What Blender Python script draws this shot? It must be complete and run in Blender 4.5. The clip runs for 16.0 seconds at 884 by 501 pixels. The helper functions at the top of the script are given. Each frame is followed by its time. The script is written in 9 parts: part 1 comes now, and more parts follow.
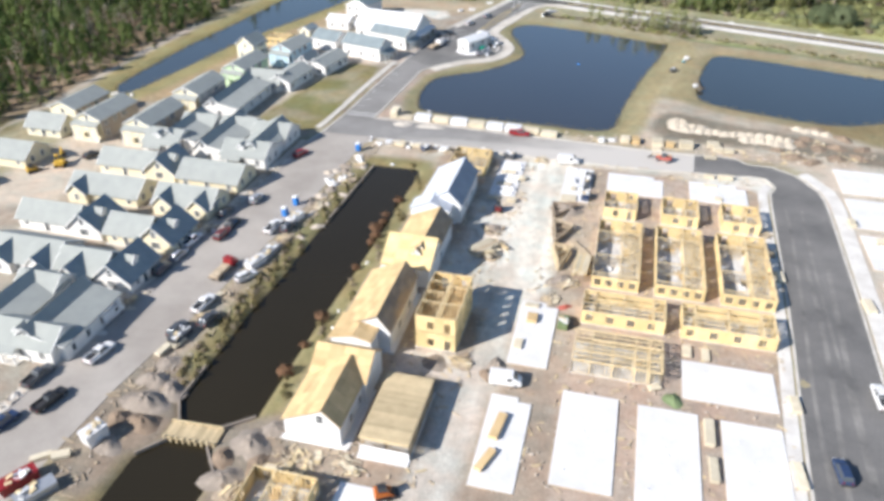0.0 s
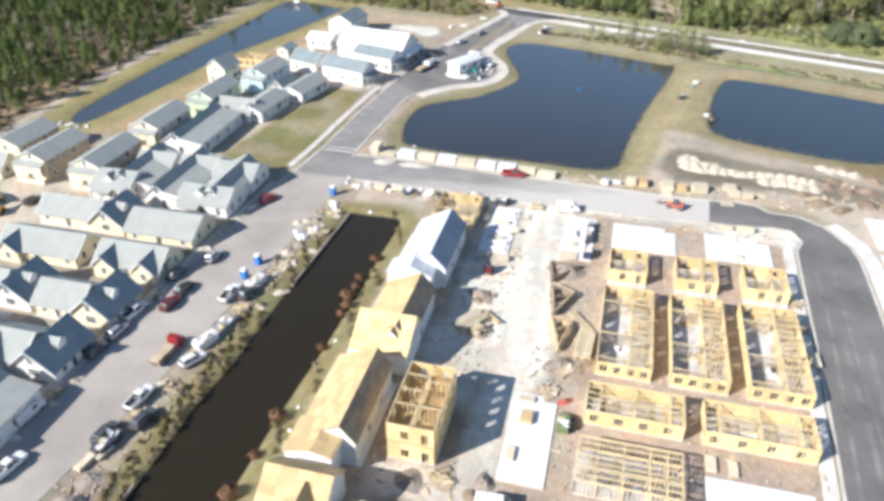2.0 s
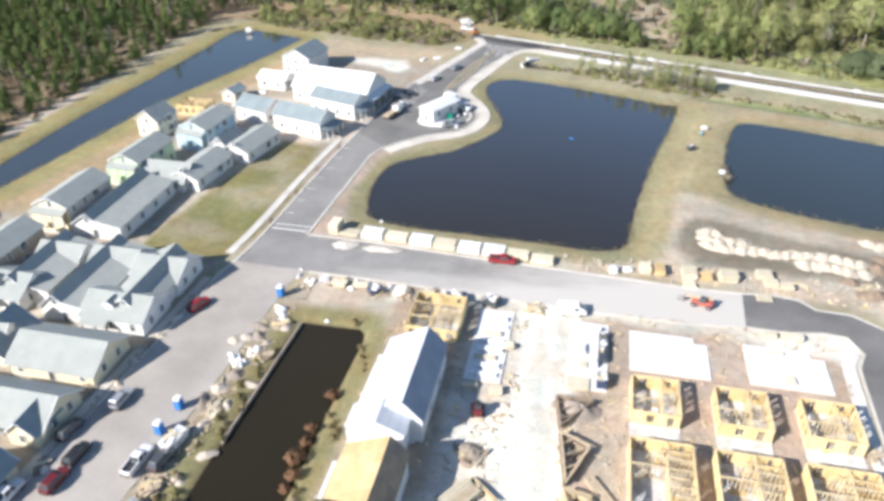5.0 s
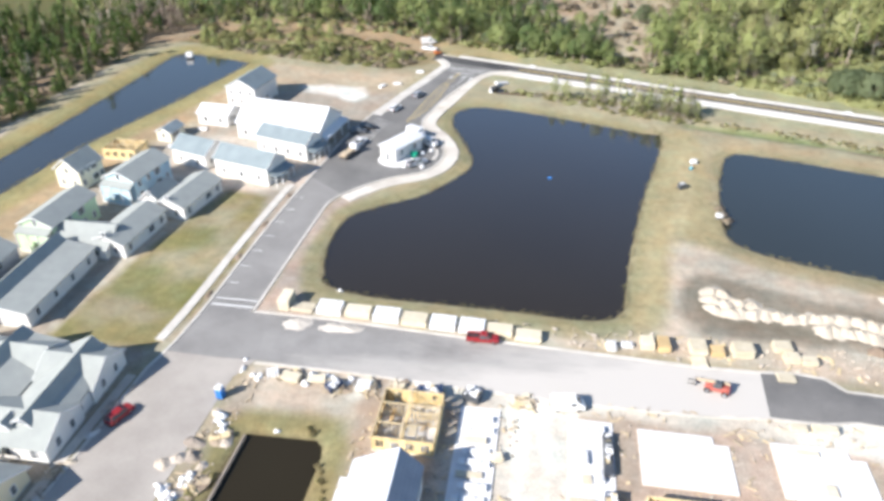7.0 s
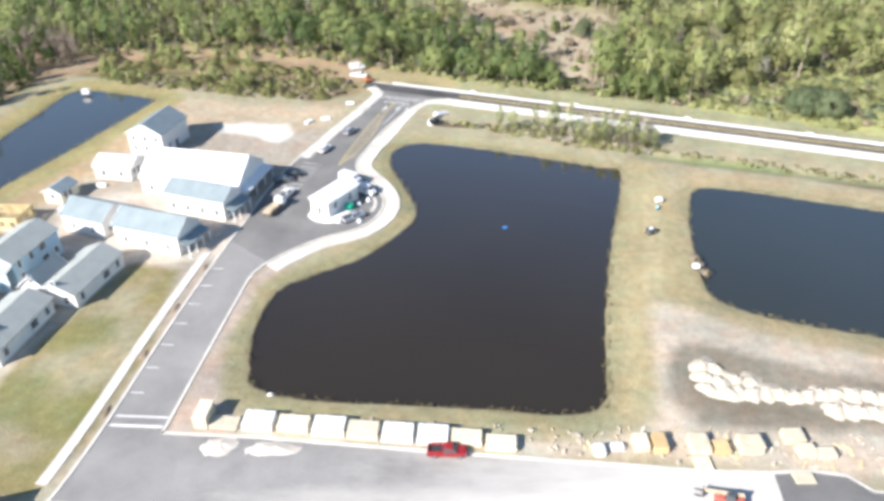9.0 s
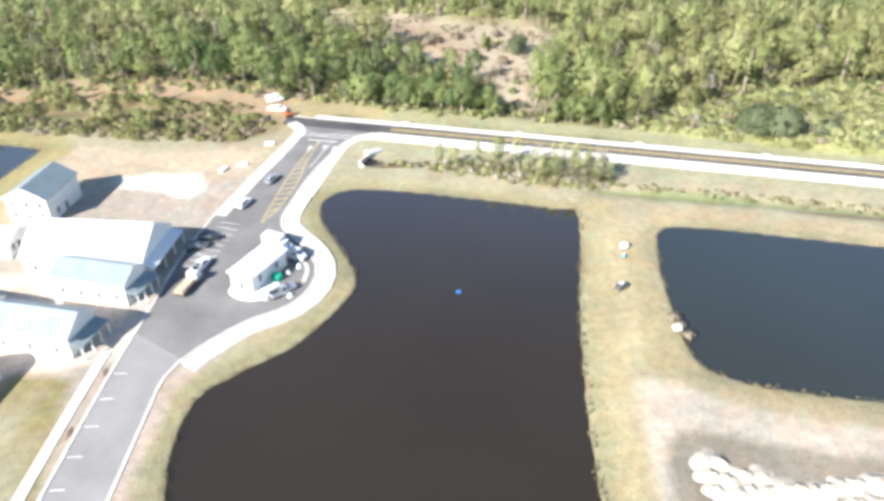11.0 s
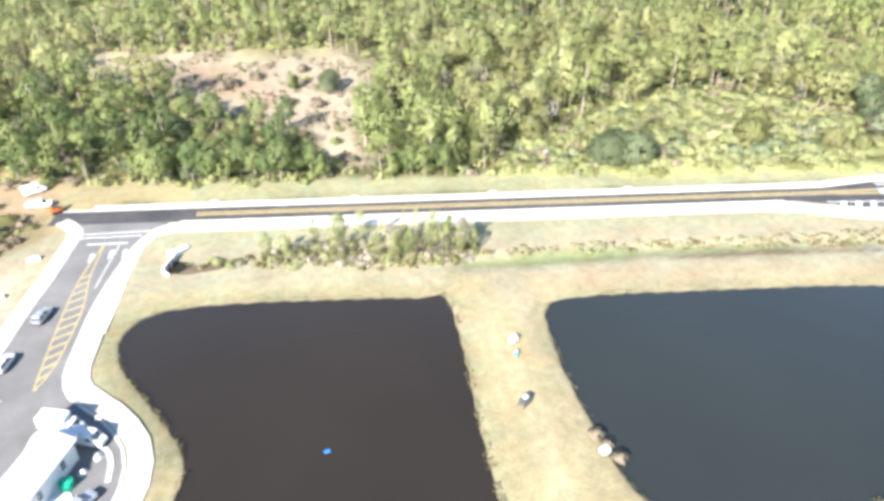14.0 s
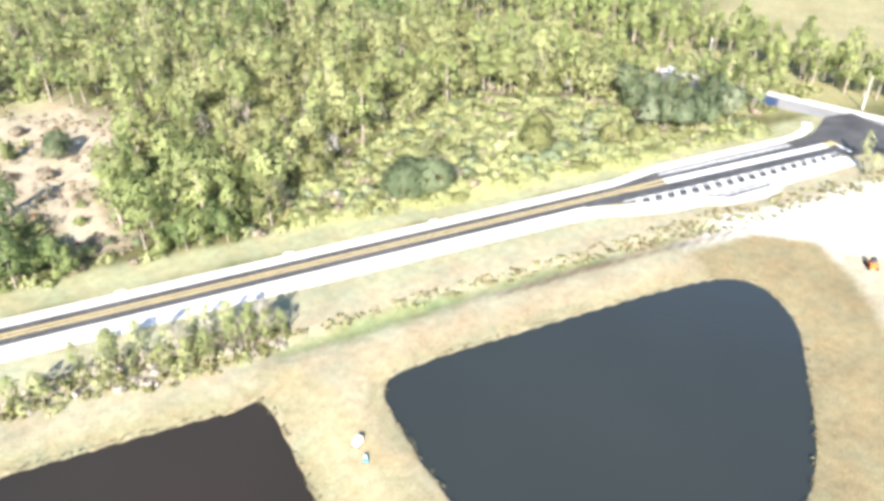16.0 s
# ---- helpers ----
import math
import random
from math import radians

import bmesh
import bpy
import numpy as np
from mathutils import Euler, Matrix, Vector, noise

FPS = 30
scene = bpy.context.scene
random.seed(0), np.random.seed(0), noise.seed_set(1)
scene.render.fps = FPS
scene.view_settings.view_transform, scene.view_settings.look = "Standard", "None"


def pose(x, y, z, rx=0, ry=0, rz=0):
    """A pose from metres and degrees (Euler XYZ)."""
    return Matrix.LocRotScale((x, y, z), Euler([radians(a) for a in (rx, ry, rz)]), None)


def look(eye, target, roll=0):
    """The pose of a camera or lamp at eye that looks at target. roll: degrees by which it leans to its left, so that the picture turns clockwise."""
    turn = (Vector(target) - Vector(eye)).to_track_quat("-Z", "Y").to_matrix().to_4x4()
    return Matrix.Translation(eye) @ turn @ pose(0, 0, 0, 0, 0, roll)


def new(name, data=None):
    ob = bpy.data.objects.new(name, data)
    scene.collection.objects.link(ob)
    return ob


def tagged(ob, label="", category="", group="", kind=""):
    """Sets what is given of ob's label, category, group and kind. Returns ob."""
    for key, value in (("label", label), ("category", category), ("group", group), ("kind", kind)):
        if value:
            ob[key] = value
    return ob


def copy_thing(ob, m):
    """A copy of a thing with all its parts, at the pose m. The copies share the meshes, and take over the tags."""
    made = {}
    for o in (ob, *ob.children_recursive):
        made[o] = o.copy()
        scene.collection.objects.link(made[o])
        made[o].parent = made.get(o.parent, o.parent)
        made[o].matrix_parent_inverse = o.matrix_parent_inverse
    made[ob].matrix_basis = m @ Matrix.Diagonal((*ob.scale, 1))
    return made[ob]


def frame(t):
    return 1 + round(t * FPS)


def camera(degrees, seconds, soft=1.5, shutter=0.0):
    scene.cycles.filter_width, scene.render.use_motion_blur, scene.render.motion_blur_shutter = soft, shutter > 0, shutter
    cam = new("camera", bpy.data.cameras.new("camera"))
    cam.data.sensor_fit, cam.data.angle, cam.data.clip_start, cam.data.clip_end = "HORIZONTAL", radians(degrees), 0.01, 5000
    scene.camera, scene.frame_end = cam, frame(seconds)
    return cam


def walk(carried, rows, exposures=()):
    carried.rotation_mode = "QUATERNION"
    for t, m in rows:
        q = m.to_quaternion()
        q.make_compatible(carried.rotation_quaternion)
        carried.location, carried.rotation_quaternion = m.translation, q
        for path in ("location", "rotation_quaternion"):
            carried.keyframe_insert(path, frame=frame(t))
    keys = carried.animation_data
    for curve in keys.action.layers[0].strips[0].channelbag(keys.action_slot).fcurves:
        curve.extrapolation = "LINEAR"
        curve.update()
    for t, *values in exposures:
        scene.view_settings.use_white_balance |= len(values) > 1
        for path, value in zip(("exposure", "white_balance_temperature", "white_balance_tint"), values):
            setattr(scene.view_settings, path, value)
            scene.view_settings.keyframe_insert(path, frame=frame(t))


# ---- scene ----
cam = camera(62.9, 16.0, soft=3.75)
# seconds, x, y, z, yaw, pitch, roll
ROWS = [
    (0, -0.00, 0.00, 85.00, 14.44, -33.06, 0.12),
    (0.5, -0.45, 6.19, 85.00, 14.50, -33.05, 0.08),
    (1, -1.16, 12.51, 85.01, 14.54, -33.09, 0.06),
    (1.5, -2.15, 19.28, 85.09, 14.41, -33.05, 0.04),
    (2, -3.22, 25.11, 85.17, 14.28, -33.10, 0.03),
    (2.5, -4.43, 31.05, 85.23, 14.10, -33.10, 0.02),
    (3, -5.89, 37.67, 85.25, 13.92, -33.05, -0.01),
    (3.5, -7.49, 44.28, 85.25, 13.55, -33.01, -0.02),
    (4, -9.17, 51.07, 85.23, 13.07, -32.98, 0.01),
    (6.5, -16.91, 82.18, 84.99, 9.78, -32.96, -0.03),
    (7, -18.35, 89.01, 84.97, 8.69, -32.92, -0.02),
    (7.5, -19.79, 95.81, 84.92, 7.38, -32.90, -0.01),
    (8, -21.11, 102.76, 84.85, 5.89, -32.86, -0.00),
    (8.5, -22.27, 109.01, 84.73, 4.38, -32.81, -0.05),
    (9, -23.49, 115.16, 84.61, 2.81, -32.75, -0.07),
    (11.5, -27.60, 147.39, 85.14, -6.22, -32.81, -0.04),
    (12, -27.67, 154.15, 85.17, -9.09, -32.82, -0.03),
    (12.5, -27.64, 160.50, 85.19, -12.08, -32.82, 0.00),
    (13, -27.37, 166.38, 85.19, -14.57, -32.90, 0.01),
    (13.5, -26.71, 173.36, 85.22, -17.40, -32.87, 0.03),
    (14, -25.84, 180.17, 85.25, -20.29, -32.87, 0.05),
    (14.5, -24.65, 186.56, 85.25, -23.58, -32.89, 0.04),
    (15, -23.29, 192.25, 85.18, -27.44, -32.98, 0.02),
    (15.5, -21.29, 198.45, 85.19, -34.03, -32.83, 0.01),
    (16, -19.11, 203.91, 85.15, -40.65, -32.85, -0.03),
]
EXPOSURES = [(0.0, 0.6), (2.0, 0.71), (4.0, 0.79), (7.0, 0.88), (9.0, 1.07), (10.0, 1.2), (12.5, 1.56), (16.0, 1.64)]
walk(cam, [(t, pose(x, y, z, 90 + pitch, roll, yaw)) for t, x, y, z, yaw, pitch, roll in ROWS], EXPOSURES)

# ---- light: a low winter sun from the south-west and a clear sky ----
SHADOW_AZ, SUN_EL = 43.0, 31.5
world = bpy.data.worlds.new("sky")
scene.world = world
world.use_nodes = True
wn = world.node_tree
wn.nodes.clear()
sky = wn.nodes.new("ShaderNodeTexSky")
sky.sky_type = "NISHITA"
sky.sun_disc = False
sky.sun_elevation = radians(SUN_EL)
sky.sun_rotation = radians(270 - SHADOW_AZ)
sky.air_density, sky.dust_density, sky.ozone_density = 1.0, 0.15, 3.0
background = wn.nodes.new("ShaderNodeBackground")
background.inputs["Strength"].default_value = 0.09
world_out = wn.nodes.new("ShaderNodeOutputWorld")
wn.links.new(sky.outputs[0], background.inputs["Color"])
wn.links.new(background.outputs[0], world_out.inputs["Surface"])
sun = new("sun", bpy.data.lights.new("sun", "SUN"))
sun.data.energy, sun.data.angle, sun.data.color = 5.0, radians(0.53), (1.0, 0.945, 0.89)
_az, _el = radians(SHADOW_AZ), radians(SUN_EL)
sun.matrix_world = look((0, 0, 300), (300 * math.cos(_az) * math.cos(_el), 300 * math.sin(_az) * math.cos(_el), 300 - 300 * math.sin(_el)))

# ---- materials ----
def node(nt, kind, **inputs):
    n = nt.nodes.new(kind)
    for key, value in inputs.items():
        n.inputs[key.replace("_", " ")].default_value = value
    return n


def rgba(c):
    return (*c, 1.0)


def surface(name, a, b, scale=0.5, fine=6.0, rough=0.85, metal=0.0, bump=0.15, tint=0.12, spread=(0.35, 0.65), per="", stripes=None):
    """Two colours mixed by a broad noise, a fine grain over them, a grain bump; per: 'object' or 'island' varies the tone from piece to piece.
    stripes: (axis, pitch in metres, darkening) for courses, seams or boards."""
    m = bpy.data.materials.new(name)
    m.use_nodes = True
    nt = m.node_tree
    bsdf = nt.nodes["Principled BSDF"]
    bsdf.inputs["Roughness"].default_value = rough
    bsdf.inputs["Metallic"].default_value = metal
    bsdf.inputs["Specular IOR Level"].default_value = 0.25
    geo = nt.nodes.new("ShaderNodeNewGeometry")
    broad = node(nt, "ShaderNodeTexNoise", Scale=scale, Detail=6.0, Roughness=0.62)
    grain = node(nt, "ShaderNodeTexNoise", Scale=fine, Detail=4.0, Roughness=0.7)
    for n in (broad, grain):
        nt.links.new(geo.outputs["Position"], n.inputs["Vector"])
    ramp = nt.nodes.new("ShaderNodeMapRange")
    ramp.inputs["From Min"].default_value, ramp.inputs["From Max"].default_value = spread
    nt.links.new(broad.outputs["Fac"], ramp.inputs["Value"])
    mix = nt.nodes.new("ShaderNodeMix")
    mix.data_type = "RGBA"
    mix.inputs["A"].default_value, mix.inputs["B"].default_value = rgba(a), rgba(b)
    nt.links.new(ramp.outputs["Result"], mix.inputs["Factor"])
    tone = nt.nodes.new("ShaderNodeMapRange")
    tone.inputs["To Min"].default_value, tone.inputs["To Max"].default_value = 1 - 2 * tint, 1 + 2 * tint
    nt.links.new(grain.outputs["Fac"], tone.inputs["Value"])
    value = tone.outputs["Result"]

    def times(x, y):
        n = nt.nodes.new("ShaderNodeMath")
        n.operation = "MULTIPLY"
        nt.links.new(x, n.inputs[0])
        nt.links.new(y, n.inputs[1])
        return n.outputs[0]

    if per:
        if per == "object":
            source = nt.nodes.new("ShaderNodeObjectInfo").outputs["Random"]
        else:
            source = geo.outputs["Random Per Island"]
        vary = nt.nodes.new("ShaderNodeMapRange")
        vary.inputs["To Min"].default_value, vary.inputs["To Max"].default_value = 0.82, 1.14
        nt.links.new(source, vary.inputs["Value"])
        value = times(value, vary.outputs["Result"])
    if stripes:
        axis, pitch, dark = stripes
        sep = nt.nodes.new("ShaderNodeSeparateXYZ")
        nt.links.new(geo.outputs["Position"], sep.inputs[0])
        saw = nt.nodes.new("ShaderNodeMath")
        saw.operation = "PINGPONG"
        saw.inputs[1].default_value = pitch / 2
        nt.links.new(sep.outputs[axis], saw.inputs[0])
        line = nt.nodes.new("ShaderNodeMapRange")
        line.inputs["From Max"].default_value = pitch * 0.16
        line.inputs["To Min"].default_value = 1 - dark
        nt.links.new(saw.outputs[0], line.inputs["Value"])
        value = times(value, line.outputs["Result"])
    vec = nt.nodes.new("ShaderNodeVectorMath")
    vec.operation = "SCALE"
    nt.links.new(mix.outputs["Result"], vec.inputs[0])
    nt.links.new(value, vec.inputs["Scale"])
    nt.links.new(vec.outputs[0], bsdf.inputs["Base Color"])
    if bump:
        b_node = node(nt, "ShaderNodeBump", Strength=bump, Distance=0.05)
        nt.links.new(grain.outputs["Fac"], b_node.inputs["Height"])
        nt.links.new(b_node.outputs[0], bsdf.inputs["Normal"])
    return m


def paint(name, c, rough=0.3, coat=0.4, metal=0.0):
    """Vehicle and machine paint with a little road dust in its gloss."""
    m = surface(name, c, tuple(min(1, x * 0.85 + 0.02) for x in c), scale=1.5, fine=9.0, rough=rough, metal=metal, bump=0.0, tint=0.05)
    m.node_tree.nodes["Principled BSDF"].inputs["Coat Weight"].default_value = coat
    return m


M = {
    "asphalt_old": surface("asphalt_old", (0.45, 0.415, 0.375), (0.335, 0.305, 0.275), 0.07, 3.0, 0.92, tint=0.08),
    "asphalt": surface("asphalt", (0.31, 0.30, 0.287), (0.21, 0.203, 0.196), 0.09, 4.0, 0.9, tint=0.10, spread=(0.30, 0.72)),
    "asphalt_mid": surface("asphalt_mid", (0.225, 0.22, 0.21), (0.14, 0.137, 0.134), 0.10, 4.0, 0.9, tint=0.10, spread=(0.30, 0.72)),
    "asphalt_new": surface("asphalt_new", (0.092, 0.09, 0.09), (0.052, 0.053, 0.056), 0.12, 3.0, 0.85, tint=0.12),
    "concrete": surface("concrete", (0.66, 0.63, 0.58), (0.50, 0.47, 0.42), 0.25, 4.0, 0.85, tint=0.08),
    "slab": surface("slab", (0.77, 0.765, 0.755), (0.67, 0.665, 0.66), 0.22, 2.5, 0.8, tint=0.07),
    "slab_floor": surface("slab_floor", (0.72, 0.71, 0.69), (0.46, 0.45, 0.44), 0.45, 2.5, 0.85, tint=0.12),
    "wrap_white": surface("wrap_white", (0.80, 0.80, 0.79), (0.72, 0.73, 0.75), 0.3, 3.0, 0.55, tint=0.04),
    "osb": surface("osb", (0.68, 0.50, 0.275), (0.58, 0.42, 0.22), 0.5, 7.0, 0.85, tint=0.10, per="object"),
    "osb_wall": surface("osb_wall", (0.81, 0.64, 0.345), (0.70, 0.54, 0.27), 0.5, 7.0, 0.85, tint=0.10, per="object"),
    "lumber": surface("lumber", (0.71, 0.59, 0.375), (0.58, 0.465, 0.28), 0.8, 9.0, 0.8, tint=0.12, per="island"),
    "lumber_grey": surface("lumber_grey", (0.56, 0.46, 0.33), (0.43, 0.35, 0.25), 0.8, 9.0, 0.85, tint=0.12, per="island"),
    "old_wood": surface("old_wood", (0.34, 0.27, 0.20), (0.23, 0.18, 0.14), 0.8, 9.0, 0.9, tint=0.15, per="object"),
    "shingle": surface("shingle", (0.37, 0.39, 0.37), (0.325, 0.345, 0.33), 0.4, 5.0, 0.9, tint=0.08, bump=0.3),
    "shingle_teal": surface("shingle_teal", (0.27, 0.325, 0.35), (0.215, 0.265, 0.29), 0.4, 5.0, 0.9, tint=0.10, bump=0.3),
    "metal_roof": surface("metal_roof", (0.28, 0.33, 0.345), (0.23, 0.275, 0.29), 0.3, 3.0, 0.5, metal=0.15, tint=0.05),
    "membrane": surface("membrane", (0.78, 0.79, 0.80), (0.70, 0.71, 0.73), 0.2, 3.0, 0.6, tint=0.04),
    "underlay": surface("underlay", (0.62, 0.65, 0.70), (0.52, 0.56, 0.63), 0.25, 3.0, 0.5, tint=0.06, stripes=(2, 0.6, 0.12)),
    # the same underlay with the east slope's shade put into its colour
    "underlay_shaded": surface("underlay_shaded", (0.27, 0.33, 0.42), (0.22, 0.27, 0.35), 0.25, 3.0, 0.5, tint=0.06, stripes=(2, 0.6, 0.12)),
    "siding_white": surface("siding_white", (0.79, 0.78, 0.75), (0.72, 0.71, 0.69), 0.3, 4.0, 0.6, tint=0.03, stripes=(2, 0.2, 0.10)),
    "siding_tan": surface("siding_tan", (0.42, 0.36, 0.30), (0.34, 0.29, 0.245), 0.3, 4.0, 0.7, tint=0.06, stripes=(2, 0.2, 0.10)),
    "siding_grey": surface("siding_grey", (0.56, 0.55, 0.53), (0.48, 0.47, 0.46), 0.3, 4.0, 0.7, tint=0.06, stripes=(2, 0.2, 0.10)),
    "siding_cream": surface("siding_cream", (0.79, 0.72, 0.53), (0.72, 0.65, 0.47), 0.3, 4.0, 0.65, tint=0.05, stripes=(2, 0.2, 0.10)),
    "siding_green": surface("siding_green", (0.56, 0.72, 0.48), (0.50, 0.65, 0.43), 0.3, 4.0, 0.65, tint=0.04, stripes=(2, 0.2, 0.10)),
    "siding_blue": surface("siding_blue", (0.48, 0.64, 0.72), (0.42, 0.58, 0.67), 0.3, 4.0, 0.65, tint=0.04, stripes=(2, 0.2, 0.10)),
    "siding_ivory": surface("siding_ivory", (0.76, 0.73, 0.58), (0.69, 0.66, 0.52), 0.3, 4.0, 0.65, tint=0.04, stripes=(2, 0.2, 0.10)),
    "trim_white": surface("trim_white", (0.80, 0.80, 0.79), (0.74, 0.74, 0.73), 0.5, 5.0, 0.5, tint=0.03),
    "limerock": surface("limerock", (0.66, 0.62, 0.55), (0.50, 0.455, 0.40), 0.12, 2.0, 0.95, tint=0.08, bump=0.3),
    "dirt": surface("dirt", (0.30, 0.23, 0.17), (0.20, 0.15, 0.11), 0.3, 2.0, 0.95, tint=0.15, bump=0.5),
    "dirt_grey": surface("dirt_grey", (0.36, 0.31, 0.26), (0.24, 0.205, 0.175), 0.3, 2.0, 0.95, tint=0.15, bump=0.5),
    # drain earth with the hollow's shade mixed into its brown
    "dirt_shaded": surface("dirt_shaded", (0.17, 0.13, 0.09), (0.11, 0.085, 0.06), 0.5, 3.0, 0.9, tint=0.1, bump=0.4),
    "sand": surface("sand", (0.56, 0.50, 0.41), (0.48, 0.42, 0.335), 0.25, 2.5, 0.95, tint=0.08, bump=0.4),
    "gravel_white": surface("gravel_white", (0.74, 0.72, 0.68), (0.60, 0.57, 0.53), 0.3, 2.5, 0.95, tint=0.10, bump=0.5),
    "bark": surface("bark", (0.40, 0.34, 0.28), (0.25, 0.205, 0.165), 1.0, 6.0, 0.95, tint=0.15),
    "lumber_deck": surface("lumber_deck", (0.60, 0.49, 0.31), (0.50, 0.40, 0.25), 0.6, 7.0, 0.85, tint=0.1, per="object"),
    "lumber_pale": surface("lumber_pale", (0.70, 0.63, 0.49), (0.60, 0.53, 0.39), 0.8, 6.0, 0.8, tint=0.08, per="object"),
    "paint_yellow": surface("paint_yellow", (0.52, 0.41, 0.20), (0.42, 0.335, 0.175), 0.6, 5.0, 0.7, tint=0.08),
    "paint_line": surface("paint_line", (0.76, 0.76, 0.74), (0.64, 0.64, 0.62), 0.6, 5.0, 0.7, tint=0.08),
    "rubber": surface("rubber", (0.025, 0.025, 0.027), (0.018, 0.018, 0.02), 2.0, 9.0, 0.8, tint=0.1),
    "steel": surface("steel", (0.50, 0.51, 0.53), (0.42, 0.43, 0.45), 1.0, 6.0, 0.45, metal=0.8, tint=0.06),
    "dark_steel": surface("dark_steel", (0.07, 0.07, 0.075), (0.05, 0.05, 0.055), 1.0, 6.0, 0.6, metal=0.3, tint=0.08),
    "rust": surface("rust", (0.36, 0.12, 0.06), (0.25, 0.09, 0.05), 1.0, 5.0, 0.8, tint=0.15),
    "plastic_blue": surface("plastic_blue", (0.04, 0.20, 0.55), (0.035, 0.17, 0.48), 1.0, 5.0, 0.45, tint=0.05),
    "plastic_green": surface("plastic_green", (0.02, 0.42, 0.26), (0.02, 0.36, 0.22), 1.0, 5.0, 0.5, tint=0.06),
    "plastic_teal": surface("plastic_teal", (0.10, 0.36, 0.42), (0.08, 0.30, 0.36), 1.0, 5.0, 0.5, tint=0.06),
    "maroon_paint": paint("maroon_paint", (0.14, 0.012, 0.016), 0.3, 0.5),
    "orange": paint("orange", (0.62, 0.17, 0.03), 0.45, 0.2),
    "machine_yellow": paint("machine_yellow", (0.68, 0.42, 0.05), 0.45, 0.2),
    "white_paint": paint("white_paint", (0.80, 0.80, 0.80)),
    "black_paint": paint("black_paint", (0.018, 0.019, 0.022)),
    "grey_paint": paint("grey_paint", (0.10, 0.11, 0.125), metal=0.3),
    "silver_paint": paint("silver_paint", (0.48, 0.50, 0.53), metal=0.4),
    "red_paint": paint("red_paint", (0.30, 0.015, 0.02)),
    "blue_paint": paint("blue_paint", (0.025, 0.05, 0.12)),
    # darker and browner than osb
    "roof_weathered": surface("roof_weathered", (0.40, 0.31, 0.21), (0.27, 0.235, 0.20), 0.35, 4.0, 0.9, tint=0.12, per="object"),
    "tyre_dust": surface("tyre_dust", (0.27, 0.26, 0.245), (0.13, 0.128, 0.125), 0.12, 3.0, 0.9, tint=0.15),
    "rubble": surface("rubble", (0.60, 0.53, 0.45), (0.42, 0.36, 0.29), 0.6, 5.0, 0.95, tint=0.15, per="island"),
    "spoil": surface("spoil", (0.44, 0.36, 0.27), (0.32, 0.26, 0.20), 0.5, 3.0, 0.95, tint=0.15, bump=0.5),
    "asphalt_east": surface("asphalt_east", (0.24, 0.232, 0.222), (0.115, 0.114, 0.113), 0.06, 3.0, 0.88, tint=0.14, spread=(0.28, 0.72)),
    "red_cloth": surface("red_cloth", (0.46, 0.13, 0.10), (0.36, 0.10, 0.08), 0.8, 5.0, 0.8, tint=0.1),
    "tarp_green": surface("tarp_green", (0.20, 0.26, 0.13), (0.15, 0.20, 0.10), 0.8, 5.0, 0.7, tint=0.1),
}


def glass(name, c, rough=0.08):
    m = bpy.data.materials.new(name)
    m.use_nodes = True
    b = m.node_tree.nodes["Principled BSDF"]
    b.inputs["Base Color"].default_value = rgba(c)
    b.inputs["Roughness"].default_value = rough
    b.inputs["Specular IOR Level"].default_value = 0.6
    return m


M["glass"] = glass("window_glass", (0.075, 0.085, 0.095))
M["lamp_red"] = glass("tail_lens", (0.35, 0.01, 0.01), 0.2)
M["lamp_clear"] = glass("head_lens", (0.6, 0.6, 0.58), 0.15)


def foliage(name, a, b, through_light=0.25):
    """Leaves and needles: tone from tree to tree by the mesh's own 'tone' attribute, and from clump to clump."""
    m = bpy.data.materials.new(name)
    m.use_nodes = True
    nt = m.node_tree
    bsdf = nt.nodes["Principled BSDF"]
    bsdf.inputs["Roughness"].default_value = 0.7
    bsdf.inputs["Specular IOR Level"].default_value = 0.2
    att = nt.nodes.new("ShaderNodeAttribute")
    att.attribute_name = "tone"
    geo = nt.nodes.new("ShaderNodeNewGeometry")
    mix = nt.nodes.new("ShaderNodeMix")
    mix.data_type = "RGBA"
    mix.inputs["A"].default_value, mix.inputs["B"].default_value = rgba(a), rgba(b)
    nt.links.new(att.outputs["Fac"], mix.inputs["Factor"])
    vary = nt.nodes.new("ShaderNodeMapRange")
    vary.inputs["To Min"].default_value, vary.inputs["To Max"].default_value = 0.90, 1.10
    nt.links.new(geo.outputs["Random Per Island"], vary.inputs["Value"])
    vec = nt.nodes.new("ShaderNodeVectorMath")
    vec.operation = "SCALE"
    nt.links.new(mix.outputs["Result"], vec.inputs[0])
    nt.links.new(vary.outputs["Result"], vec.inputs["Scale"])
    nt.links.new(vec.outputs[0], bsdf.inputs["Base Color"])
    tr = nt.nodes.new("ShaderNodeBsdfTranslucent")
    nt.links.new(vec.outputs[0], tr.inputs["Color"])
    both = nt.nodes.new("ShaderNodeMixShader")
    both.inputs["Fac"].default_value = through_light
    nt.links.new(bsdf.outputs[0], both.inputs[1])
    nt.links.new(tr.outputs[0], both.inputs[2])
    nt.links.new(both.outputs[0], nt.nodes["Material Output"].inputs["Surface"])
    return m


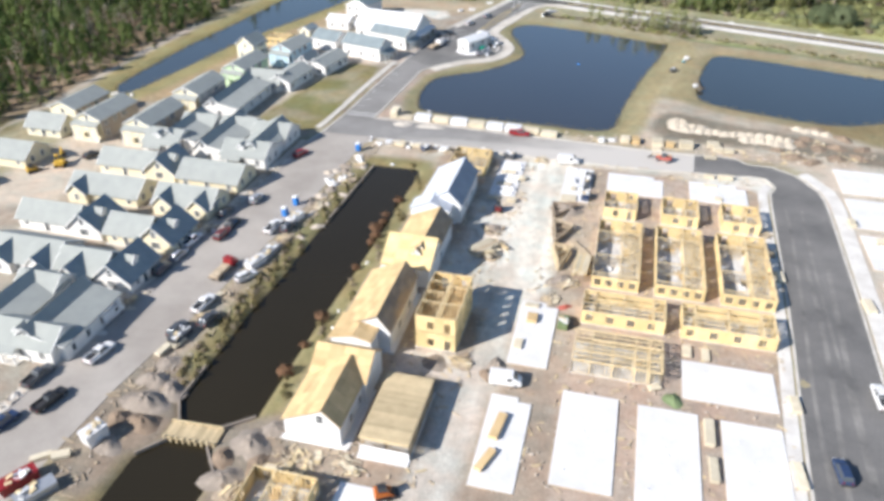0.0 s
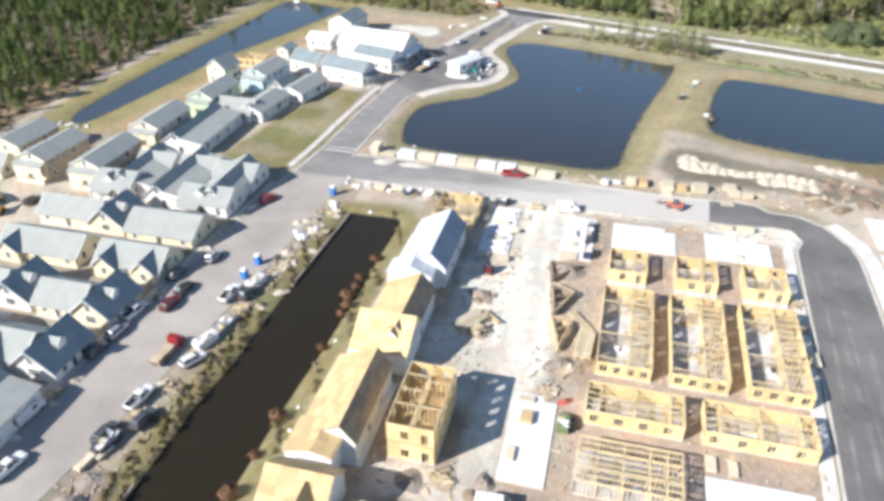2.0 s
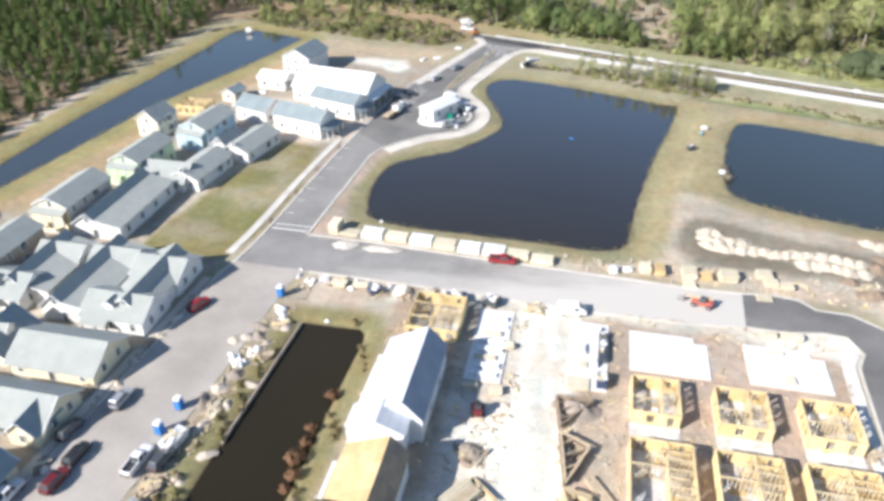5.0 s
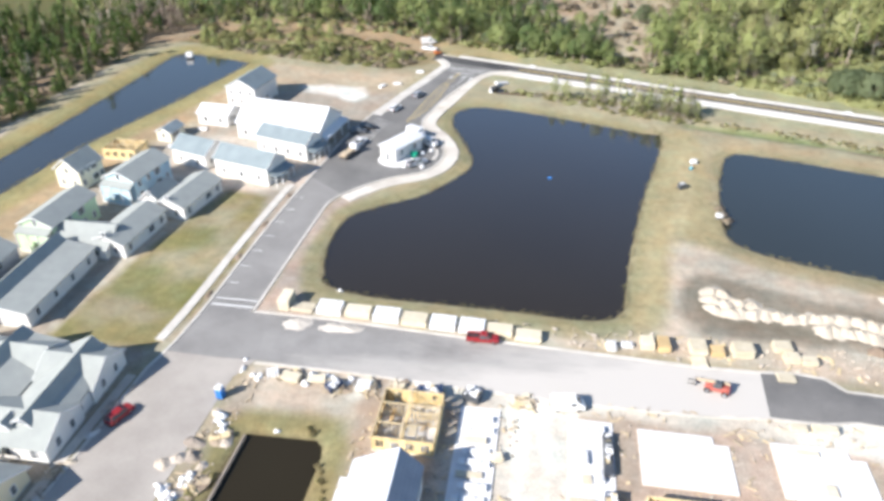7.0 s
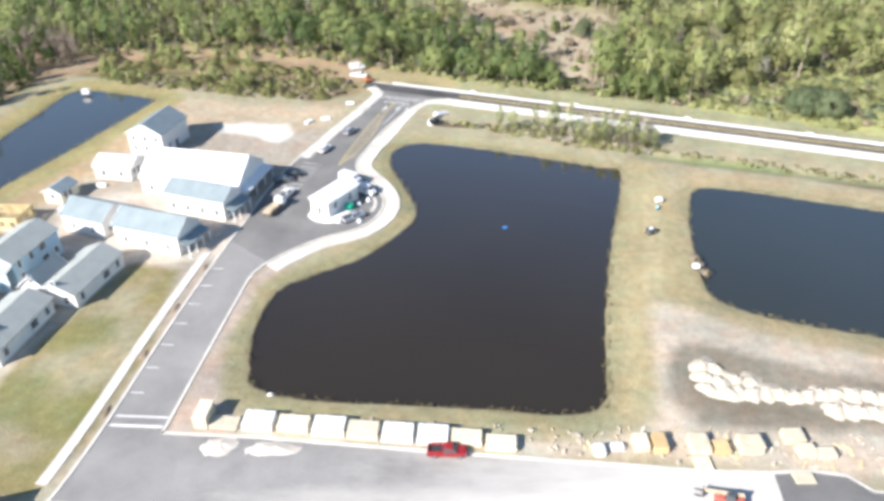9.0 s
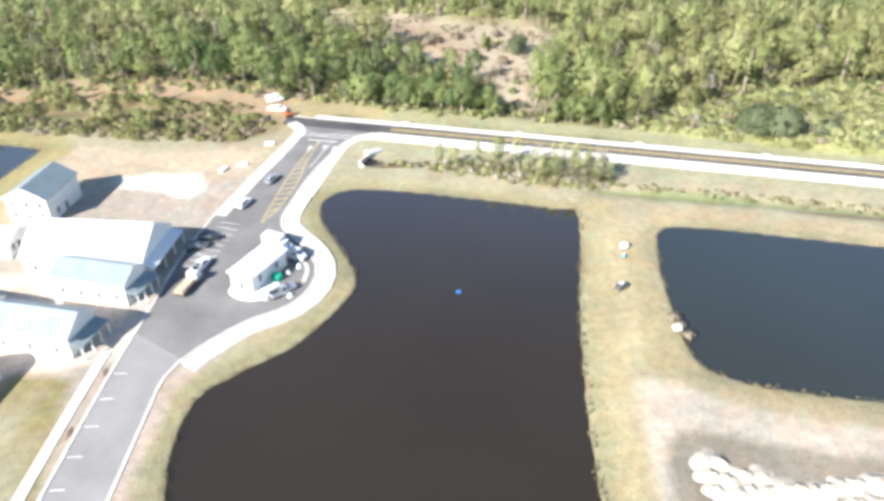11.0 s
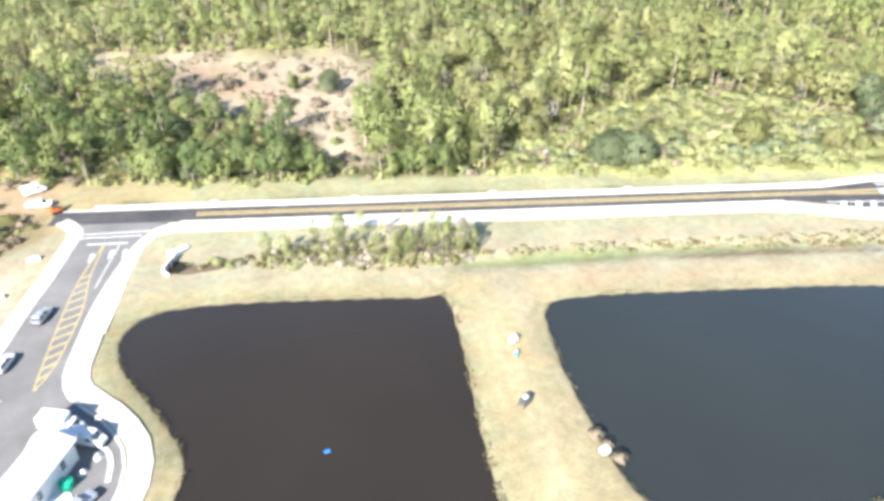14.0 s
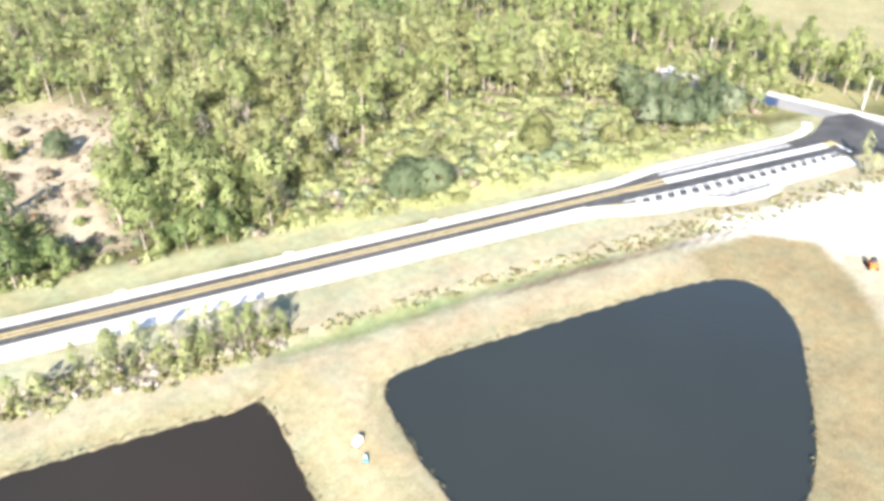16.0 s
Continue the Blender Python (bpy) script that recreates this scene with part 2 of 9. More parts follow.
M["needles"] = foliage("needles", (0.27, 0.315, 0.125), (0.45, 0.48, 0.21), 0.5)
# needles lightened and greyed to carry haze over east and deep wood
M["needles_hazy"] = foliage("needles_hazy", (0.325, 0.345, 0.155), (0.49, 0.495, 0.24), 0.5)
M["needles_deep"] = foliage("needles_deep", (0.13, 0.19, 0.075), (0.33, 0.37, 0.15), 0.45)
M["needles_dark"] = foliage("needles_dark", (0.065, 0.11, 0.032), (0.16, 0.21, 0.065), 0.35)
M["leaves_dark"] = foliage("leaves_dark", (0.11, 0.145, 0.075), (0.20, 0.235, 0.13), 0.35)
M["leaves_grey"] = foliage("leaves_grey", (0.19, 0.235, 0.13), (0.34, 0.37, 0.24), 0.4)
M["leaves_olive"] = foliage("leaves_olive", (0.24, 0.25, 0.10), (0.32, 0.31, 0.14), 0.4)
M["scrub"] = foliage("scrub", (0.43, 0.45, 0.215), (0.51, 0.525, 0.27), 0.5)
M["twig_brown"] = foliage("twig_brown", (0.25, 0.205, 0.15), (0.36, 0.30, 0.22), 0.2)
M["twig_mauve"] = foliage("twig_mauve", (0.22, 0.165, 0.135), (0.31, 0.24, 0.20), 0.2)
M["grey_twigs"] = foliage("grey_twigs", (0.38, 0.335, 0.26), (0.52, 0.47, 0.40), 0.2)
M["pale_twigs"] = foliage("pale_twigs", (0.46, 0.43, 0.38), (0.58, 0.55, 0.50), 0.2)
M["dry_brush"] = foliage("dry_brush", (0.18, 0.15, 0.075), (0.28, 0.235, 0.12))
M["bank_weed"] = foliage("bank_weed", (0.22, 0.21, 0.09), (0.34, 0.30, 0.15), 0.3)
M["rust_brush"] = foliage("rust_brush", (0.17, 0.09, 0.05), (0.24, 0.14, 0.08), 0.1)


def water_material(name, c, gloss=1.0, skin=0.0):
    m = bpy.data.materials.new(name)
    m.use_nodes = True
    nt = m.node_tree
    b = nt.nodes["Principled BSDF"]
    b.inputs["Roughness"].default_value = 0.06
    b.inputs["IOR"].default_value = 1.38
    b.inputs["Specular IOR Level"].default_value = gloss
    geo = nt.nodes.new("ShaderNodeNewGeometry")
    broad = node(nt, "ShaderNodeTexNoise", Scale=0.03, Detail=3.0)
    nt.links.new(geo.outputs["Position"], broad.inputs["Vector"])
    mix = nt.nodes.new("ShaderNodeMix")
    mix.data_type = "RGBA"
    mix.inputs["A"].default_value, mix.inputs["B"].default_value = rgba(c), rgba(tuple(x * 0.7 for x in c))
    nt.links.new(broad.outputs["Fac"], mix.inputs["Factor"])
    nt.links.new(mix.outputs["Result"], b.inputs["Base Color"])
    if skin:
        # wind ripples lift the gloss at low angles
        lw = nt.nodes.new("ShaderNodeLayerWeight")
        lw.inputs["Blend"].default_value = 0.5
        lift = nt.nodes.new("ShaderNodeMapRange")
        lift.inputs["From Min"].default_value, lift.inputs["From Max"].default_value = 0.36, 0.62
        lift.inputs["To Max"].default_value = skin
        nt.links.new(lw.outputs["Facing"], lift.inputs["Value"])
        nt.links.new(lift.outputs["Result"], b.inputs["Coat Weight"])
        b.inputs["Coat IOR"].default_value = 1.9
        b.inputs["Coat Roughness"].default_value = 0.12
    ripple = node(nt, "ShaderNodeTexNoise", Scale=1.6, Detail=3.0)
    nt.links.new(geo.outputs["Position"], ripple.inputs["Vector"])
    bump = node(nt, "ShaderNodeBump", Strength=0.04, Distance=0.03)
    nt.links.new(ripple.outputs["Fac"], bump.inputs["Height"])
    nt.links.new(bump.outputs[0], b.inputs["Normal"])
    return m


M["water_brown"] = water_material("water_brown", (0.033, 0.026, 0.018), 0.8, 0.95)
M["water_grey"] = water_material("water_grey", (0.033, 0.038, 0.034), 0.85, 0.42)
M["water_west"] = water_material("water_west", (0.041, 0.042, 0.036), 0.85, 0.75)
M["water_canal"] = water_material("water_canal", (0.030, 0.024, 0.013), 0.5)


def ground_material():
    """Land cover from the ground's own 'cover' colours, broken up by weeds, patches and grain."""
    m = bpy.data.materials.new("ground_cover")
    m.use_nodes = True
    nt = m.node_tree
    bsdf = nt.nodes["Principled BSDF"]
    bsdf.inputs["Roughness"].default_value = 0.95
    bsdf.inputs["Specular IOR Level"].default_value = 0.1
    att = nt.nodes.new("ShaderNodeAttribute")
    att.attribute_name = "cover"
    geo = nt.nodes.new("ShaderNodeNewGeometry")
    value = None
    for s, lo, hi in ((0.07, 0.82, 1.16), (0.5, 0.82, 1.16), (3.0, 0.74, 1.26)):
        n = node(nt, "ShaderNodeTexNoise", Scale=s, Detail=5.0, Roughness=0.65)
        nt.links.new(geo.outputs["Position"], n.inputs["Vector"])
        r = nt.nodes.new("ShaderNodeMapRange")
        r.inputs["From Min"].default_value, r.inputs["From Max"].default_value = 0.3, 0.7
        r.inputs["To Min"].default_value, r.inputs["To Max"].default_value = lo, hi
        nt.links.new(n.outputs["Fac"], r.inputs["Value"])
        if value is None:
            value = r.outputs["Result"]
        else:
            k = nt.nodes.new("ShaderNodeMath")
            k.operation = "MULTIPLY"
            nt.links.new(value, k.inputs[0])
            nt.links.new(r.outputs["Result"], k.inputs[1])
            value = k.outputs[0]
    vec = nt.nodes.new("ShaderNodeVectorMath")
    vec.operation = "SCALE"
    drift = node(nt, "ShaderNodeTexNoise", Scale=0.16, Detail=5.0, Roughness=0.6)
    nt.links.new(geo.outputs["Position"], drift.inputs["Vector"])
    swing = nt.nodes.new("ShaderNodeMapRange")
    swing.inputs["From Min"].default_value, swing.inputs["From Max"].default_value = 0.35, 0.65
    nt.links.new(drift.outputs["Fac"], swing.inputs["Value"])
    hue = nt.nodes.new("ShaderNodeMix")
    hue.data_type = "RGBA"
    hue.inputs["A"].default_value, hue.inputs["B"].default_value = (1.05, 0.99, 0.93, 1), (0.94, 1.02, 1.02, 1)
    nt.links.new(swing.outputs["Result"], hue.inputs["Factor"])
    tinted = nt.nodes.new("ShaderNodeVectorMath")
    tinted.operation = "MULTIPLY"
    nt.links.new(att.outputs["Color"], tinted.inputs[0])
    nt.links.new(hue.outputs["Result"], tinted.inputs[1])
    nt.links.new(tinted.outputs[0], vec.inputs[0])
    nt.links.new(value, vec.inputs["Scale"])
    nt.links.new(vec.outputs[0], bsdf.inputs["Base Color"])
    g = node(nt, "ShaderNodeTexNoise", Scale=2.0, Detail=5.0)
    nt.links.new(geo.outputs["Position"], g.inputs["Vector"])
    bump = node(nt, "ShaderNodeBump", Strength=0.5, Distance=0.15)
    nt.links.new(g.outputs["Fac"], bump.inputs["Height"])
    nt.links.new(bump.outputs[0], bsdf.inputs["Normal"])
    return m


M["ground"] = ground_material()


def dusty_road():
    """Worn asphalt whose coat of lime dust thickens eastwards, towards the haul road's mouth."""
    m = surface("asphalt_dusty", (0.31, 0.30, 0.287), (0.21, 0.203, 0.196), 0.09, 3.0, 0.92, tint=0.08)
    nt = m.node_tree
    bsdf = nt.nodes["Principled BSDF"]
    old = bsdf.inputs["Base Color"].links[0].from_socket
    geo = nt.nodes.new("ShaderNodeNewGeometry")
    sep = nt.nodes.new("ShaderNodeSeparateXYZ")
    nt.links.new(geo.outputs["Position"], sep.inputs[0])
    near = nt.nodes.new("ShaderNodeMapRange")
    near.inputs["From Min"].default_value, near.inputs["From Max"].default_value = -62.0, 4.0
    nt.links.new(sep.outputs["X"], near.inputs["Value"])
    edge = nt.nodes.new("ShaderNodeMapRange")
    edge.inputs["From Min"].default_value, edge.inputs["From Max"].default_value = 187.0, 177.0
    edge.inputs["To Max"].default_value = 0.5
    nt.links.new(sep.outputs["Y"], edge.inputs["Value"])
    n = node(nt, "ShaderNodeTexNoise", Scale=0.13, Detail=6.0, Roughness=0.68)
    stretch = nt.nodes.new("ShaderNodeMapping")
    stretch.inputs["Scale"].default_value = (0.45, 1.6, 1.0)
    nt.links.new(geo.outputs["Position"], stretch.inputs["Vector"])
    nt.links.new(stretch.outputs[0], n.inputs["Vector"])
    last = None
    for source in (near.outputs["Result"], edge.outputs["Result"], n.outputs["Fac"]):
        if last is None:
            last = source
            continue
        add = nt.nodes.new("ShaderNodeMath")
        add.operation = "ADD"
        nt.links.new(last, add.inputs[0])
        nt.links.new(source, add.inputs[1])
        last = add.outputs[0]
    amount = nt.nodes.new("ShaderNodeMapRange")
    amount.inputs["From Min"].default_value, amount.inputs["From Max"].default_value = 0.85, 1.5
    nt.links.new(last, amount.inputs["Value"])
    mix = nt.nodes.new("ShaderNodeMix")
    mix.data_type = "RGBA"
    mix.inputs["B"].default_value = (0.55, 0.52, 0.48, 1)
    nt.links.new(amount.outputs["Result"], mix.inputs["Factor"])
    nt.links.new(old, mix.inputs["A"])
    nt.links.new(mix.outputs["Result"], bsdf.inputs["Base Color"])
    return m


M["asphalt_dusty"] = dusty_road()


from mathutils import geometry


# ---- mesh helpers ----
class Geo:
    """Gathers the faces of one mesh."""

    def __init__(self):
        self.v, self.f = [], []

    def add(self, verts, faces):
        n = len(self.v)
        self.v += [tuple(p) for p in verts]
        self.f += [tuple(n + i for i in q) for q in faces]
        return self

    def hexa(self, p):
        """Eight corners: four below, four above, both anticlockwise from above."""
        return self.add(p, [(3, 2, 1, 0), (4, 5, 6, 7), (0, 1, 5, 4), (1, 2, 6, 5), (2, 3, 7, 6), (3, 0, 4, 7)])

    def box(self, x0, x1, y0, y1, z0, z1):
        return self.hexa([(x0, y0, z0), (x1, y0, z0), (x1, y1, z0), (x0, y1, z0), (x0, y0, z1), (x1, y0, z1), (x1, y1, z1), (x0, y1, z1)])

    def beam(self, a, b, w, h):
        """A board from a to b, w wide, h high."""
        a, b = Vector(a), Vector(b)
        d = (b - a).normalized()
        side = d.cross(Vector((0, 0, 1)))
        side = side.normalized() if side.length > 1e-4 else Vector((1, 0, 0))
        up = side.cross(d).normalized()
        s, u = side * w / 2, up * h / 2
        c = [a - s - u, a + s - u, b + s - u, b - s - u, a - s + u, a + s + u, b + s + u, b - s + u]
        return self.hexa(c)

    def tube(self, a, b, r0, r1, n=8):
        a, b = Vector(a), Vector(b)
        d = (b - a).normalized()
        s = d.orthogonal().normalized()
        u = d.cross(s)
        ring = [s * math.cos(6.28319 * i / n) + u * math.sin(6.28319 * i / n) for i in range(n)]
        verts = [a + k * r0 for k in ring] + [b + k * r1 for k in ring]
        faces = [(i, (i + 1) % n, n + (i + 1) % n, n + i) for i in range(n)] + [tuple(range(n))[::-1], tuple(range(n, 2 * n))]
        return self.add(verts, faces)

    def prism(self, outline, z0, z1):
        """A flat plate from an outline, which runs anticlockwise."""
        n = len(outline)
        verts = [(x, y, z0) for x, y in outline] + [(x, y, z1) for x, y in outline]
        return self.add(verts, [tuple(range(n, 2 * n))] + [(i, (i + 1) % n, n + (i + 1) % n, n + i) for i in range(n)])

    def mesh(self, name, material, smooth=False):
        me = bpy.data.meshes.new(name)
        me.from_pydata(self.v, [], self.f)
        me.materials.append(material)
        if smooth:
            me.polygons.foreach_set("use_smooth", [True] * len(me.polygons))
        me.update()
        return me


def part(name, geo, material, parent=None, label="", smooth=False):
    """Links the mesh of geo (or a mesh made before) as one object, under a thing or a part."""
    data = geo.mesh(name, material, smooth) if isinstance(geo, Geo) else geo
    ob = new(name, data)
    ob.parent = parent
    if label:
        ob["label"] = label
    return ob


def thing(name, x, y, turn=0.0, z=0.0, label="", category="", group="", kind=""):
    ob = new(name)
    ob.empty_display_size = 0.5
    ob.matrix_basis = pose(x, y, z, 0, 0, turn)
    return tagged(ob, label, category, group, kind)


def structure(name, geo, material, label, category, smooth=False):
    return tagged(part(name, geo, material, None, "", smooth), label, category, "", "structure")


def ccw(outline):
    area = sum(a[0] * b[1] - b[0] * a[1] for a, b in zip(outline, outline[1:] + outline[:1]))
    return outline if area > 0 else outline[::-1]


def flat(outline, z0, z1):
    """A plate whose top is cut into triangles, for outlines with bays."""
    outline = ccw(list(outline))
    tris = geometry.tessellate_polygon([[Vector((x, y, 0)) for x, y in outline]])
    g = Geo()
    g.add([(x, y, z1) for x, y in outline], [tuple(t) for t in tris])
    n = len(outline)
    g.add([(x, y, z0) for x, y in outline] + [(x, y, z1) for x, y in outline], [(i, (i + 1) % n, n + (i + 1) % n, n + i) for i in range(n)])
    return g


def ribbon(points, width, z0, z1, shift=0.0, geo=None):
    """A kerb, cap or stripe along a line; shift moves it to the line's left."""
    geo = geo or Geo()
    pts = [Vector((x, y)) for x, y in points]
    left = []
    for i, p in enumerate(pts):
        a, b = pts[max(i - 1, 0)], pts[min(i + 1, len(pts) - 1)]
        d = (b - a).normalized()
        left.append(Vector((-d.y, d.x)))
    for i in range(len(pts) - 1):
        c = []
        for z in (z0, z1):
            for k, s in ((i, shift - width / 2), (i + 1, shift - width / 2), (i + 1, shift + width / 2), (i, shift + width / 2)):
                q = pts[k] + left[k] * s
                c.append((q.x, q.y, z))
        geo.hexa(c)
    return geo


def smooth_line(points, step=2.0):
    """A Catmull-Rom line through the points."""
    p = [np.array(q, float) for q in points]
    p = [2 * p[0] - p[1]] + p + [2 * p[-1] - p[-2]]
    out = []
    for i in range(1, len(p) - 2):
        n = max(1, int(np.linalg.norm(p[i + 1] - p[i]) / step))
        for k in range(n):
            t = k / n
            out.append(tuple(0.5 * (2 * p[i] + (p[i + 1] - p[i - 1]) * t + (2 * p[i - 1] - 5 * p[i] + 4 * p[i + 1] - p[i + 2]) * t * t
                                    + (3 * p[i] - p[i - 1] - 3 * p[i + 1] + p[i + 2]) * t ** 3)))
    return out + [tuple(p[-2])]


def smooth_ring(points, step=2.0):
    return smooth_line(points + [points[0]], step)[:-1]


def signed(X, Y, poly):
    """Distance to an outline, negative inside, for arrays of places."""
    best = np.full(X.shape, 1e9)
    inside = np.zeros(X.shape, bool)
    n = len(poly)
    for i in range(n):
        (ax, ay), (bx, by) = poly[i], poly[(i + 1) % n]
        dx, dy = bx - ax, by - ay
        t = np.clip(((X - ax) * dx + (Y - ay) * dy) / (dx * dx + dy * dy + 1e-12), 0, 1)
        best = np.minimum(best, np.hypot(X - ax - t * dx, Y - ay - t * dy))
        if ay != by:
            cross = ((ay > Y) != (by > Y)) & (X < (bx - ax) * (Y - ay) / (by - ay) + ax)
            inside ^= cross
    return np.where(inside, -best, best)


# ---- the plan: waters ----
POND_A = smooth_ring([(-60.5, 204.5), (-63, 217), (-62, 230), (-56, 236), (-47, 243), (-39.6, 254), (-36.5, 263.5), (-40.3, 276), (-45.3, 288.5), (-45, 298),
                      (-38, 302.6), (-22, 299.8), (-2.3, 293.8), (10, 289.4), (14.6, 285.3), (6.0, 247), (0.5, 213.8), (-0.5, 204), (-3.5, 200.5), (-9.8, 199.8), (-26, 200.3), (-44.5, 200.6), (-56, 201.8)])
POND_B = smooth_ring([(30.5, 276), (33, 278.9), (41, 278.6), (60, 273.5), (89.6, 264.4), (102.0, 259.6), (107, 254.5), (105.4, 247.3), (99.2, 239.9), (87.3, 232.3),
                      (77.9, 226.8), (64.4, 221.2), (53.5, 221.8), (37, 226), (28, 230), (24.3, 235), (25, 248), (27, 262)])
POND_W = smooth_ring([(-159, 192), (-163.5, 203), (-163, 242), (-158.8, 293), (-157.5, 318), (-156.5, 336), (-150, 338.5), (-129, 333), (-127, 328), (-133.5, 300),
                      (-141, 274), (-147, 250), (-152, 212), (-156, 193)])
CANAL = [(-63.6, -20), (-63.7, 60.6), (-60.4, 64.6), (-60.4, 68.0), (-63.2, 72.6), (-63.0, 92), (-61.8, 120), (-60.6, 162.6), (-49.4, 163.2), (-47.6, 160.8), (-48.0, 137), (-48.8, 106),
         (-49.5, 72.2), (-53.9, 68.6), (-53.8, 64.2), (-50.3, 60), (-50.3, -20)]
WATER_Z = -0.45

# ---- the plan: roads ----
STREET_W = [(-91.5, -20), (-90, 45), (-88.3, 74), (-87, 100), (-85.2, 126), (-84, 150), (-82.7, 174)]
STREET_E = [(-76.5, -20), (-75.6, 53), (-75.0, 72), (-72.6, 93), (-70.4, 120), (-68.8, 142), (-67.8, 166), (-67.4, 174), (-65.0, 178.4)]
CROSS_S = [(-65.0, 178.4), (-47.6, 178.4), (-30, 177.6), (-11, 176.8), (10, 177), (21.0, 178.0)]
CROSS_N = [(-70.8, 191.8), (-55, 191.6), (-30, 190.2), (-1.6, 189.1), (11, 188.5), (21.6, 188.6)]
EAST_OUT = smooth_line([(21.6, 188.6), (27.4, 189.2), (32.0, 188.6), (34.8, 185.9), (41.0, 185.6), (45.7, 182.3), (48.7, 176.8), (50.7, 170), (50.2, 140), (49.5, 117), (48.4, 90), (47.0, 50), (45, -20)], 3)
EAST_IN = smooth_line([(21.0, 178.2), (28.9, 178.1), (34.5, 179.2), (38.7, 178.8), (40.6, 174.2), (38.9, 170.2), (37.6, 138), (36.4, 113.8), (35.0, 92), (34.2, 78), (33, 50), (31, -20)], 3)
NORTH_W = smooth_line([(-82.7, 174), (-81.2, 181), (-80.0, 194), (-79.2, 213), (-78.0, 232), (-76.8, 246), (-75.6, 257), (-74.2, 272), (-71.4, 287), (-67.6, 300), (-63.2, 314), (-57, 329), (-54.6, 338), (-58.5, 345)], 3)
NORTH_E = smooth_line([(-70.8, 191.8), (-70.0, 210), (-69.2, 226), (-68.4, 236), (-64.6, 242.6), (-57.3, 250), (-49.4, 254.8), (-45.7, 261), (-45.4, 268.6), (-48.9, 276.4), (-53.6, 283), (-54.8, 289),
                       (-53.4, 297), (-50.6, 309), (-46.0, 322), (-41.5, 331.5), (-35.5, 335.8)], 3)
ISLAND = smooth_ring([(-61.9, 260), (-60.2, 257.8), (-56.5, 256.6), (-53.0, 257.8), (-51.6, 260), (-52.4, 263), (-54.2, 269), (-56.0, 275.5), (-57.8, 276.6), (-59.2, 273)], 1.0)
FAR = Vector((math.cos(radians(-16.4)), math.sin(radians(-16.4))))
FAR_LEFT = Vector((-FAR.y, FAR.x))
FAR_O = Vector((-20.0, 337.3))


def far_road(u, s):
    """A place u metres along the far road from its T junction and s metres to the left of its centre line."""
    q = FAR_O + FAR * u + FAR_LEFT * s
    return (q.x, q.y)


# ---- ground: one sheet to the horizon, hollowed where the waters lie ----
def spaced(a, b, step, reach):
    inner = list(np.arange(a, b + step / 2, step))
    lo, hi, d = a, b, step
    below, above = [], []
    while lo > -reach or hi < reach:
        d *= 1.35
        lo, hi = lo - d, hi + d
        below.append(lo)
        above.append(hi)
    return np.array(below[::-1] + inner + above)


